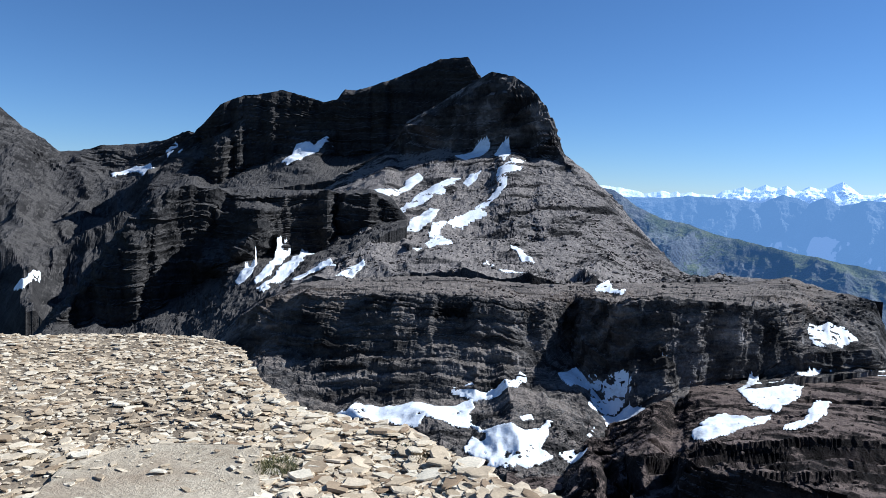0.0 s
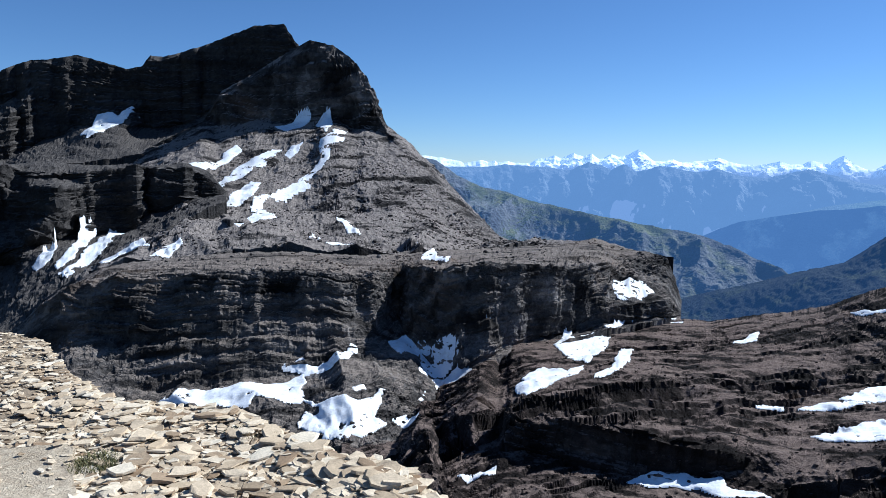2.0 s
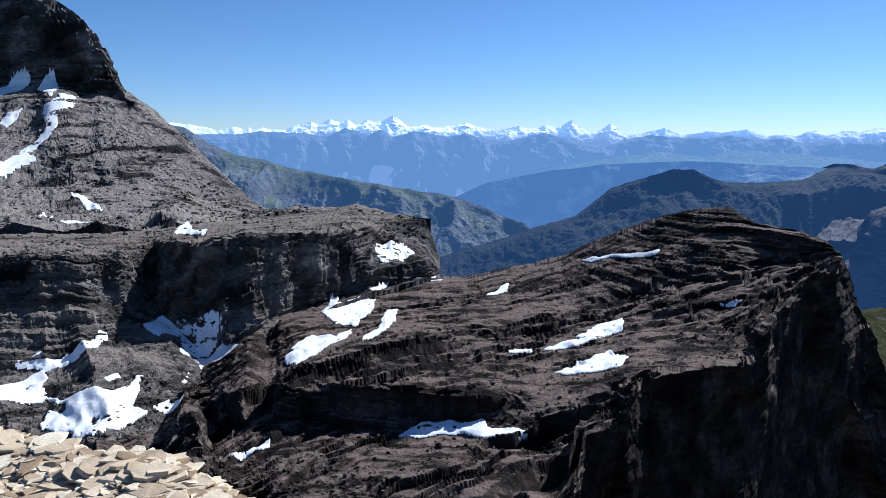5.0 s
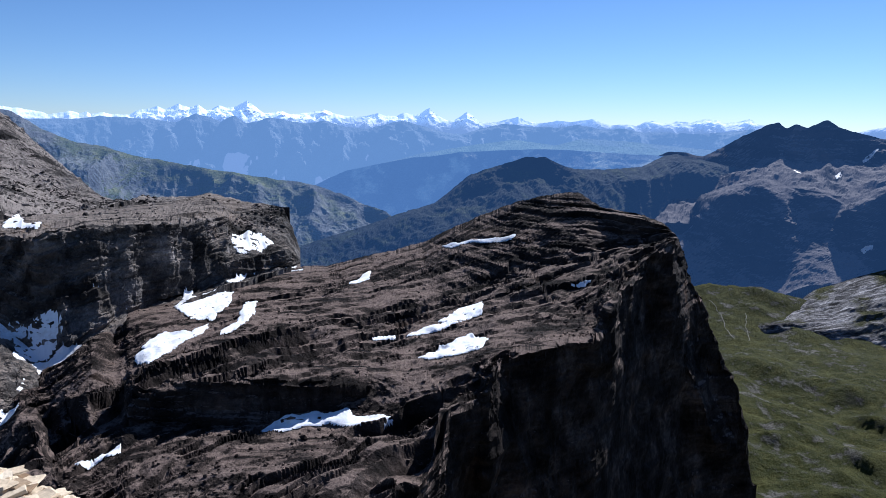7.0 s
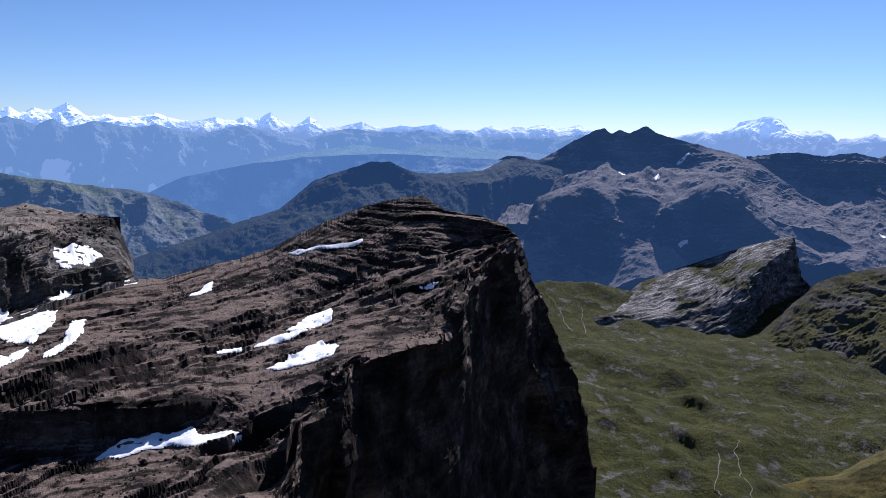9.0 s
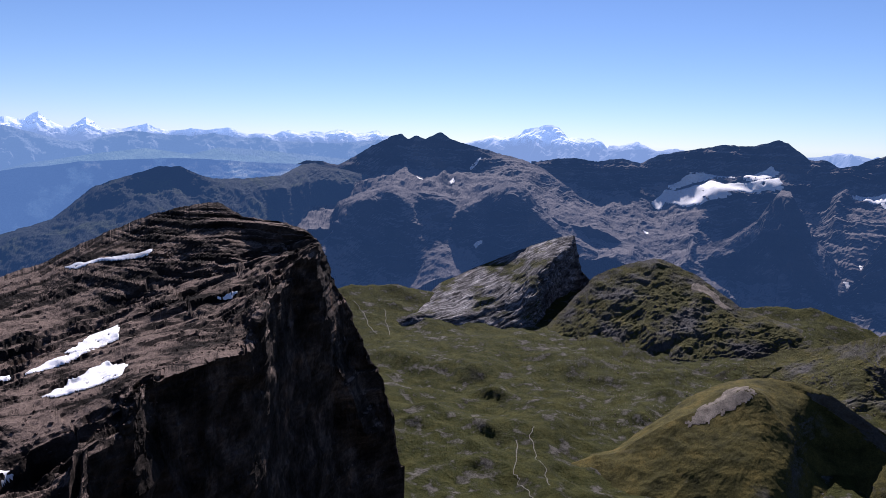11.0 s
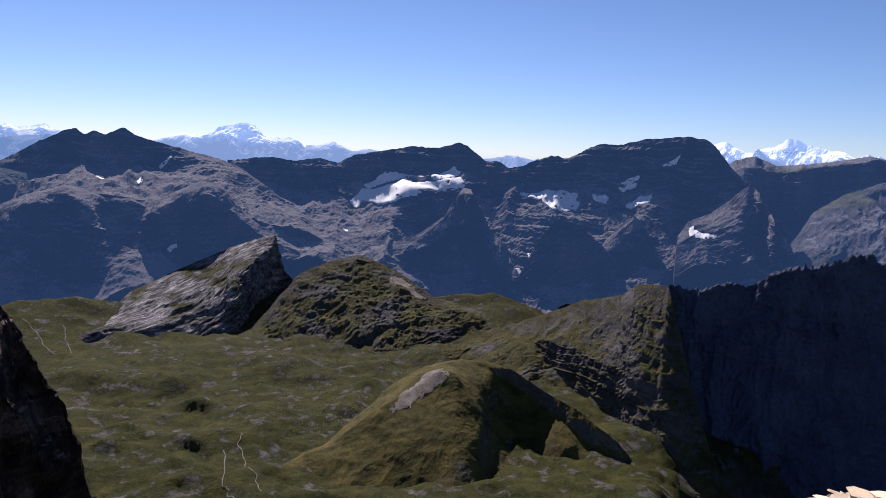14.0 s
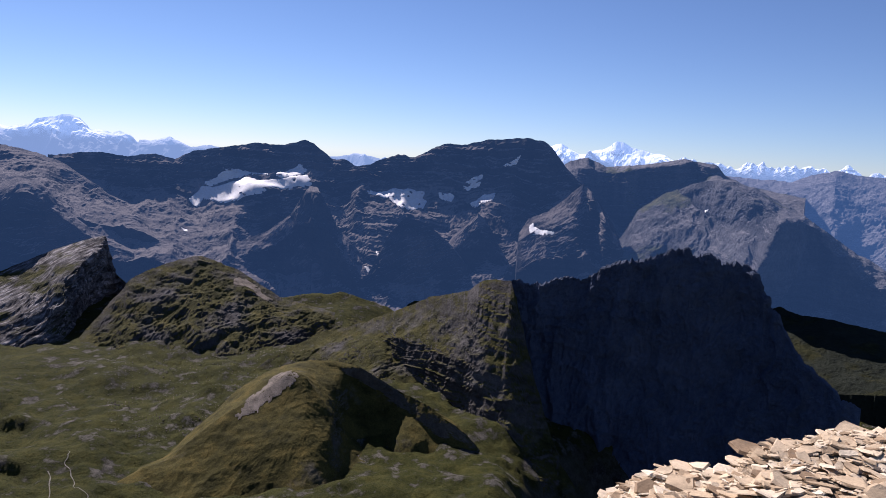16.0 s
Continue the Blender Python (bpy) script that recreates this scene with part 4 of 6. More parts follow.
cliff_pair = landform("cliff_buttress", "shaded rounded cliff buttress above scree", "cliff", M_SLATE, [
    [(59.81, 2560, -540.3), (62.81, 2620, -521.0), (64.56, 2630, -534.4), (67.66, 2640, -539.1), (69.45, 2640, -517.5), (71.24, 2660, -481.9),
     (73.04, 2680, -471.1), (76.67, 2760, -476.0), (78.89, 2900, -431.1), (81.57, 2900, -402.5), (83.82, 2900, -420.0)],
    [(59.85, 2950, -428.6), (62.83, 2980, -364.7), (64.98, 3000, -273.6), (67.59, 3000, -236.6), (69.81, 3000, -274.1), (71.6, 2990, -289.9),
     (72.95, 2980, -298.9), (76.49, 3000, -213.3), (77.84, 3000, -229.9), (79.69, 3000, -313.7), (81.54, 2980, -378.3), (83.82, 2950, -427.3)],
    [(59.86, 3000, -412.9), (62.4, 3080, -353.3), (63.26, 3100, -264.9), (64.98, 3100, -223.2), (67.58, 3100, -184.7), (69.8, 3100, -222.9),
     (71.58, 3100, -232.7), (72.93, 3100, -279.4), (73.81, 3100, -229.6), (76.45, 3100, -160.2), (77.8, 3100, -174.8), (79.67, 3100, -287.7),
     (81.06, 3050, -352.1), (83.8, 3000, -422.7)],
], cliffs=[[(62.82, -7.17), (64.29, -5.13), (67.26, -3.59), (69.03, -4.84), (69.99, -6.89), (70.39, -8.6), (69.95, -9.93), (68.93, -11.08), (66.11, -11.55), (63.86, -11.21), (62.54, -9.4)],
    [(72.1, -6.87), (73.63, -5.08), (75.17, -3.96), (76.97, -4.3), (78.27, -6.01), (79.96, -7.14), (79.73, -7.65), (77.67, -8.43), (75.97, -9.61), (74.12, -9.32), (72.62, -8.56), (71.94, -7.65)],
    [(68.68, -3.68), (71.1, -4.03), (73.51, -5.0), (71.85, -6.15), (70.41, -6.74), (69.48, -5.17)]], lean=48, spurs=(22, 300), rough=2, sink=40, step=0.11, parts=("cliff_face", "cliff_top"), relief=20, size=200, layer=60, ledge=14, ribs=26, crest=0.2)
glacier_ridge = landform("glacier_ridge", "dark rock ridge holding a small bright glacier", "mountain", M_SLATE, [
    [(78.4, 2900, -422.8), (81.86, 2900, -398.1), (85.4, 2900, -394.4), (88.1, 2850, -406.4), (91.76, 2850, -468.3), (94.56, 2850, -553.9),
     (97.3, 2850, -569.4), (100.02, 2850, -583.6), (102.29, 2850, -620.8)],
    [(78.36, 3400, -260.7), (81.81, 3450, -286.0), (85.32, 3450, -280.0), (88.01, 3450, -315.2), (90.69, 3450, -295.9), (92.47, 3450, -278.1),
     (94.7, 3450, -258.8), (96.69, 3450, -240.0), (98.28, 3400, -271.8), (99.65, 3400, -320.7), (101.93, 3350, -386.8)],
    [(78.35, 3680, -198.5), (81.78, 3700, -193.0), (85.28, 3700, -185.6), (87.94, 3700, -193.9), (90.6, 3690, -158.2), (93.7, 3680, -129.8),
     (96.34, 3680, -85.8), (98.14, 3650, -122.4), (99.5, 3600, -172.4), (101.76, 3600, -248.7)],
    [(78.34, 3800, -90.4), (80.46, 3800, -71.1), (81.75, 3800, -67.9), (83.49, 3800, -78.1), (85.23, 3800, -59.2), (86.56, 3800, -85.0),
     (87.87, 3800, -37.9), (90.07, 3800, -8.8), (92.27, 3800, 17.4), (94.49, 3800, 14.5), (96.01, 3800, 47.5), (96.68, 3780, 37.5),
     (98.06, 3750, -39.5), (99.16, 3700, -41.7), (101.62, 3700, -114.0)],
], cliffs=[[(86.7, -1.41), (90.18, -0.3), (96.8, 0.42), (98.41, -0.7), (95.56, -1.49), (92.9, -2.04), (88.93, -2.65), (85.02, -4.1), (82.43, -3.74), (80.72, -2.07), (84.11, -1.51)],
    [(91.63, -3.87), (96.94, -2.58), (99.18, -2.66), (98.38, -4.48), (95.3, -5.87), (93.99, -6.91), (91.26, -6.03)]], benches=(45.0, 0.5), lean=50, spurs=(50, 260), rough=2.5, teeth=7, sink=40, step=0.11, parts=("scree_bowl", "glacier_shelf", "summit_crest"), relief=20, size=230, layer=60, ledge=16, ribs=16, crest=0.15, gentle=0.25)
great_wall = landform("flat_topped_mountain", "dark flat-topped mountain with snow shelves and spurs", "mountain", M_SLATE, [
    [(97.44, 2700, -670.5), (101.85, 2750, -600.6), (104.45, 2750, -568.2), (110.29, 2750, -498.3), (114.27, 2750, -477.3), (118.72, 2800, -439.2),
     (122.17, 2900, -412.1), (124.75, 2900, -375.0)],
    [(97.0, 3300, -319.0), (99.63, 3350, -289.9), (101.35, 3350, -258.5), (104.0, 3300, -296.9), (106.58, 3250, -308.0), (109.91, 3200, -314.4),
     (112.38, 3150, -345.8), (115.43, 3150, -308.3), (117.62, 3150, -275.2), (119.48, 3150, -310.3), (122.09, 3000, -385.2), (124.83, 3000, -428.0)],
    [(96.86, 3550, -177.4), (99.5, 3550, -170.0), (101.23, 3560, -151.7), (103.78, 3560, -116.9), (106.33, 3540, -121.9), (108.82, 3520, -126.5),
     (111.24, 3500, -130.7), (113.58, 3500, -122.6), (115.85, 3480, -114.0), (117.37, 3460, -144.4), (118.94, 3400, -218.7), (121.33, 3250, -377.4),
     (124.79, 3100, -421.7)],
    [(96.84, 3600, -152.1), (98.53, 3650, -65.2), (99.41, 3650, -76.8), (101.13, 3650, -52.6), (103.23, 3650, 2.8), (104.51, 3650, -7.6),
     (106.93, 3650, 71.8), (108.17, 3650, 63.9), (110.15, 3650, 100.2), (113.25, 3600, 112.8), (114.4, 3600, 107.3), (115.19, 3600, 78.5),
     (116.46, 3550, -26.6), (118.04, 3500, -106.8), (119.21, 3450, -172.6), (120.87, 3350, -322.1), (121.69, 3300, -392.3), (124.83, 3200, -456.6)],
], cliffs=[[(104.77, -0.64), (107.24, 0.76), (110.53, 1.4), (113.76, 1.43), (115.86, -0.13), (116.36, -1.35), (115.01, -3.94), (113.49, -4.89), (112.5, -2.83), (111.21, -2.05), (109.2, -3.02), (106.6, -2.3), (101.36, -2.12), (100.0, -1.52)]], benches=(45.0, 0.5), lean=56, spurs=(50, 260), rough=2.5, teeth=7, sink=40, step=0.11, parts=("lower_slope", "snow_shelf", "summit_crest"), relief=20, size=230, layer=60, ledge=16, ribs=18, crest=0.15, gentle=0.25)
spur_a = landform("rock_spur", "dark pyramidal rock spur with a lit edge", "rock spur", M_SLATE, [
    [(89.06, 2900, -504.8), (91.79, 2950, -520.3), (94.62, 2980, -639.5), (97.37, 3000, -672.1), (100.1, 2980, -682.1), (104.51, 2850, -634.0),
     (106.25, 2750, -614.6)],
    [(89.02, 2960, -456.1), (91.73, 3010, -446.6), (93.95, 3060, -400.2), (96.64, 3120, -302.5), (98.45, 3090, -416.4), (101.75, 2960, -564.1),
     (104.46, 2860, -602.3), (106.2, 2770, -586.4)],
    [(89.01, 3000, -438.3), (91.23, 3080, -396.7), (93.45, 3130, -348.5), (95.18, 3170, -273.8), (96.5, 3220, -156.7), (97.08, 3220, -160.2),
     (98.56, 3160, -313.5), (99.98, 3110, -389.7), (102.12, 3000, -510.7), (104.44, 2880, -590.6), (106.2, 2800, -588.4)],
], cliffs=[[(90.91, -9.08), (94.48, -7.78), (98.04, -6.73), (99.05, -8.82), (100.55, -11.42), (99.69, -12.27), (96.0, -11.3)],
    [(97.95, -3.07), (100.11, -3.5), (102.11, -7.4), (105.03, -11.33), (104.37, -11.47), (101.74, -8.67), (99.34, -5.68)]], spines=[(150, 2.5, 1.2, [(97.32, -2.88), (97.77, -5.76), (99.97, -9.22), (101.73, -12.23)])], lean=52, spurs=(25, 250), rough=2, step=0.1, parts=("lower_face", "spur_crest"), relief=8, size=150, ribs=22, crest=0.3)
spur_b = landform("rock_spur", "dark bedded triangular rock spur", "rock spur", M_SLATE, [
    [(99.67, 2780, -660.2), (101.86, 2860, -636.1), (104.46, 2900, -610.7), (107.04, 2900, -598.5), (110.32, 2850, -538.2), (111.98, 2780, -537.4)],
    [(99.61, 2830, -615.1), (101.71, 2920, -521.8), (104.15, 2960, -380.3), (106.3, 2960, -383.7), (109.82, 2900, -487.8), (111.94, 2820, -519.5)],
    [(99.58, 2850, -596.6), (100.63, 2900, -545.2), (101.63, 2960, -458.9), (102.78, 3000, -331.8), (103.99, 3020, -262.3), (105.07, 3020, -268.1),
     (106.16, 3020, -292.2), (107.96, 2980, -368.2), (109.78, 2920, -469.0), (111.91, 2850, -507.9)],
], cliffs=[[(102.8, -7.72), (104.07, -6.75), (106.16, -5.39), (108.16, -6.14), (110.47, -8.57), (110.96, -9.39), (106.78, -11.06), (104.99, -10.76), (103.14, -9.56)]], lean=56, spurs=(25, 250), rough=2, step=0.1, parts=("lower_face", "spur_crest"), relief=8, size=150, layer=45, ledge=12, ribs=22, crest=0.3, dip=(0.5, 0.3))
spur_c = landform("rock_spur", "small dark wedge of rock above scree", "rock spur", M_SLATE, [
    [(106.93, 2900, -519.6), (109.42, 2960, -506.8), (111.89, 2950, -514.7), (114.33, 2840, -524.5)],
    [(106.81, 2950, -441.9), (108.37, 3010, -370.3), (109.93, 3040, -310.0), (111.28, 3020, -393.0), (113.03, 2930, -476.1), (114.29, 2860, -507.0)],
    [(106.78, 2980, -430.4), (107.89, 3060, -331.7), (109.8, 3100, -228.2), (110.69, 3080, -276.4), (111.86, 3020, -379.0), (113.09, 2950, -463.6),
     (114.26, 2880, -495.7)],
], cliffs=[[(108.28, -7.88), (109.01, -6.08), (109.54, -4.74), (110.69, -5.96), (112.51, -7.96), (113.11, -9.19), (110.96, -9.39)]], lean=56, spurs=(25, 250), rough=2, step=0.1, parts=("lower_face", "spur_crest"), relief=8, size=150, ribs=22, crest=0.3)
spur_d = landform("rock_spur", "grey slabby rock spur with long ribs", "rock spur", M_SLATE, [
    [(113.38, 2850, -435.6), (115.62, 2900, -388.6), (117.84, 2900, -376.6), (120.07, 2900, -405.1), (122.84, 2900, -407.6)],
    [(113.17, 2980, -323.6), (114.98, 3050, -256.2), (116.77, 3080, -206.9), (117.97, 3100, -159.7), (119.41, 3060, -258.8), (121.73, 2960, -372.0),
     (122.82, 2920, -400.5)],
    [(113.11, 3050, -297.7), (113.8, 3100, -242.8), (115.27, 3150, -206.5), (116.48, 3180, -151.5), (117.83, 3200, -80.3), (118.61, 3180, -117.0),
     (119.68, 3120, -219.1), (121.31, 3020, -340.2), (122.8, 2950, -394.6)],
], cliffs=[[(118.14, -1.99), (120.09, -4.78), (121.46, -7.49), (119.66, -8.1), (118.26, -5.35)]], spurs=(40, 220), rough=2, step=0.1, parts=("lower_face", "spur_crest"), relief=8, size=150, layer=40, ledge=12, ribs=22, crest=0.3, dip=(0.6, 0.2))
# the ridge's blue is the haze glow painted into its rock
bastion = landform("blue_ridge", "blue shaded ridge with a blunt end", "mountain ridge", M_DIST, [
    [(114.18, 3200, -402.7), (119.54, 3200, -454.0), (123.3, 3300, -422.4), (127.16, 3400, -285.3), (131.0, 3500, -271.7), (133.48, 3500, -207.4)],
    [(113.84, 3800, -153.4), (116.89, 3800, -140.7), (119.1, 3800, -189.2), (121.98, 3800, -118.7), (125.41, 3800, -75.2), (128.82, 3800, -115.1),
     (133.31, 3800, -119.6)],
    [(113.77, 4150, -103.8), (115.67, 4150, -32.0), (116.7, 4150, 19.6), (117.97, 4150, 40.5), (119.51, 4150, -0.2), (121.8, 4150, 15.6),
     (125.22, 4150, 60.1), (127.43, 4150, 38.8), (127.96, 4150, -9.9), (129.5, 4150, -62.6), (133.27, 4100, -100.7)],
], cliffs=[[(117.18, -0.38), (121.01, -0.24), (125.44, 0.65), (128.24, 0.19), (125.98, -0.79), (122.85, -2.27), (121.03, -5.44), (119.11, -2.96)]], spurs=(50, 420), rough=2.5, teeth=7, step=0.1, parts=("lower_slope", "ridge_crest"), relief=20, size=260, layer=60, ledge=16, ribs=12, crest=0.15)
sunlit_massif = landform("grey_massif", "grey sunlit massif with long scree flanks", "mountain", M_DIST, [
    [(119.39, 2700, -553.6), (123.58, 2700, -489.7), (129.69, 2650, -485.5), (133.58, 2600, -507.6), (137.15, 2600, -498.8), (141.73, 2600, -477.8)],
    [(119.18, 3000, -474.2), (123.11, 3050, -274.8), (127.08, 3000, -207.5), (130.17, 2950, -190.1), (132.93, 2900, -256.6), (136.66, 2850, -330.6),
     (141.42, 2800, -386.0)],
    [(119.07, 3200, -431.3), (121.02, 3250, -302.8), (122.1, 3300, -182.0), (124.04, 3300, -99.7), (126.37, 3300, -42.1), (128.3, 3300, -25.4),
     (130.27, 3250, -57.3), (132.63, 3200, -125.9), (134.54, 3150, -181.0), (136.45, 3100, -253.7), (138.88, 3050, -317.4), (141.33, 3000, -374.4)],
], cliffs=[[(132.58, -3.5), (133.78, -2.79), (135.81, -5.25), (139.07, -7.56), (139.29, -9.45), (133.46, -9.97), (130.55, -7.4), (131.79, -4.8)]], spines=[(420, 5.0, 4.0, [(128.28, -0.22), (130.38, -2.06), (132.22, -3.54), (131.83, -5.2), (130.93, -7.36)])], spurs=(80, 230), rough=2.5, teeth=7, parts=("lower_flank", "upper_flank"), relief=20, size=260, ribs=14, crest=0.2)
south_ranges = landform("backdrop", "pale blue ranges on the skyline", "mountain range", M_RANGE, [
    [(125.4, 3500, -462.0), (133.1, 3500, -409.1), (141.24, 3500, -391.4)],
    [(124.96, 3900, -195.0), (128.86, 3900, -146.2), (132.63, 3900, -153.9), (136.27, 3850, -210.6), (140.89, 3850, -230.7)],
    [(124.81, 4350, -89.4), (128.28, 4350, -15.3), (130.58, 4350, -23.0), (132.43, 4350, -26.2), (133.81, 4350, 16.7), (135.17, 4350, 43.8),
     (136.57, 4350, 23.6), (138.17, 4350, 19.6), (140.5, 4350, -8.5)],
], teeth=7, step=0.112, spurs=(110, 420), relief=20, size=300, ribs=14, crest=0.2, kind="structure")
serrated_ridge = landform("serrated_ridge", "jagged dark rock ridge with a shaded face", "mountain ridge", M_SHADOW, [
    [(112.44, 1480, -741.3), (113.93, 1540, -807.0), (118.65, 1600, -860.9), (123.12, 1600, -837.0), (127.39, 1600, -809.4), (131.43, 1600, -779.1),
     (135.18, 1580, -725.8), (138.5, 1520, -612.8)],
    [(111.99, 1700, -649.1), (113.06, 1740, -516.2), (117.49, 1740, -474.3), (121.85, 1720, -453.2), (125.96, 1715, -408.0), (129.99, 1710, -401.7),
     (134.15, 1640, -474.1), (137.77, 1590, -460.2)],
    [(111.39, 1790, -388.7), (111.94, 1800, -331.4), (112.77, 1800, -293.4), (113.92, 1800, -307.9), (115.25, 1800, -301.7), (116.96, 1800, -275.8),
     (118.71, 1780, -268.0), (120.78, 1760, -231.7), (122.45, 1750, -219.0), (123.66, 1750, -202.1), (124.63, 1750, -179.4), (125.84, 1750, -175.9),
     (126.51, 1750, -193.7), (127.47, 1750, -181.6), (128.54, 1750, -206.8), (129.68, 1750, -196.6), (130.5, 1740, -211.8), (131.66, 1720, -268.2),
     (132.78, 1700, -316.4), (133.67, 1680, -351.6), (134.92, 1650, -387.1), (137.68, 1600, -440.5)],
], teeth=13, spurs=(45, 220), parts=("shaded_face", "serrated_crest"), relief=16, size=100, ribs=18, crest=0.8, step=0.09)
forest_slope = landform("wooded_slope", "dark wooded slope with clearings", "slope", M_WOOD, [
    [(130.38, 2000, -605.3), (134.06, 2000, -549.3), (137.59, 2000, -523.0), (147.0, 2000, -470.0)],
    [(129.69, 2500, -457.9), (132.65, 2500, -412.0), (134.17, 2450, -420.8), (136.32, 2400, -411.8), (139.36, 2400, -426.9), (147.0, 2400, -420.0)],
], parts=("wooded_face", "far_side"), relief=14, size=120, crest=0.3)
green_saddle = landform("grassy_ridge", "grassy ridge with bare rock bands", "ridge", M_GRASSROCK, [
    [(90.53, 1850, -614.6), (93.99, 1850, -617.8), (97.52, 1840, -585.0), (101.18, 1700, -567.0), (104.01, 1620, -578.4), (106.92, 1550, -615.1),
     (110.35, 1480, -656.9), (113.77, 1420, -682.9), (116.6, 1380, -678.6), (119.82, 1330, -653.6)],
    [(90.52, 1880, -617.0), (93.5, 2000, -586.7), (97.4, 2150, -547.2), (100.95, 2100, -497.3), (103.63, 2050, -445.1), (106.3, 2000, -390.7),
     (109.44, 1900, -348.0), (110.31, 1850, -314.6), (111.2, 1830, -303.4), (112.77, 1780, -293.0), (113.52, 1720, -354.5), (114.84, 1640, -468.1),
     (116.27, 1570, -560.8), (117.68, 1510, -635.8), (119.74, 1440, -683.6)],
], cliffs=[[(104.78, -14.29), (107.99, -15.64), (111.5, -16.11), (112.91, -17.6), (113.62, -20.79), (111.53, -21.51), (109.63, -19.7), (106.38, -17.95), (103.55, -16.05), (102.77, -14.45)]], lean=62, strata=(8.0, 70.0, 0.4), parts=("grassy_slope", "far_side"), steps=0, rough=0.7, gentle=0.9, ledge=5, layer=22, spurs=(40, 300), sink=50, relief=12, size=150, ribs=2, crest=0.3)
cone_hill = landform("cone_hill", "pointed grassy hill with pale bare rock at its tip", "hill", M_CONE, [
    [(77.16, 1250, -596.8), (82.4, 1180, -592.7), (86.46, 1150, -608.6), (90.75, 1120, -621.5), (95.26, 1100, -636.3), (99.89, 1100, -639.6),
     (104.6, 1110, -634.7), (109.32, 1130, -630.8), (113.97, 1150, -612.1), (118.65, 1170, -629.1)],
    [(77.17, 1378, -637.2), (82.41, 1336, -607.7), (86.41, 1367, -584.4), (88.89, 1410, -551.0), (91.41, 1452, -520.4), (93.55, 1484, -492.6),
     (95.5, 1516, -468.1), (96.63, 1495, -477.5), (98.05, 1452, -521.3), (100.42, 1431, -573.3), (103.73, 1420, -603.2), (107.53, 1389, -615.4),
     (111.38, 1346, -629.9), (118.61, 1304, -690.2)],
    [(77.17, 1410, -646.7), (82.41, 1410, -630.3), (86.41, 1473, -612.1), (89.71, 1537, -558.8), (91.38, 1579, -525.1), (93.52, 1601, -495.2),
     (95.26, 1611, -479.1), (97.02, 1622, -473.1), (99.27, 1622, -475.0), (101.11, 1611, -486.5), (103.94, 1579, -524.1), (106.79, 1537, -545.1),
     (109.19, 1495, -566.5), (111.69, 1452, -616.5), (114.2, 1399, -659.5), (118.61, 1357, -718.3)],
], cliffs=[[(98.57, -18.56), (99.94, -16.83), (102.9, -16.62), (103.78, -18.19), (105.0, -19.36), (103.84, -20.4), (101.11, -20.83), (99.66, -19.87)],
    [(104.01, -22.81), (106.25, -22.17), (107.62, -22.42), (105.92, -23.84), (104.11, -24.23)]], spines=[(18, 5.5, 4.0, [(96.04, -17.17), (97.76, -19.04), (98.73, -21.54), (99.12, -26.46)]),
    (40, 2.8, 2.5, [(100.84, -16.47), (105.53, -18.58), (108.37, -20.56), (110.92, -22.0)])], lean=45, steps=0, teeth=2, rough=0.4, step=0.12, spurs=(12, 200), sink=40, parts=("grassy_flank", "hill_top"), relief=5, size=110, ribs=4, gentle=0.8, crest=0.3)
tilted_slab = landform("tilted_slab", "pale tilted limestone slab rising from the meadow", "rock", M_SLABROCK, [
    [(66.99, 2250, -579.4), (68.53, 2260, -576.0), (72.11, 2240, -592.9), (75.87, 2240, -585.0), (78.88, 2290, -568.1), (80.62, 2600, -587.8),
     (81.92, 2740, -566.9), (82.57, 2780, -535.0), (84.61, 2700, -583.5)],
    [(66.99, 2300, -587.1), (69.32, 2300, -574.3), (72.53, 2310, -574.6), (76.29, 2420, -531.5), (79.27, 2560, -452.8), (80.99, 2700, -392.3),
     (81.86, 2790, -374.2), (82.52, 2790, -514.8), (84.62, 2710, -596.6)],
    [(67.0, 2350, -594.7), (68.54, 2440, -588.9), (69.73, 2500, -568.4), (71.34, 2620, -519.2), (75.02, 2740, -458.5), (78.39, 2800, -395.1),
     (80.97, 2840, -355.1), (81.93, 2850, -346.6), (82.51, 2820, -475.6), (84.6, 2730, -568.0)],
], cliffs=[[(80.58, -10.64), (82.05, -8.02), (82.29, -10.2), (79.96, -13.0), (77.84, -13.68), (79.1, -11.91)]], strata=(9.0, 60.0, 0.5), steps=0.0, teeth=2, rough=1.2, spurs=(10, 200), sink=40, relief=6, size=90, layer=20, ledge=9, crest=0.25, dip=(-0.156, 0.58), gentle=1.0)
hummock = landform("rock_hummock", "rounded grassy rock hummock", "hill", M_GRASSROCK, [
    [(80.2, 2150, -568.5), (83.78, 2130, -577.8), (88.33, 2110, -570.0), (92.91, 2120, -561.6), (97.47, 2150, -554.6), (101.51, 2200, -548.7)],
    [(80.19, 2350, -593.2), (81.93, 2450, -530.3), (83.67, 2540, -447.6), (85.43, 2600, -419.4), (88.11, 2640, -391.1), (89.02, 2640, -396.0),
     (91.31, 2600, -432.1), (94.59, 2500, -509.9), (96.43, 2450, -521.2), (98.73, 2400, -537.5), (101.47, 2330, -551.2)],
], strata=(14.0, 80.0, 0.45), spurs=(28, 170), parts=("grassy_face", "far_side"), steps=0, rough=1.2, sink=40, relief=15, size=110, layer=26, ledge=7, crest=0.3, dip=(-0.08, 0.3), gentle=1.0)
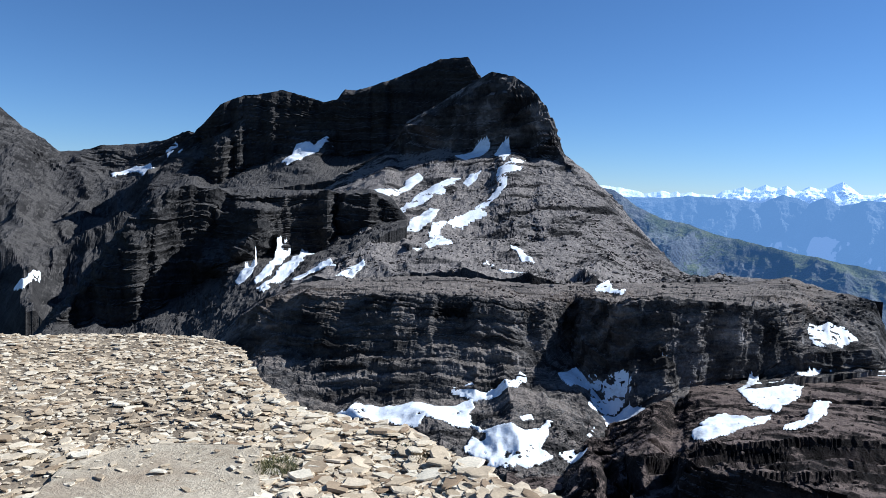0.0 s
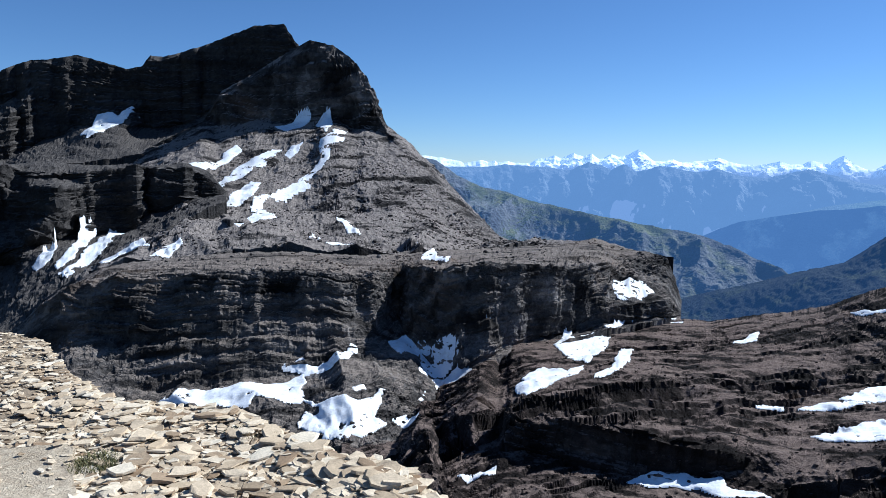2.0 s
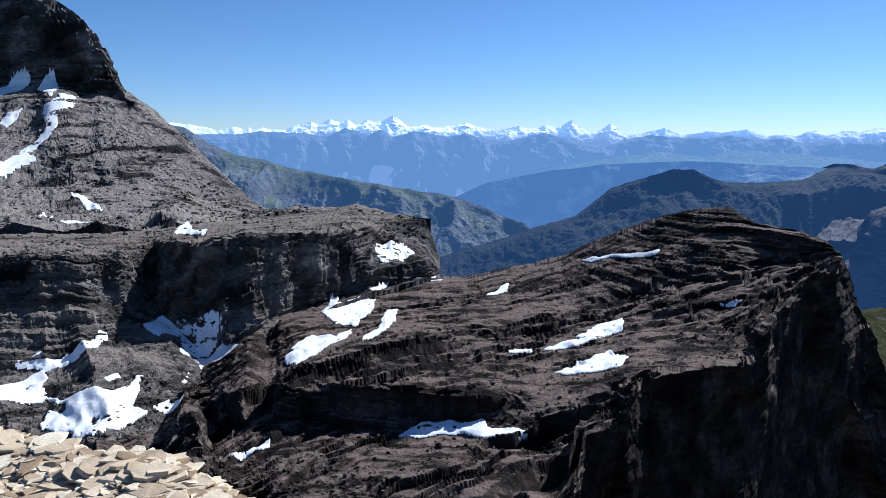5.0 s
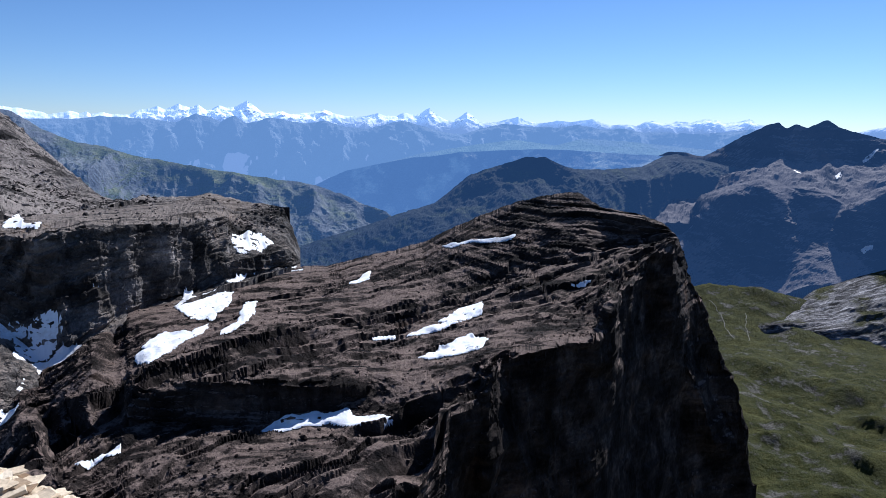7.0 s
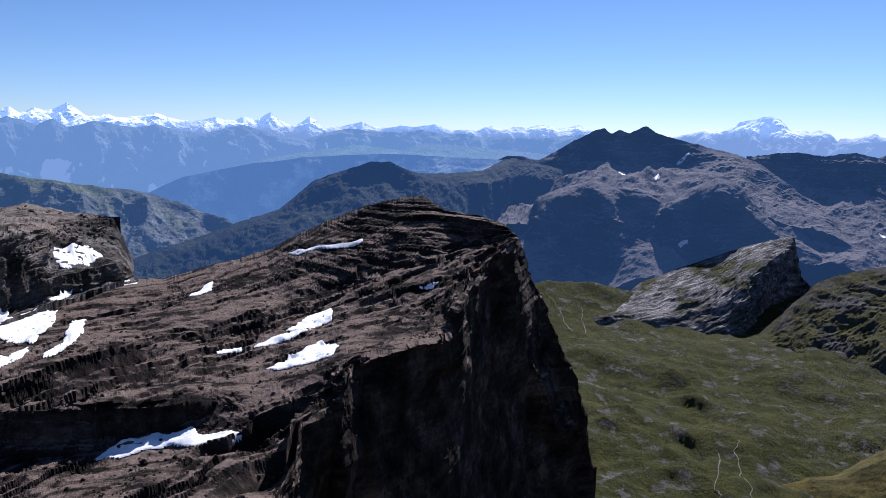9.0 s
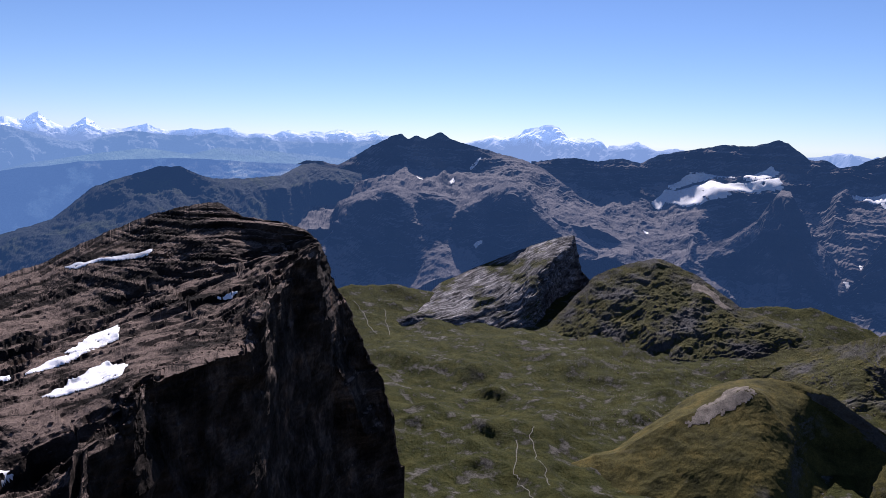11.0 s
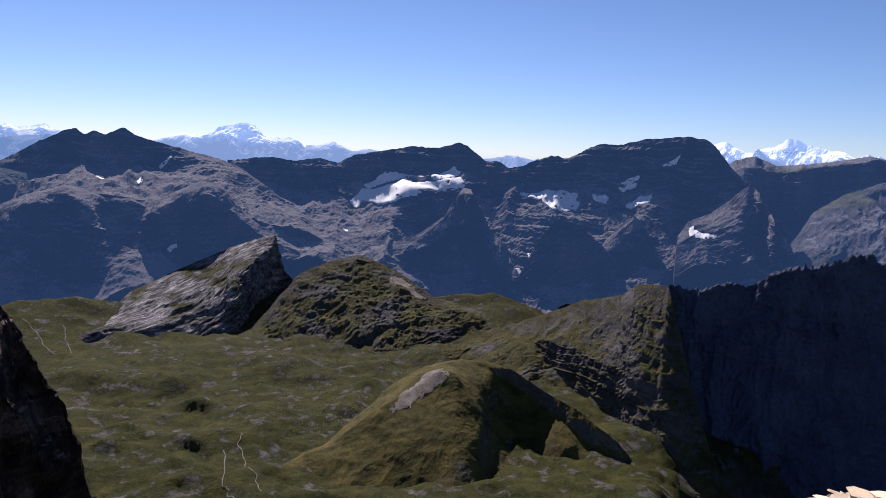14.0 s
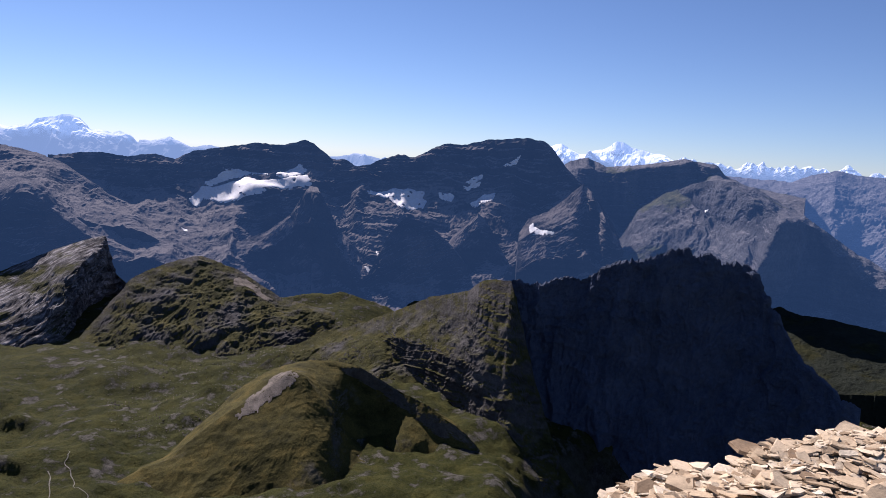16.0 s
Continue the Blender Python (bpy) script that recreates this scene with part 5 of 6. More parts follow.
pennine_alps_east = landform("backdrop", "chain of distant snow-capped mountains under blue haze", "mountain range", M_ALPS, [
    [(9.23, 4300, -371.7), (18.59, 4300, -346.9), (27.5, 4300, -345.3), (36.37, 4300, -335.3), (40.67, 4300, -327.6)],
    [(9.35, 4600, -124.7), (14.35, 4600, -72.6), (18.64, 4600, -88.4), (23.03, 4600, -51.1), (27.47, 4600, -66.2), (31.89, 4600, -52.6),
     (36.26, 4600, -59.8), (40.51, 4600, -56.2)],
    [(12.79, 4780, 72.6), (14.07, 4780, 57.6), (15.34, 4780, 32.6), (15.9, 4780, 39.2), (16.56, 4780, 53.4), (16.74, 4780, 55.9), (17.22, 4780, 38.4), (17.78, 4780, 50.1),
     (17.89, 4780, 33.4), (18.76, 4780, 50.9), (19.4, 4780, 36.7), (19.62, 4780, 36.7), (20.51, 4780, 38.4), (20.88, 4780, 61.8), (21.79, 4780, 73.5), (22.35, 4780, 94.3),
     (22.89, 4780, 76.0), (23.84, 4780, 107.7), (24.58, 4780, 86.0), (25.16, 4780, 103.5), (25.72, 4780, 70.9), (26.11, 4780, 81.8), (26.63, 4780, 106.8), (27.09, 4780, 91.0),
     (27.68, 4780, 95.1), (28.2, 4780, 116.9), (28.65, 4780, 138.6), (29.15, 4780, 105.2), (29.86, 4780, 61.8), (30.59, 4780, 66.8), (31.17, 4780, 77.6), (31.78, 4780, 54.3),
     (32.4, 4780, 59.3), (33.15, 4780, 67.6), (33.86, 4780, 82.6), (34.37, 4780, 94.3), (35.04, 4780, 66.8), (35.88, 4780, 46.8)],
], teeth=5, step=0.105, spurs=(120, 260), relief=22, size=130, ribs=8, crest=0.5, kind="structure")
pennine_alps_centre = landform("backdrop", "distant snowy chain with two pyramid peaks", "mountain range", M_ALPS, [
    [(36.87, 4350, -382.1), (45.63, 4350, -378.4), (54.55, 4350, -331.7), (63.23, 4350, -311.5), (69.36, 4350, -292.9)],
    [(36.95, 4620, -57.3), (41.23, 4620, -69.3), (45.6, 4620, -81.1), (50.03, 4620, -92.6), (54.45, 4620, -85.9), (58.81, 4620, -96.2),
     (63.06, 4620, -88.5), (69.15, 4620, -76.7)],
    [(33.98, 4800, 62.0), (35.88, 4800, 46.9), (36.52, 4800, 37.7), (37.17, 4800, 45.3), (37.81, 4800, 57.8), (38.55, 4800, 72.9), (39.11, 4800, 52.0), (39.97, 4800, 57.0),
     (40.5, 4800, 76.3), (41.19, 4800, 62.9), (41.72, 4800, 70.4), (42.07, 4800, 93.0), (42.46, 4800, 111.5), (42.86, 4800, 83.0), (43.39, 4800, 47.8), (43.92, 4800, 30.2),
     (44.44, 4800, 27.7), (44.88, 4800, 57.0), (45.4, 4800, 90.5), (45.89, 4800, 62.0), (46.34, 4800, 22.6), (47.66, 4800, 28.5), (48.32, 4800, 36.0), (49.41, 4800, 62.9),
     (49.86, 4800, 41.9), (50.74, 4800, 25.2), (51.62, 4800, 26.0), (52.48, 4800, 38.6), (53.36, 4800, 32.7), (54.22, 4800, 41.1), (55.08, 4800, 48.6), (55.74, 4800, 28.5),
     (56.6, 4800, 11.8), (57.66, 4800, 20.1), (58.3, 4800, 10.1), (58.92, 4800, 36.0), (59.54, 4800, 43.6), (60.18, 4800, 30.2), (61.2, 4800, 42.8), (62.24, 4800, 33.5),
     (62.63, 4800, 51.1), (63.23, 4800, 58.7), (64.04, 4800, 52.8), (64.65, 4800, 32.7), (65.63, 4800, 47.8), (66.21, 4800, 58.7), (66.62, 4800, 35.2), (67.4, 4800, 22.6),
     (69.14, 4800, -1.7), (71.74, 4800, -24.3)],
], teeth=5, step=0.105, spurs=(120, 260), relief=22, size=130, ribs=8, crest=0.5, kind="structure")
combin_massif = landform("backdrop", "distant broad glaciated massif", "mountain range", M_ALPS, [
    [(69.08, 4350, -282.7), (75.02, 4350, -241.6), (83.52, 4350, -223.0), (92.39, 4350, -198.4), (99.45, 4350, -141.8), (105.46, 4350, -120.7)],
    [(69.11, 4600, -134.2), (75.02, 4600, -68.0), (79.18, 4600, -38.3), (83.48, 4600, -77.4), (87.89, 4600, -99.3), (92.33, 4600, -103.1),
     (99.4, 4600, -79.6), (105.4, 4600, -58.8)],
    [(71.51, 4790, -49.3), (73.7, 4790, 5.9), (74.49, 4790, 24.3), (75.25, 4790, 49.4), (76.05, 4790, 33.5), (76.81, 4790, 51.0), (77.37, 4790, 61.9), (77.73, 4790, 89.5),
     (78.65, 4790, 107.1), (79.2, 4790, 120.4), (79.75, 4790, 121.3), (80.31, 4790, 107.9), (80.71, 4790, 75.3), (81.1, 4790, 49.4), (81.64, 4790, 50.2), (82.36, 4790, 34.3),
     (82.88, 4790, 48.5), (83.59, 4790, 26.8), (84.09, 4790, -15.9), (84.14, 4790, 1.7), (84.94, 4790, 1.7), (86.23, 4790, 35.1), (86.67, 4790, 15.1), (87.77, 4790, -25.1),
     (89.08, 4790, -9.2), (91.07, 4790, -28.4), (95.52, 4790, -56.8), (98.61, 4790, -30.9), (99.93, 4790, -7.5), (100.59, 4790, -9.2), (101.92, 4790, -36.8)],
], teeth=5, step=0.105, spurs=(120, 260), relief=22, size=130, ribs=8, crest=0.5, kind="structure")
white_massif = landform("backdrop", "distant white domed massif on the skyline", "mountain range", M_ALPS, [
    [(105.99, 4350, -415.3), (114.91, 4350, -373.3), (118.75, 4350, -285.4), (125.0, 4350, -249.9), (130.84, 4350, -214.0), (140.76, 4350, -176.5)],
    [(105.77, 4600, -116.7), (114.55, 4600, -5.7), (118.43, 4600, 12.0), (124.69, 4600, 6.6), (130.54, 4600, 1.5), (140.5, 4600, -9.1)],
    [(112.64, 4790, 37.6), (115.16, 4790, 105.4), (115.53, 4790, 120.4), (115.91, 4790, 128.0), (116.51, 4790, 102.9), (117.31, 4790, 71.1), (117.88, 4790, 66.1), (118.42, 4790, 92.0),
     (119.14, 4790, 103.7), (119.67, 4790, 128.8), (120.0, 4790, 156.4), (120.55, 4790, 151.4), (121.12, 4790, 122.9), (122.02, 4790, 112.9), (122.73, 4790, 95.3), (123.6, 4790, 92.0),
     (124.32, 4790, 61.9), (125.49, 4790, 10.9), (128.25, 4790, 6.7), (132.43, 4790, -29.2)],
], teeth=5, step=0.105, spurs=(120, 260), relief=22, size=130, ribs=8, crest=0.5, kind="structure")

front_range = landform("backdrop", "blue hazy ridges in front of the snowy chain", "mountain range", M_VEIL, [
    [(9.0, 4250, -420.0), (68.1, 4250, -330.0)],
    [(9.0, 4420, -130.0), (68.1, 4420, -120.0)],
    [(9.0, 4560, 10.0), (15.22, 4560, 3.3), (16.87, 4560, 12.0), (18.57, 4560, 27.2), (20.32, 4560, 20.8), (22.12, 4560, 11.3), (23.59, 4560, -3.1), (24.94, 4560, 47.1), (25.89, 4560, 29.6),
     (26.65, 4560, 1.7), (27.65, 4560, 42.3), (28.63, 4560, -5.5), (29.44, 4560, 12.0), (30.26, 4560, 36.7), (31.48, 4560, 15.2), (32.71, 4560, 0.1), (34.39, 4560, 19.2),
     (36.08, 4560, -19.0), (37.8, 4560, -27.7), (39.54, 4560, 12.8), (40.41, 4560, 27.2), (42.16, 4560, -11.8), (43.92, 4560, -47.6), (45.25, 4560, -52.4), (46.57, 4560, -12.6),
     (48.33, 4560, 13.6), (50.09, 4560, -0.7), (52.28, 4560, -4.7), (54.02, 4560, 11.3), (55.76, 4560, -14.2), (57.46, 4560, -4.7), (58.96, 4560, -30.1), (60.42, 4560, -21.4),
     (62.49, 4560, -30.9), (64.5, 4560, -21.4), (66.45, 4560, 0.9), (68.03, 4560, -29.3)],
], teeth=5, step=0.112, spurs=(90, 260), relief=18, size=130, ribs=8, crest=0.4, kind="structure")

# ---- the summit underfoot ----
M_LIME = rock("pale_limestone", (0.08, 0.06, 0.042), (0.36, 0.285, 0.195), 0.25, 0.0, stain=(0.26, 0.2, 0.14), stain_at=(0.56, 0.7), bump=0.5)
RIM = [  # bearing, distance and height of the edge of the summit
    (-180.0, 8.0, -0.6), (-60.0, 12.0, -0.8), (-33.6, 13.0, -0.69), (-31.67, 13.0, -0.71), (-26.83, 13.0, -0.76), (-22.33, 12.5, -0.75),
    (-17.93, 11.5, -0.65), (-15.63, 10.5, -0.58), (-14.98, 9.0, -0.45), (-14.33, 8.0, -0.37), (-13.02, 7.2, -0.32), (-11.47, 6.5, -0.28),
    (-7.91, 6.2, -0.26), (-3.35, 5.8, -0.23), (1.3, 5.0, -0.14), (4.56, 4.5, -0.07), (7.35, 4.2, -0.03), (10.09, 4.0, 0.0), (22.0, 2.9, -0.15),
    (60.0, 2.6, -0.15), (100.0, 3.0, -0.1), (120.16, 4.2, -0.27), (125.55, 4.3, -0.02), (130.04, 4.3, 0.04), (132.22, 4.5, 0.13), (135.11, 4.6, 0.2),
    (137.12, 4.8, 0.26), (140.1, 4.8, 0.31), (142.33, 5.0, 0.33), (160.0, 7.0, -0.5), (180.0, 8.0, -0.6),
]
rim = np.array(RIM)


def rim_at(b):
    b = (np.asarray(b, float) + 180) % 360 - 180
    return np.interp(b, rim[:, 0], rim[:, 1]), np.interp(b, rim[:, 0], rim[:, 2])


def summit_z(x, y):
    """Height of the summit ground inside its edge."""
    r, b = np.hypot(x, y), np.degrees(np.arctan2(x, y))
    rr, rz = rim_at(b)
    f = np.clip((r - 1.2) / (rr - 1.2), 0, 1.0)
    q = np.stack([np.ravel(x), np.ravel(y), np.zeros(np.size(x))], -1)
    bump = 0.05 * fbm(q / 1.1, 5).reshape(np.shape(x)) + 0.03 * fbm(q / 0.35 + 5, 3, 0.5, True).reshape(np.shape(x))
    return rz * f ** 1.15 + bump * np.clip(r / 2, 0, 1) - 0.05 * np.clip((f - 0.93) / 0.07, 0, 1)


sb = np.concatenate([np.arange(-180, -37, 2.0), np.arange(-37, 22, 0.3), np.arange(22, 100, 1.5), np.arange(100, 146, 0.3), np.arange(146, 181, 2.0)])
sf = np.concatenate([[0.02], np.linspace(0.1, 1.0, 80)])
rr0, rz0 = rim_at(sb)
sx, sy = (np.sin(np.radians(sb)) * rr0)[None] * sf[:, None], (np.cos(np.radians(sb)) * rr0)[None] * sf[:, None]
inner = np.stack([sx, sy, summit_z(sx, sy)], -1)
rings = [inner]
for out, down in ((0.15, 0.5), (0.5, 1.6), (1.2, 5.0), (4.0, 30.0), (12.0, 120.0), (40.0, 300.0), (75.0, 640.0)):
    r = rr0 + out * (1 + 0.2 * np.sin(sb / 3.7))
    rings.append(np.stack([np.sin(np.radians(sb)) * r, np.cos(np.radians(sb)) * r, rz0 - down], -1)[None])
summit = sheet("summit_ground", np.concatenate(rings), M_LIME)
tagged(summit, "pale flaky limestone summit littered with thin shards", "ground", kind="structure")

# ---- snow patches: thickness and outline as (bearing, distance) or (bearing, elevation) ----
def snow_patch(on, thick, outline, mat=M_SNOW):
    """Old snow lying on the named landforms, its upper side smoother than the ground, its edge thinning out."""
    moved = []
    for b, r in outline:
        best = None
        for land in on:
            bs, seen, before, after = SURFACE[land[0].name]
            if r < 60:
                strip = seen[:, int(np.clip(np.searchsorted(bs, b), 0, len(bs) - 1))]
                away = np.hypot(strip[:, 0], strip[:, 1])
                angle = np.degrees(np.arctan2(strip[:, 2] - EYE, away))
                over = np.nonzero((angle[:-1] < r) & (angle[1:] >= r))[0]
                if len(over) and (best is None or away[over[0]] < best):
                    best = float(away[over[0]])
                continue
            col = int(np.clip(np.searchsorted(bs, b), 0, len(bs) - 1))
            order = np.argsort(before[:, col])
            if before[order[0], col] <= r <= before[order[-1], col]:
                r = float(np.interp(r, before[order, col], after[order, col]))
                break
        if best or r >= 60:
            moved.append((b, best or r))
    if len(moved) < 3:
        return
    outline = moved
    o = np.array(outline)
    thick = max(thick, 0.65)
    span = max(np.ptp(o[:, 0]), 0.2)
    nb = int(np.clip(span / 0.032, 18, 150))
    nr = int(np.clip(np.ptp(o[:, 1]) / (np.mean(o[:, 1]) * 0.0016), 20, 80))
    pb, pr = 0.12 * span, 0.12 * np.ptp(o[:, 1]) + 0.2
    b = np.linspace(o[:, 0].min() - pb, o[:, 0].max() + pb, nb)
    r = np.linspace(o[:, 1].min() - pr, o[:, 1].max() + pr, nr)
    bb, rr = np.meshgrid(b, r)
    x, y = rr * np.sin(np.radians(bb)), rr * np.cos(np.radians(bb))
    q = np.stack([x.ravel(), y.ravel(), np.zeros(x.size)], -1) / max(0.2 * radians(span) * np.mean(o[:, 1]), 0.6)
    ragged = 0.3 if mat == M_TALUS else 0.07
    jb = bb + ragged * span * fbm(q + 5, 5, 0.6).reshape(bb.shape)
    jr = rr + ragged * np.ptp(o[:, 1]) * fbm(q + 90, 5, 0.6).reshape(bb.shape)
    within = np.zeros(bb.shape, bool)
    for (b1, r1), (b2, r2) in zip(outline, outline[1:] + outline[:1]):
        if b1 == b2:
            continue
        cross = ((b1 > jb) != (b2 > jb)) & (jr < (r2 - r1) * (jb - b1) / (b2 - b1) + r1)
        within ^= cross
    within &= fbm(q * 1.6 + 33, 4, 0.6).reshape(bb.shape) > -0.45
    m = within.astype(float)
    z = np.full(bb.shape, -1e4)
    far = np.mean(o[:, 1])
    for land in on:
        bs, front = SURFACE[land[0].name][:2]
        reach = np.hypot(front[..., 0], front[..., 1])
        for k, col in enumerate(np.clip(np.searchsorted(bs, b), 0, len(bs) - 1)):
            order = np.argsort(reach[:, col])
            got = np.interp(r, reach[order, col], front[order, col, 2], left=-1e4, right=-1e4)
            z[:, k] = np.maximum(z[:, k], got)
    lost = z < -9e3
    if lost.any():
        z[lost] = z[~lost].min()

    def soft(a, times):
        for _ in range(times):
            a = np.pad(a, 1, mode="edge")
            a = (a[:-2, 1:-1] + a[2:, 1:-1] + a[1:-1, :-2] + a[1:-1, 2:] + 2 * a[1:-1, 1:-1]) / 6
        return a

    m[:-1][np.abs(np.diff(soft(z, 2), axis=0)) > 3.5 * (r[1] - r[0])] = 0
    m = soft(m, 1)
    lift = thick * (np.clip(m * 1.8, 0, 1) - 0.35)
    top = np.maximum(0.3 * soft(z, 3) + 0.7 * soft(z, 16), soft(z, 14)) + 0.3 * thick + 0.7 * lift
    quad = (m[:-1, :-1] + m[1:, :-1] + m[:-1, 1:] + m[1:, 1:]) > 1.2
    if far < 600:
        what = "patch of old white snow on dark rock"
    elif far < 1400:
        what = "old snow streak lying on the mountain scree"
    else:
        what = "bright snow field on a distant dark mountain"
    name, sort = "snow_patch", "snow patch"
    if mat == M_TALUS:
        name, what, sort = "scree_patch", "pale bare rock showing through the turf", "scree"
    todo = {(i, j) for i, j in zip(*np.nonzero(quad))}
    while todo:
        stack, isle = [todo.pop()], []
        while stack:
            i, j = stack.pop()
            isle.append((i, j))
            for cell in ((i + 1, j), (i - 1, j), (i, j + 1), (i, j - 1)):
                if cell in todo:
                    todo.remove(cell)
                    stack.append(cell)
        if len(isle) < 7:
            continue
        i0, i1 = min(c[0] for c in isle), max(c[0] for c in isle)
        j0, j1 = min(c[1] for c in isle), max(c[1] for c in isle)
        keep = np.zeros((i1 - i0 + 1, j1 - j0 + 1), bool)
        for i, j in isle:
            keep[i - i0, j - j0] = True
        block = np.stack([x, y, top], -1)[i0:i1 + 2, j0:j1 + 2]
        ob = sheet(name, block, mat, smooth=True, keep=keep)
        tidy = bmesh.new()
        tidy.from_mesh(ob.data)
        bmesh.ops.delete(tidy, geom=[v for v in tidy.verts if not v.link_faces], context="VERTS")
        tidy.to_mesh(ob.data)
        tidy.free()
        tagged(ob, what, sort, group=sort + " patches")


snow_patch((dome,), 1.2, [(-9.85, -1.96), (-7.15, -0.96), (-4.18, -0.15), (-2.67, 1.03), (-2.12, 1.48), (-1.59, 1.15), (-3.31, -0.12), (-5.88, -1.36), (-8.41, -1.97)])
snow_patch((dome,), 1.2, [(-5.87, -2.36), (-3.3, -1.31), (-1.57, -0.08), (0.16, 1.11), (1.26, 1.23), (-0.26, 0.09), (-2.22, -1.28), (-4.59, -2.69)])
snow_patch((dome,), 1.2, [(-3.07, -3.19), (-1.99, -2.03), (-1.12, -1.39), (-0.33, -1.46), (-1.02, -2.45), (-2.41, -3.27)])
snow_patch((dome,), 1.2, [(-1.18, -3.6), (-1.02, -2.58), (0.65, -1.88), (2.41, -1.17), (3.72, -0.03), (4.37, 0.87), (4.21, 1.75), (4.64, 2.55), (5.43, 2.88), (6.33, 2.6), (5.68, 1.88), (4.81, 0.88), (4.39, -0.24), (2.86, -1.39), (3.53, -1.73), (2.43, -2.2), (0.21, -2.42), (-0.74, -3.68)])
snow_patch((dome,), 1.0, [(-2.7, -4.6), (-1.09, -3.91), (-0.43, -3.32), (0.23, -3.67), (0.68, -3.88), (-0.64, -4.21), (-1.96, -4.68)])
snow_patch((dome,), 0.8, [(1.4, 0.7), (1.92, 1.47), (2.8, 1.75), (2.37, 1.08), (1.76, 0.62)])
snow_patch((dome,), 1.0, [(3.16, -5.62), (3.61, -5.25), (4.21, -6.04), (4.76, -6.7), (6.12, -7.03), (7.38, -7.0), (7.26, -7.4), (5.68, -7.58), (4.33, -7.47), (3.5, -6.51)])
snow_patch((dome,), 0.8, [(4.52, -5.95), (5.64, -5.79), (7.0, -6.29), (7.56, -6.81), (6.79, -6.74), (5.65, -6.19)])
snow_patch((dome,), 0.9, [(5.24, -3.92), (6.05, -4.21), (6.97, -4.95), (7.29, -5.34), (6.3, -5.32), (5.97, -4.66)])
snow_patch((dome,), 1.0, [(0.66, 2.87), (2.32, 3.45), (3.55, 3.75), (2.99, 3.12), (1.55, 2.55)])
snow_patch((dome,), 1.0, [(3.74, 3.05), (4.17, 3.68), (4.88, 3.87), (5.07, 3.26), (4.55, 2.55)])
snow_patch((dome,), 0.7, [(3.26, -8.25), (4.79, -8.13), (5.02, -8.4), (4.13, -8.77), (3.36, -8.61)])
snow_patch((crag, dome), 1.2, [(-14.71, -7.24), (-13.71, -6.12), (-12.91, -5.29), (-11.94, -5.0), (-12.27, -5.59), (-13.48, -6.84), (-14.51, -7.57)])
snow_patch((crag, dome), 1.2, [(-14.52, -7.87), (-13.32, -7.1), (-12.11, -5.93), (-11.09, -5.17), (-10.19, -5.17), (-11.22, -6.02), (-12.44, -7.2), (-14.04, -8.0)])
snow_patch((crag, dome), 1.2, [(-12.73, -7.61), (-10.89, -6.79), (-9.66, -5.73), (-8.82, -5.51), (-8.45, -6.08), (-9.99, -7.1), (-12.04, -7.71)])
snow_patch((dome, crag), 1.0, [(-10.07, -7.83), (-8.4, -6.81), (-7.14, -6.16), (-6.29, -5.51), (-6.11, -5.9), (-7.05, -6.99), (-8.74, -7.67), (-9.87, -7.96)])
snow_patch((crag,), 1.0, [(-16.07, -7.41), (-15.28, -6.31), (-14.5, -6.11), (-14.86, -6.82), (-15.76, -7.54)])
snow_patch((summit_ridge,), 3, [(-12.66, 1.89), (-11.66, 3.1), (-10.25, 3.41), (-8.74, 4.4), (-9.35, 3.45), (-10.58, 2.47), (-12.27, 1.57)])
snow_patch((west_mountain, summit_ridge), 4, [(-24.77, 0.44), (-23.28, 0.92), (-22.08, 1.39), (-21.85, 0.89), (-23.45, 0.56), (-24.61, 0.26)])
snow_patch((west_mountain, summit_ridge), 3, [(-21.1, 2.21), (-20.32, 2.83), (-19.68, 3.06), (-19.94, 2.5), (-20.76, 2.03)])
snow_patch((summit_ridge, dome), 2, [(-12.28, 0.03), (-10.67, 0.45), (-9.56, 0.35), (-10.79, -0.15), (-12.08, -0.22)])
snow_patch((west_mountain,), 2, [(-30.84, -7.63), (-30.13, -6.89), (-29.1, -6.6), (-29.28, -7.03), (-30.31, -7.73)])
snow_patch((terrace, dome), 0.6, [(11.51, -6.6), (13.06, -6.45), (13.31, -6.98), (14.42, -7.02), (14.2, -7.21), (11.98, -7.21)])
snow_patch((terrace, plateau), 0.9, [(-7.77, -17.42), (-5.98, -16.78), (-3.45, -16.86), (-0.79, -16.75), (1.57, -16.85), (2.19, -16.38), (2.88, -16.24), (2.39, -18.32), (1.11, -18.17), (-1.22, -17.7), (-1.64, -18.32), (-3.89, -18.16), (-6.4, -17.86)])
snow_patch((terrace, plateau), 0.7, [(0.82, -15.71), (1.44, -15.28), (2.45, -14.96), (2.83, -15.49), (4.47, -15.46), (5.95, -14.61), (6.61, -13.89), (7.19, -14.26), (6.4, -15.15), (4.45, -15.84), (2.8, -16.15), (2.01, -15.91)])
snow_patch((terrace, plateau), 0.9, [(2.53, -17.84), (3.94, -18.39), (5.2, -18.1), (7.32, -18.28), (8.4, -18.02), (9.16, -17.36), (8.91, -18.39), (8.67, -19.42), (9.53, -20.11), (7.68, -20.66), (5.95, -20.91), (4.46, -21.05), (3.03, -20.49), (2.25, -19.71), (2.89, -18.98), (3.91, -19.29), (3.73, -18.66)])
snow_patch((terrace, plateau), 0.5, [(6.62, -17.3), (7.57, -17.0), (7.78, -17.39), (6.91, -17.58)])
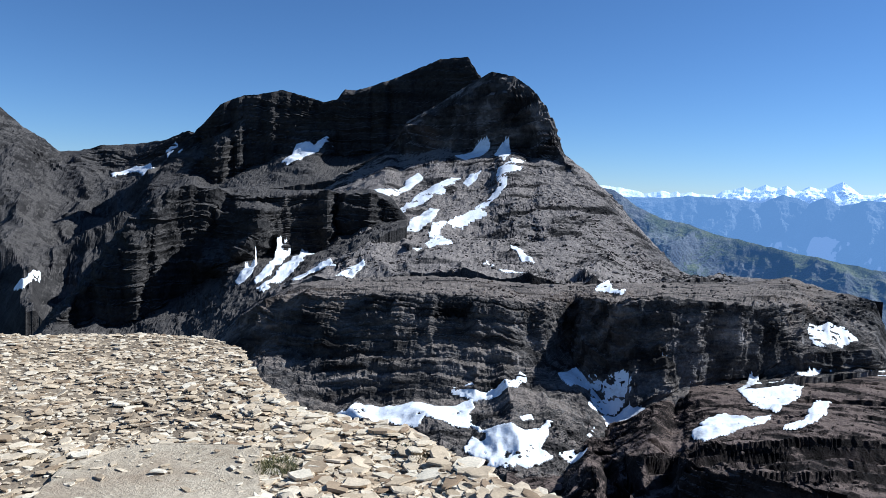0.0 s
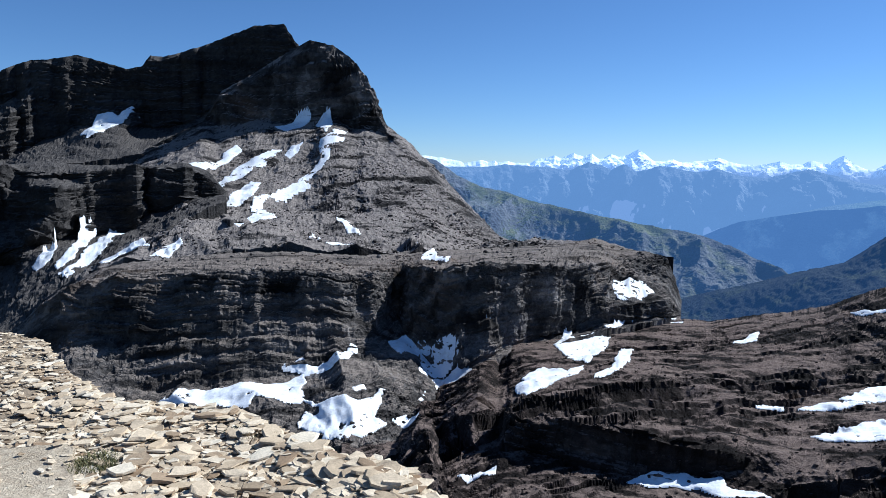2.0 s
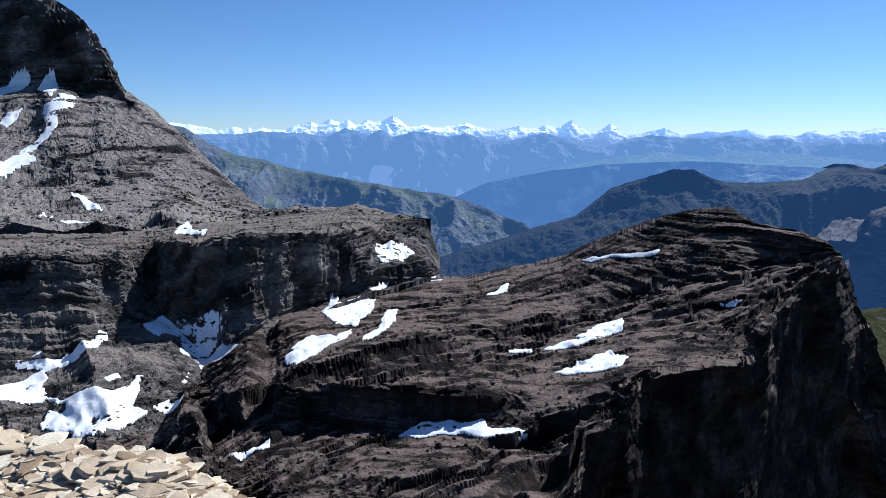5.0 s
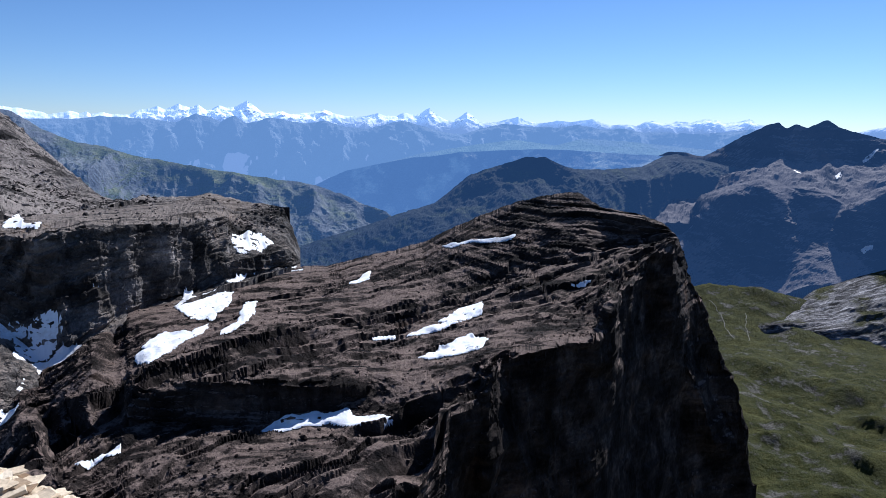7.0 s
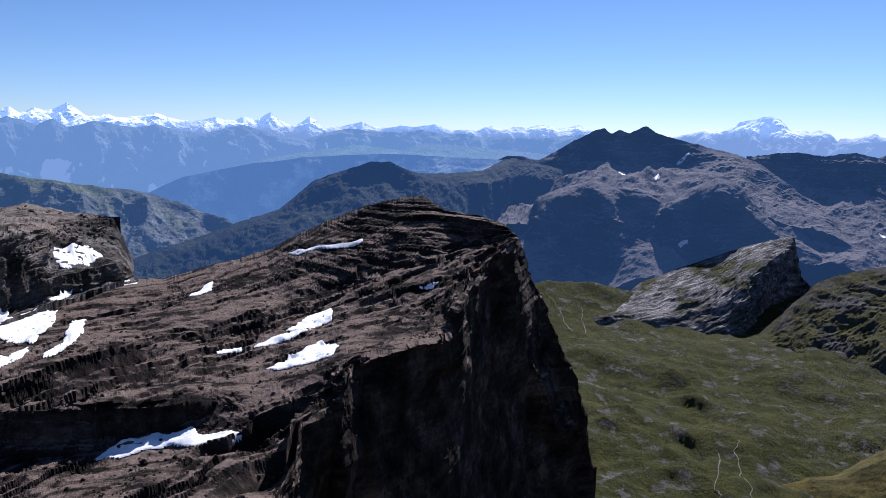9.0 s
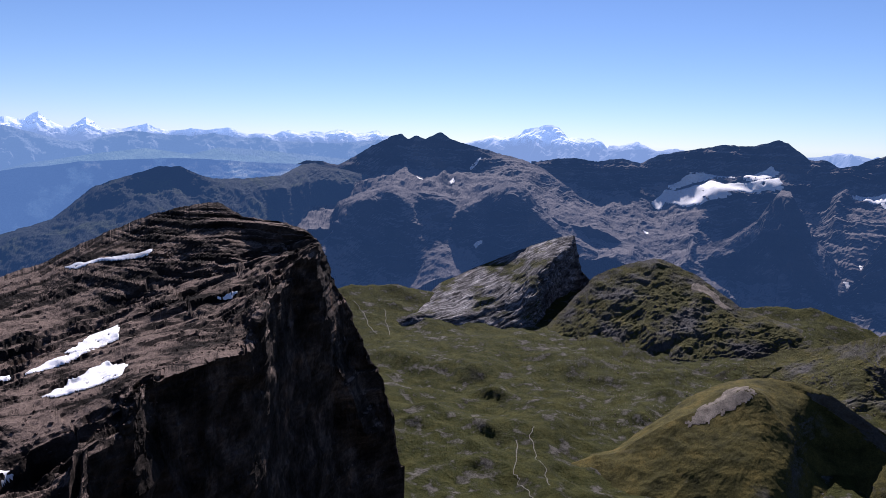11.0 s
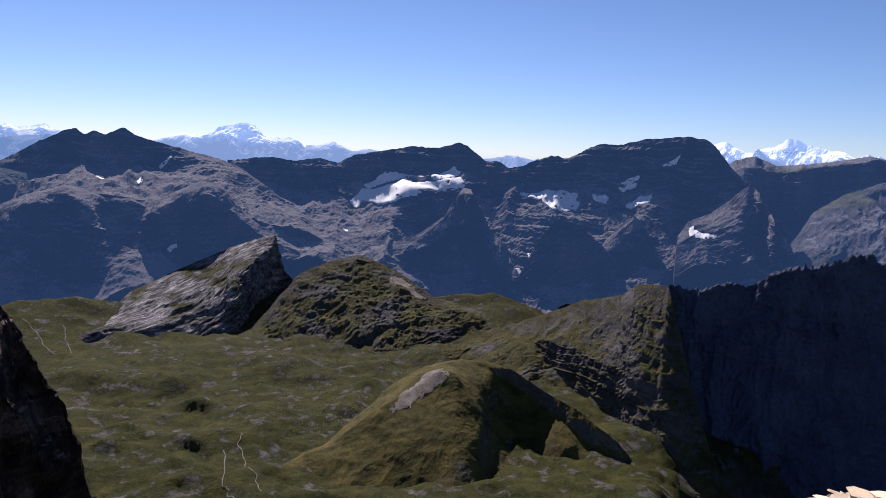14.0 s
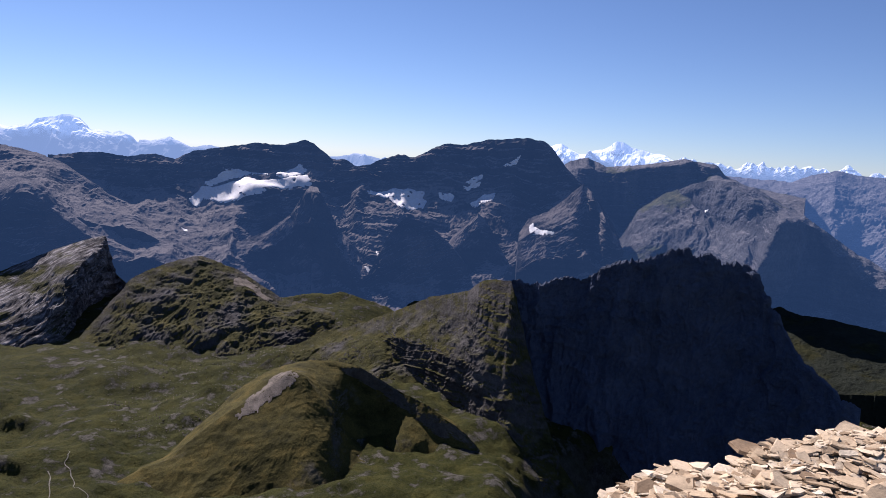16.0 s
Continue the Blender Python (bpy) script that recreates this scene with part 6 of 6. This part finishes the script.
snow_patch((terrace,), 0.7, [(9.51, -13.84), (10.91, -13.38), (13.1, -14.12), (14.45, -13.37), (15.42, -14.4), (14.96, -15.35), (12.84, -16.36), (12.09, -16.11), (12.2, -14.73), (10.44, -14.74)])
snow_patch((terrace,), 0.7, [(12.05, -18.33), (13.51, -16.51), (15.32, -15.27), (17.13, -15.97), (18.04, -16.43), (15.84, -17.54), (13.48, -18.4), (12.35, -18.6)])
snow_patch((terrace,), 0.6, [(16.79, -12.32), (18.51, -11.81), (19.87, -12.48), (21.15, -13.2), (19.87, -13.42), (18.5, -12.79)])
snow_patch((terrace, plateau), 0.5, [(9.8, -19.79), (10.78, -19.44), (12.21, -19.02), (11.75, -19.67)])
snow_patch((terrace,), 0.7, [(27.23, -8.5), (29.12, -8.14), (30.35, -9.22), (29.65, -9.73), (27.58, -9.92), (27.2, -9.17)])
snow_patch((terrace, plateau), 0.6, [(28.85, -10.51), (30.06, -10.12), (31.51, -10.83), (30.09, -11.19), (29.18, -10.81)])
snow_patch((terrace, plateau), 0.5, [(26.62, -12.08), (28.51, -11.28), (29.33, -11.48), (28.53, -12.03), (27.17, -12.2)])
snow_patch((terrace, plateau), 0.4, [(31.12, -11.11), (32.32, -10.98), (32.55, -11.28), (31.44, -11.36)])
snow_patch((plateau, terrace), 0.6, [(22.75, -13.68), (23.89, -12.61), (24.44, -13.04), (25.81, -13.11), (27.27, -12.82), (26.74, -13.85), (25.61, -14.75), (24.0, -14.56)])
snow_patch((plateau,), 0.5, [(19.78, -17.32), (20.79, -16.02), (22.17, -15.45), (24.01, -15.57), (25.48, -15.06), (24.47, -15.87), (22.64, -16.54), (20.79, -17.63), (19.87, -17.71)])
snow_patch((plateau,), 0.5, [(25.99, -15.85), (27.44, -14.85), (28.11, -13.73), (29.01, -13.35), (28.67, -14.46), (27.68, -15.37), (26.55, -15.92)])
snow_patch((plateau,), 0.5, [(36.04, -12.47), (37.19, -11.84), (37.9, -11.45), (37.8, -12.06), (36.78, -12.47)])
snow_patch((plateau,), 0.4, [(43.56, -9.54), (45.91, -9.0), (48.2, -8.78), (49.44, -8.4), (49.32, -8.77), (47.08, -9.12), (44.36, -9.61)])
snow_patch((plateau,), 0.5, [(43.41, -15.47), (44.67, -14.68), (46.22, -14.06), (46.98, -13.69), (46.89, -14.64), (45.9, -15.16), (44.31, -15.46)])
snow_patch((plateau,), 0.4, [(40.71, -16.57), (42.27, -15.88), (43.9, -15.47), (45.27, -15.4), (43.52, -16.04), (41.89, -16.5)])
snow_patch((plateau,), 0.5, [(41.91, -18.33), (43.6, -17.4), (45.98, -16.38), (46.39, -16.66), (47.68, -16.57), (46.84, -17.49), (44.47, -18.08), (42.83, -18.43)])
snow_patch((plateau,), 0.4, [(37.97, -16.77), (39.76, -16.37), (39.86, -16.61), (38.28, -16.91)])
snow_patch((plateau,), 0.4, [(28.13, -23.27), (30.16, -22.64), (33.83, -22.22), (35.86, -22.06), (36.56, -22.73), (39.22, -22.76), (40.65, -23.47), (39.27, -23.72), (37.04, -23.38), (34.31, -23.05), (31.11, -23.42), (28.79, -23.5)])
snow_patch((plateau,), 0.4, [(53.52, -12.11), (55.03, -11.72), (55.54, -11.84), (54.22, -12.25)])
snow_patch((plateau,), 0.4, [(15.13, -23.96), (17.08, -23.38), (18.57, -23.0), (18.1, -23.7), (16.14, -24.29)])
snow_patch((glacier_ridge, spur_a), 8, [(87.56, -4.24), (88.29, -3.55), (88.72, -3.01), (89.39, -3.2), (90.7, -2.71), (91.58, -2.32), (92.92, -2.49), (94.7, -2.24), (96.02, -1.96), (96.68, -2.6), (94.73, -3.08), (92.96, -3.6), (91.2, -4.11), (89.43, -4.49), (88.61, -3.98), (88.1, -4.8)])
snow_patch((glacier_ridge,), 6, [(88.41, -2.84), (91.12, -1.98), (93.79, -1.96), (95.54, -1.09), (96.32, -1.59), (94.69, -2.1), (91.14, -2.38), (88.94, -3.13)])
snow_patch((great_wall, spur_b), 5, [(102.21, -3.05), (104.47, -2.8), (105.69, -3.48), (105.51, -4.06), (103.68, -4.08), (102.77, -3.55)])
snow_patch((great_wall,), 5, [(100.83, -2.8), (102.29, -2.87), (104.46, -2.67), (105.44, -2.93), (105.38, -3.37), (102.76, -3.37), (100.97, -3.06)])
snow_patch((great_wall,), 4, [(109.07, -3.51), (110.03, -2.8), (111.13, -2.57), (110.93, -3.14), (109.87, -3.5)])
snow_patch((great_wall,), 4, [(106.55, -2.82), (107.85, -3.01), (107.61, -3.33), (106.66, -3.17)])
snow_patch((great_wall,), 5, [(108.44, -2.42), (109.09, -1.52), (109.98, -1.17), (109.84, -2.0), (108.95, -2.52)])
snow_patch((great_wall,), 5, [(111.23, -0.69), (112.07, -0.01), (112.94, 0.28), (112.54, -0.33)])
snow_patch((great_wall, spur_d), 2, [(113.3, -5.0), (114.3, -4.93), (115.3, -5.3), (116.0, -5.62), (114.9, -5.6), (114.0, -5.38)])
snow_patch((glacier_ridge,), 3, [(81.98, 2967.6), (82.5, 3037.5), (82.68, 2980.8), (82.29, 2922.2)])
snow_patch((glacier_ridge,), 3, [(83.33, 3217.5), (84.03, 3254.4), (84.17, 3235.8), (83.6, 3215.7)])
snow_patch((glacier_ridge,), 3, [(87.07, 3236.7), (87.51, 3241.2), (87.52, 3213.0)])
snow_patch((great_wall, spur_b,), 3, [(101.8, 3088.2), (102.07, 3079.7), (102.32, 2980.6), (102.01, 3054.8)])
snow_patch((great_wall, spur_a, spur_b,), 3, [(100.93, 3004.3), (101.29, 3008.0), (101.65, 2944.1), (101.38, 2971.7)])
snow_patch((forked_peak, cliff_pair,), 3, [(62.4, 2963.9), (62.88, 2978.4), (62.94, 2975.4), (62.53, 2965.2)])
snow_patch((cliff_pair,), 3, [(73.99, 2816.5), (74.73, 2840.6), (74.69, 2824.5), (74.2, 2803.4)])
snow_patch((forked_peak,), 3, [(73.53, 3668.2), (74.4, 3751.3), (74.36, 3726.9), (73.67, 3658.9)])
snow_patch((forked_peak,), 3, [(71.99, 3498.7), (72.43, 3529.7), (72.35, 3480.6), (72.09, 3455.3)])
snow_patch((forked_peak,), 3, [(69.34, 3505.2), (69.87, 3515.1), (69.78, 3461.5), (69.43, 3471.4)])
snow_patch((sunlit_massif,), 3, [(126.68, 3221.8), (127.46, 3293.5), (127.64, 3272.4), (126.89, 3198.0)])
snow_patch((cone_hill,), 1.0, [(94.84, 1535.6), (96.3, 1540.4), (96.1, 1481.5), (93.66, 1457.9), (91.69, 1424.1), (90.65, 1428.5), (92.35, 1473.2)], M_TALUS)
snow_patch((cone_hill,), 1.0, [(98.5, 1415.9), (99.54, 1445.7), (101.11, 1400.9), (100.0, 1341.1), (99.47, 1282.8), (98.57, 1291.9), (98.75, 1359.0)], M_TALUS)
snow_patch((green_saddle, (ground,),), 1.5, [(92.39, 2451.8), (94.28, 2397.1), (95.96, 2377.3), (95.63, 2313.2), (93.87, 2323.8), (92.79, 2181.9)], M_TALUS)
snow_patch((hummock,), 3, [(91.71, 2584.4), (93.98, 2458.1), (92.51, 2458.3), (91.22, 2506.1)], M_TALUS)
snow_patch((sunlit_massif,), 3, [(126.92, 3067.2), (127.34, 3150.6), (127.43, 3129.2), (127.08, 3046.1)])

# ---- shards, slab and tufts on the summit ----
def lime(name, rand):
    """Pale flaky limestone; each shard takes its own tone."""
    m, nt, bsdf = material(name)
    pos = nt.nodes.new("ShaderNodeNewGeometry")
    if rand == "piece":
        r = nt.nodes.new("ShaderNodeObjectInfo").outputs["Random"]
    else:
        r = pos.outputs["Random Per Island"]
    p = pos.outputs["Position"]
    tone = ramp(nt, r, (0.0, (0.229, 0.154, 0.088)), (0.25, (0.458, 0.352, 0.224)), (0.7, (0.598, 0.484, 0.33)), (1.0, (0.678, 0.59, 0.44)))
    blot = noise_at(nt, p, 6.0, 6, 0.65)
    grit = noise_at(nt, p, 60.0, 4, 0.7)
    col = mix(nt, 0.7, tone, ramp(nt, blot, (0.34, 0.62), (0.5, 1.0), (0.66, 1.18)), "MULTIPLY")
    col = mix(nt, 0.5, col, ramp(nt, grit, (0.3, 0.65), (0.7, 1.25)), "MULTIPLY")
    lich = noise_at(nt, p, 11.0, 5, 0.7)
    col = mix(nt, ramp(nt, lich, (0.64, 0.0), (0.7, 0.6)), col, (0.16, 0.14, 0.115))
    nt.links.new(col, bsdf.inputs["Base Color"])
    bsdf.inputs["Roughness"].default_value = 0.9
    bsdf.inputs["Specular IOR Level"].default_value = 0.25
    bp = node(nt, "ShaderNodeBump", Strength=0.5, Distance=0.01)
    nt.links.new(grit, bp.inputs["Height"])
    nt.links.new(bp.outputs[0], bsdf.inputs["Normal"])
    return m


M_SHARD = lime("limestone_shard", "piece")
M_SHARDS = lime("limestone_shards", "island")


def shard_shape(rnd):
    """Rim angles and radii of one flat shard, and its thickness, for a size of 1."""
    k = rnd.randint(5, 8)
    ang = np.sort((np.arange(k) + np.array([rnd.uniform(-0.35, 0.35) for _ in range(k)])) / k * 2 * np.pi)
    rad = np.array([rnd.uniform(0.62, 1.0) for _ in range(k)])
    wide = rnd.uniform(0.35, 0.85)
    low = np.stack([np.cos(ang) * rad, np.sin(ang) * rad * wide, np.zeros(k)], -1)
    thick = rnd.uniform(0.06, 0.15)
    high = low * np.array([rnd.uniform(0.84, 0.97), rnd.uniform(0.8, 0.97), 1]) + np.array([rnd.uniform(-0.06, 0.06), rnd.uniform(-0.06, 0.06), thick])
    high[:, 2] += np.array([rnd.uniform(-0.03, 0.03) for _ in range(k)])
    return np.concatenate([low, high]), k


def shard_faces(k):
    return [list(range(k - 1, -1, -1)), list(range(k, 2 * k))] + [[i, (i + 1) % k, k + (i + 1) % k, k + i] for i in range(k)]


rnd = random.Random(41)
shapes = [shard_shape(rnd) for _ in range(40)]
shard_mesh = []
for verts, k in shapes[:16]:
    me = bpy.data.meshes.new("shard")
    me.from_pydata([tuple(v) for v in verts], [], shard_faces(k))
    me.materials.append(M_SHARD)
    shard_mesh.append(me)


def scatter(count, b0, b1, r0, top, grain, low_tilt=0.09):
    """Places for shards: x, y, yaw, two tilts and size, denser near."""
    places = []
    while len(places) < count:
        b = rnd.uniform(b0, b1)
        rr, _ = rim_at(b)
        rr = float(rr)
        r = r0 + (rr * 0.995 - r0) * rnd.random() ** 0.85
        s = min(grain * math.exp(rnd.gauss(0.15, 0.6)), top)
        places.append((r * math.sin(radians(b)), r * math.cos(radians(b)), rnd.uniform(0, 6.28), rnd.gauss(0, low_tilt), rnd.gauss(0, low_tilt), s))
    return places


def on_slab(x, y):
    inside = False
    for (x1, y1), (x2, y2) in zip(SLAB, SLAB[1:] + SLAB[:1]):
        if (y1 > y) != (y2 > y) and x < (x2 - x1) * (y - y1) / (y2 - y1) + x1:
            inside = not inside
    return inside


SLAB = [[-2.343, 4.097], [-2.414, 4.545], [-2.166, 5.031], [-1.741, 5.088], [-1.277, 5.046], [-1.236, 4.979], [-1.049, 4.254]]
SLAB = SLAB + [(-1.0, 3.5), (-2.2, 3.4)]
spots = scatter(12500, -36, -9, 3.2, 0.1, 0.026) + scatter(6500, -12, 20, 3.2, 0.13, 0.03) + scatter(6000, 106, 143, 3.0, 0.13, 0.029, 0.16)
spots = [q for q in spots if not on_slab(q[0], q[1]) or (rnd.random() < 0.12 and q[5] < 0.07)]
hx, hy = np.array([q[0] for q in spots]), np.array([q[1] for q in spots])
hz = summit_z(hx, hy)
slab_top = float(np.mean([summit_z(np.array([x]), np.array([y]))[0] for x, y in SLAB])) + 0.035
near = [i for i, q in enumerate(spots) if (q[1] < 5.6 and -1.6 < q[0] < 1.6 and q[5] > 0.045) or (q[1] < 0 and q[5] > 0.06)]
near = set(sorted(near, key=lambda i: -spots[i][5])[:290])
verts_all, faces_all, base = [], [], 0
for i, (x, y, yaw, t1, t2, s) in enumerate(spots):
    ground_z = hz[i] if not on_slab(x, y) else max(hz[i], slab_top)
    z = ground_z - 0.03 * s + rnd.uniform(0, 0.3) * s
    turn = Euler((t1, t2, yaw)).to_matrix()
    if i in near:
        ob = new("shard", shard_mesh[i % 16])
        ob.matrix_world = Matrix.Translation((x, y, z)) @ turn.to_4x4() @ Matrix.Diagonal((s, s, s, 1))
        ob.parent = summit
        continue
    v, k = shapes[i % 40]
    verts_all.append(v @ np.array(turn).T * s + np.array([x, y, z]))
    faces_all += [[base + a for a in f] for f in shard_faces(k)[1:]]
    base += 2 * k
me = bpy.data.meshes.new("shards")
me.from_pydata(np.concatenate(verts_all).tolist(), [], faces_all)
me.materials.append(M_SHARDS)
litter = new("loose_shards", me)
tagged(litter, "litter of thin pale limestone shards on the summit", "stones", kind="stuff")


def bm_object(name, bm, mat, smooth=False):
    me = bpy.data.meshes.new(name)
    bm.to_mesh(me)
    bm.free()
    for p in me.polygons:
        p.use_smooth = smooth
    me.materials.append(mat)
    return new(name, me)


# the smooth bare slab: a thick plate standing a hand above the rubble
M_SLAB = rock("smooth_limestone", (0.308, 0.246, 0.167), (0.616, 0.519, 0.378), 0.6, 0.0, stain=(0.27, 0.2, 0.13), stain_at=(0.52, 0.66), bump=0.5)
bm = bmesh.new()
outline = []
for (x1, y1), (x2, y2) in zip(SLAB, SLAB[1:] + SLAB[:1]):
    for k in range(7):
        f = k / 7
        outline.append((x1 + (x2 - x1) * f + rnd.uniform(-0.012, 0.012), y1 + (y2 - y1) * f + rnd.uniform(-0.012, 0.012)))
level = [float(summit_z(np.array([x]), np.array([y]))[0]) for x, y in outline]
ring = [bm.verts.new((x, y, 0.35 * z + 0.65 * float(np.mean(level)) + 0.035)) for (x, y), z in zip(outline, level)]
face = bm.faces.new(ring)
got = bmesh.ops.extrude_face_region(bm, geom=[face])
for v in [g for g in got["geom"] if isinstance(g, bmesh.types.BMVert)]:
    v.co.z -= 0.35
rim_set = set(ring)
bmesh.ops.bevel(bm, geom=[e for e in bm.edges if all(v in rim_set for v in e.verts)], offset=0.012, segments=2, affect="EDGES")
bmesh.ops.recalc_face_normals(bm, faces=bm.faces)
slab = bm_object("rock_slab", bm, M_SLAB)
tagged(slab, "smooth pale limestone slab set among flaky shards", "rock slab")


# tufts of dry alpine grass
def tuft_material(name, a, b):
    m, nt, bsdf = material(name)
    r = nt.nodes.new("ShaderNodeNewGeometry").outputs["Random Per Island"]
    nt.links.new(ramp(nt, r, (0.0, a), (1.0, b)), bsdf.inputs["Base Color"])
    bsdf.inputs["Roughness"].default_value = 0.8
    return m


M_GREEN = tuft_material("green_grass", (0.04, 0.045, 0.012), (0.16, 0.135, 0.04))
M_DRY = tuft_material("dry_grass", (0.07, 0.045, 0.02), (0.22, 0.15, 0.06))


def tuft(x, y, wide, deep, tall, count, mat, label):
    verts, faces = [], []
    for k in range(count):
        a, d = rnd.uniform(0, 6.28), math.sqrt(rnd.random())
        px, py = x + math.cos(a) * d * wide, y + math.sin(a) * d * deep
        pz = float(summit_z(np.array([px]), np.array([py]))[0]) - 0.005
        lean, w, h = rnd.uniform(0, 6.28), rnd.uniform(0.002, 0.0045), tall * rnd.uniform(0.5, 1.1)
        bend = rnd.uniform(0.2, 0.8) * h
        sx, sy = math.cos(lean + 1.57) * w, math.sin(lean + 1.57) * w
        base = len(verts)
        for f, ww in ((0, 1), (0.55, 0.8), (1, 0.1)):
            cx, cy, cz = px + math.cos(lean) * bend * f * f, py + math.sin(lean) * bend * f * f, pz + h * f * (1 - 0.25 * f)
            verts += [(cx - sx * ww, cy - sy * ww, cz), (cx + sx * ww, cy + sy * ww, cz)]
        faces += [(base, base + 1, base + 3, base + 2), (base + 2, base + 3, base + 5, base + 4)]
    me = bpy.data.meshes.new("grass_tuft")
    me.from_pydata(verts, [], faces)
    me.materials.append(mat)
    tagged(new("grass_tuft", me), label, "grass tuft", group="grass tufts")


for (x, y), wide, deep, tall, count, mat, label in (
    ([-1.058, 4.696], 0.15, 0.2, 0.09, 800, M_GREEN, "green alpine grass tuft at the foot of the slab"),
    ([-0.064, 4.881], 0.11, 0.08, 0.055, 480, M_DRY, "yellow brown cushion of dry grass among shards"),
    ([-2.721, 4.797], 0.12, 0.09, 0.045, 420, M_DRY, "low dark cushion plant between shards"),
    ([-0.246, 5.131], 0.07, 0.06, 0.04, 180, M_GREEN, "small green grass tuft among shards"),
    ([-1.565, 5.623], 0.06, 0.05, 0.04, 120, M_DRY, "small dry grass tuft on flaky rock"),
):
    tuft(x, y, wide, deep, tall, count, mat, label)


# ---- rubble lying on the landforms ----
def boulder(r):
    """A rough block for a size of 1: an icosahedron knocked out of shape."""
    bm = bmesh.new()
    bmesh.ops.create_icosphere(bm, subdivisions=1, radius=1.0)
    sx, sy, sz = r.uniform(0.6, 1.2), r.uniform(0.6, 1.2), r.uniform(0.4, 0.8)
    v = np.array([(q.co.x * sx * r.uniform(0.75, 1.2), q.co.y * sy * r.uniform(0.75, 1.2), q.co.z * sz * r.uniform(0.75, 1.2)) for q in bm.verts])
    f = [[q.index for q in face.verts] for face in bm.faces]
    bm.free()
    return v, f


blocks = [boulder(rnd) for _ in range(12)]


def rubble(land, count, b0, b1, rows, low, high, mat, label):
    """Boulders strewn over part of a landform; rows is the share of it from its foot to its skyline."""
    bs, front = SURFACE[land[0].name][:2]
    verts, faces, base = [], [], 0
    c0, c1 = np.searchsorted(bs, b0), np.searchsorted(bs, b1) - 1
    clump = fbm(front[:, :, :].reshape(-1, 3) / 30 + 4, 3).reshape(front.shape[:2])
    while len(verts) < count:
        i, j = int(rnd.uniform(*rows) * (len(front) - 2)), rnd.randint(c0, c1)
        if clump[i, j] + rnd.uniform(-0.35, 0.35) < 0:
            continue
        at = front[i, j] + (front[i + 1, j] - front[i, j]) * rnd.random()
        s = min(low * math.exp(abs(rnd.gauss(0, 0.55))), high)
        v, f = blocks[len(verts) % 12]
        turn = np.array(Euler((rnd.uniform(-0.4, 0.4), rnd.uniform(-0.4, 0.4), rnd.uniform(0, 6.28))).to_matrix())
        verts.append(v @ turn.T * s + at + np.array([0, 0, 0.25 * s]))
        faces += [[base + q for q in face] for face in f]
        base += len(v)
    me = bpy.data.meshes.new("rubble")
    me.from_pydata(np.concatenate(verts).tolist(), [], faces)
    me.materials.append(mat)
    return tagged(new("rubble", me), label, "boulders", kind="stuff")


rubble(dome, 2600, -8, 22, (0.0, 0.55), 0.6, 2.4, M_PEAK, "grey boulders strewn over the scree below the peak")
rubble(terrace, 1500, -8, 31, (0.72, 1.0), 0.5, 2.0, M_WALL, "brown rubble on the flat top of the terrace")
rubble(plateau, 3200, 8, 64, (0.1, 1.0), 0.25, 1.3, M_SHALE, "dark broken shale blocks on the plateau")
rubble(terrace, 700, 0, 20, (0.0, 0.2), 0.4, 1.6, M_WALL, "fallen blocks at the foot of the ledged wall")


rubble([ground], 1300, 82, 97, (0.3, 0.66), 0.8, 3.0, M_TALUS, "pale boulders scattered over the upper meadow")
rubble(green_saddle, 600, 88, 108, (0.3, 1.0), 1.0, 3.2, M_TALUS, "pale boulders along the grassy ridge")


# ---- gravel streams in the meadow ----
def stream(course, wide, label):
    """A narrow bed of pale gravel following the meadow along a course of (x, y)."""
    pts = []
    for (x1, y1), (x2, y2) in zip(course, course[1:]):
        for k in range(14):
            pts.append((x1 + (x2 - x1) * k / 14, y1 + (y2 - y1) * k / 14))
    verts, faces = [], []
    for k, (x, y) in enumerate(pts):
        nx, ny = pts[min(k + 1, len(pts) - 1)]
        px, py = pts[max(k - 1, 0)]
        d = math.hypot(nx - px, ny - py) or 1
        wob = 2.5 * math.sin(k * 0.35) + 1.5 * math.sin(k * 0.8)
        w = wide * rnd.uniform(0.6, 1.3)
        for side in (-1, 1):
            qx, qy = x - (ny - py) / d * (wob + side * w), y + (nx - px) / d * (wob + side * w)
            hit, place, _, _ = ground.ray_cast((qx, qy, 600.0), (0, 0, -1))
            verts.append((qx, qy, (place[2] if hit else -600) + 1.2))
        if k:
            a = 2 * k
            faces.append((a - 2, a - 1, a + 1, a))
    me = bpy.data.meshes.new("stream")
    me.from_pydata(verts, [], faces)
    me.materials.append(M_WATER)
    tagged(new("stream", me), label, "stream", group="streams")


bpy.context.view_layer.update()
stream([[1354.355, 285.922], [1210.859, 253.468], [1191.862, 243.492], [1153.12, 219.481], [1110.47, 188.653], [1103.659, 164.842]], 0.9, "pale winding stream bed in the green meadow")
stream([[1407.786, 263.489], [1371.428, 258.628], [1287.833, 232.179], [1245.431, 207.14], [1175.009, 184.643]], 0.9, "pale winding stream bed in the green meadow")
stream([[2193.097, 1049.558], [2147.177, 995.093], [2065.401, 933.651], [1966.566, 859.058]], 0.9, "pale gravel rill below the cliffs")
stream([[2179.879, 925.148], [2095.805, 881.865], [1990.537, 827.296]], 0.9, "pale gravel rill below the cliffs")
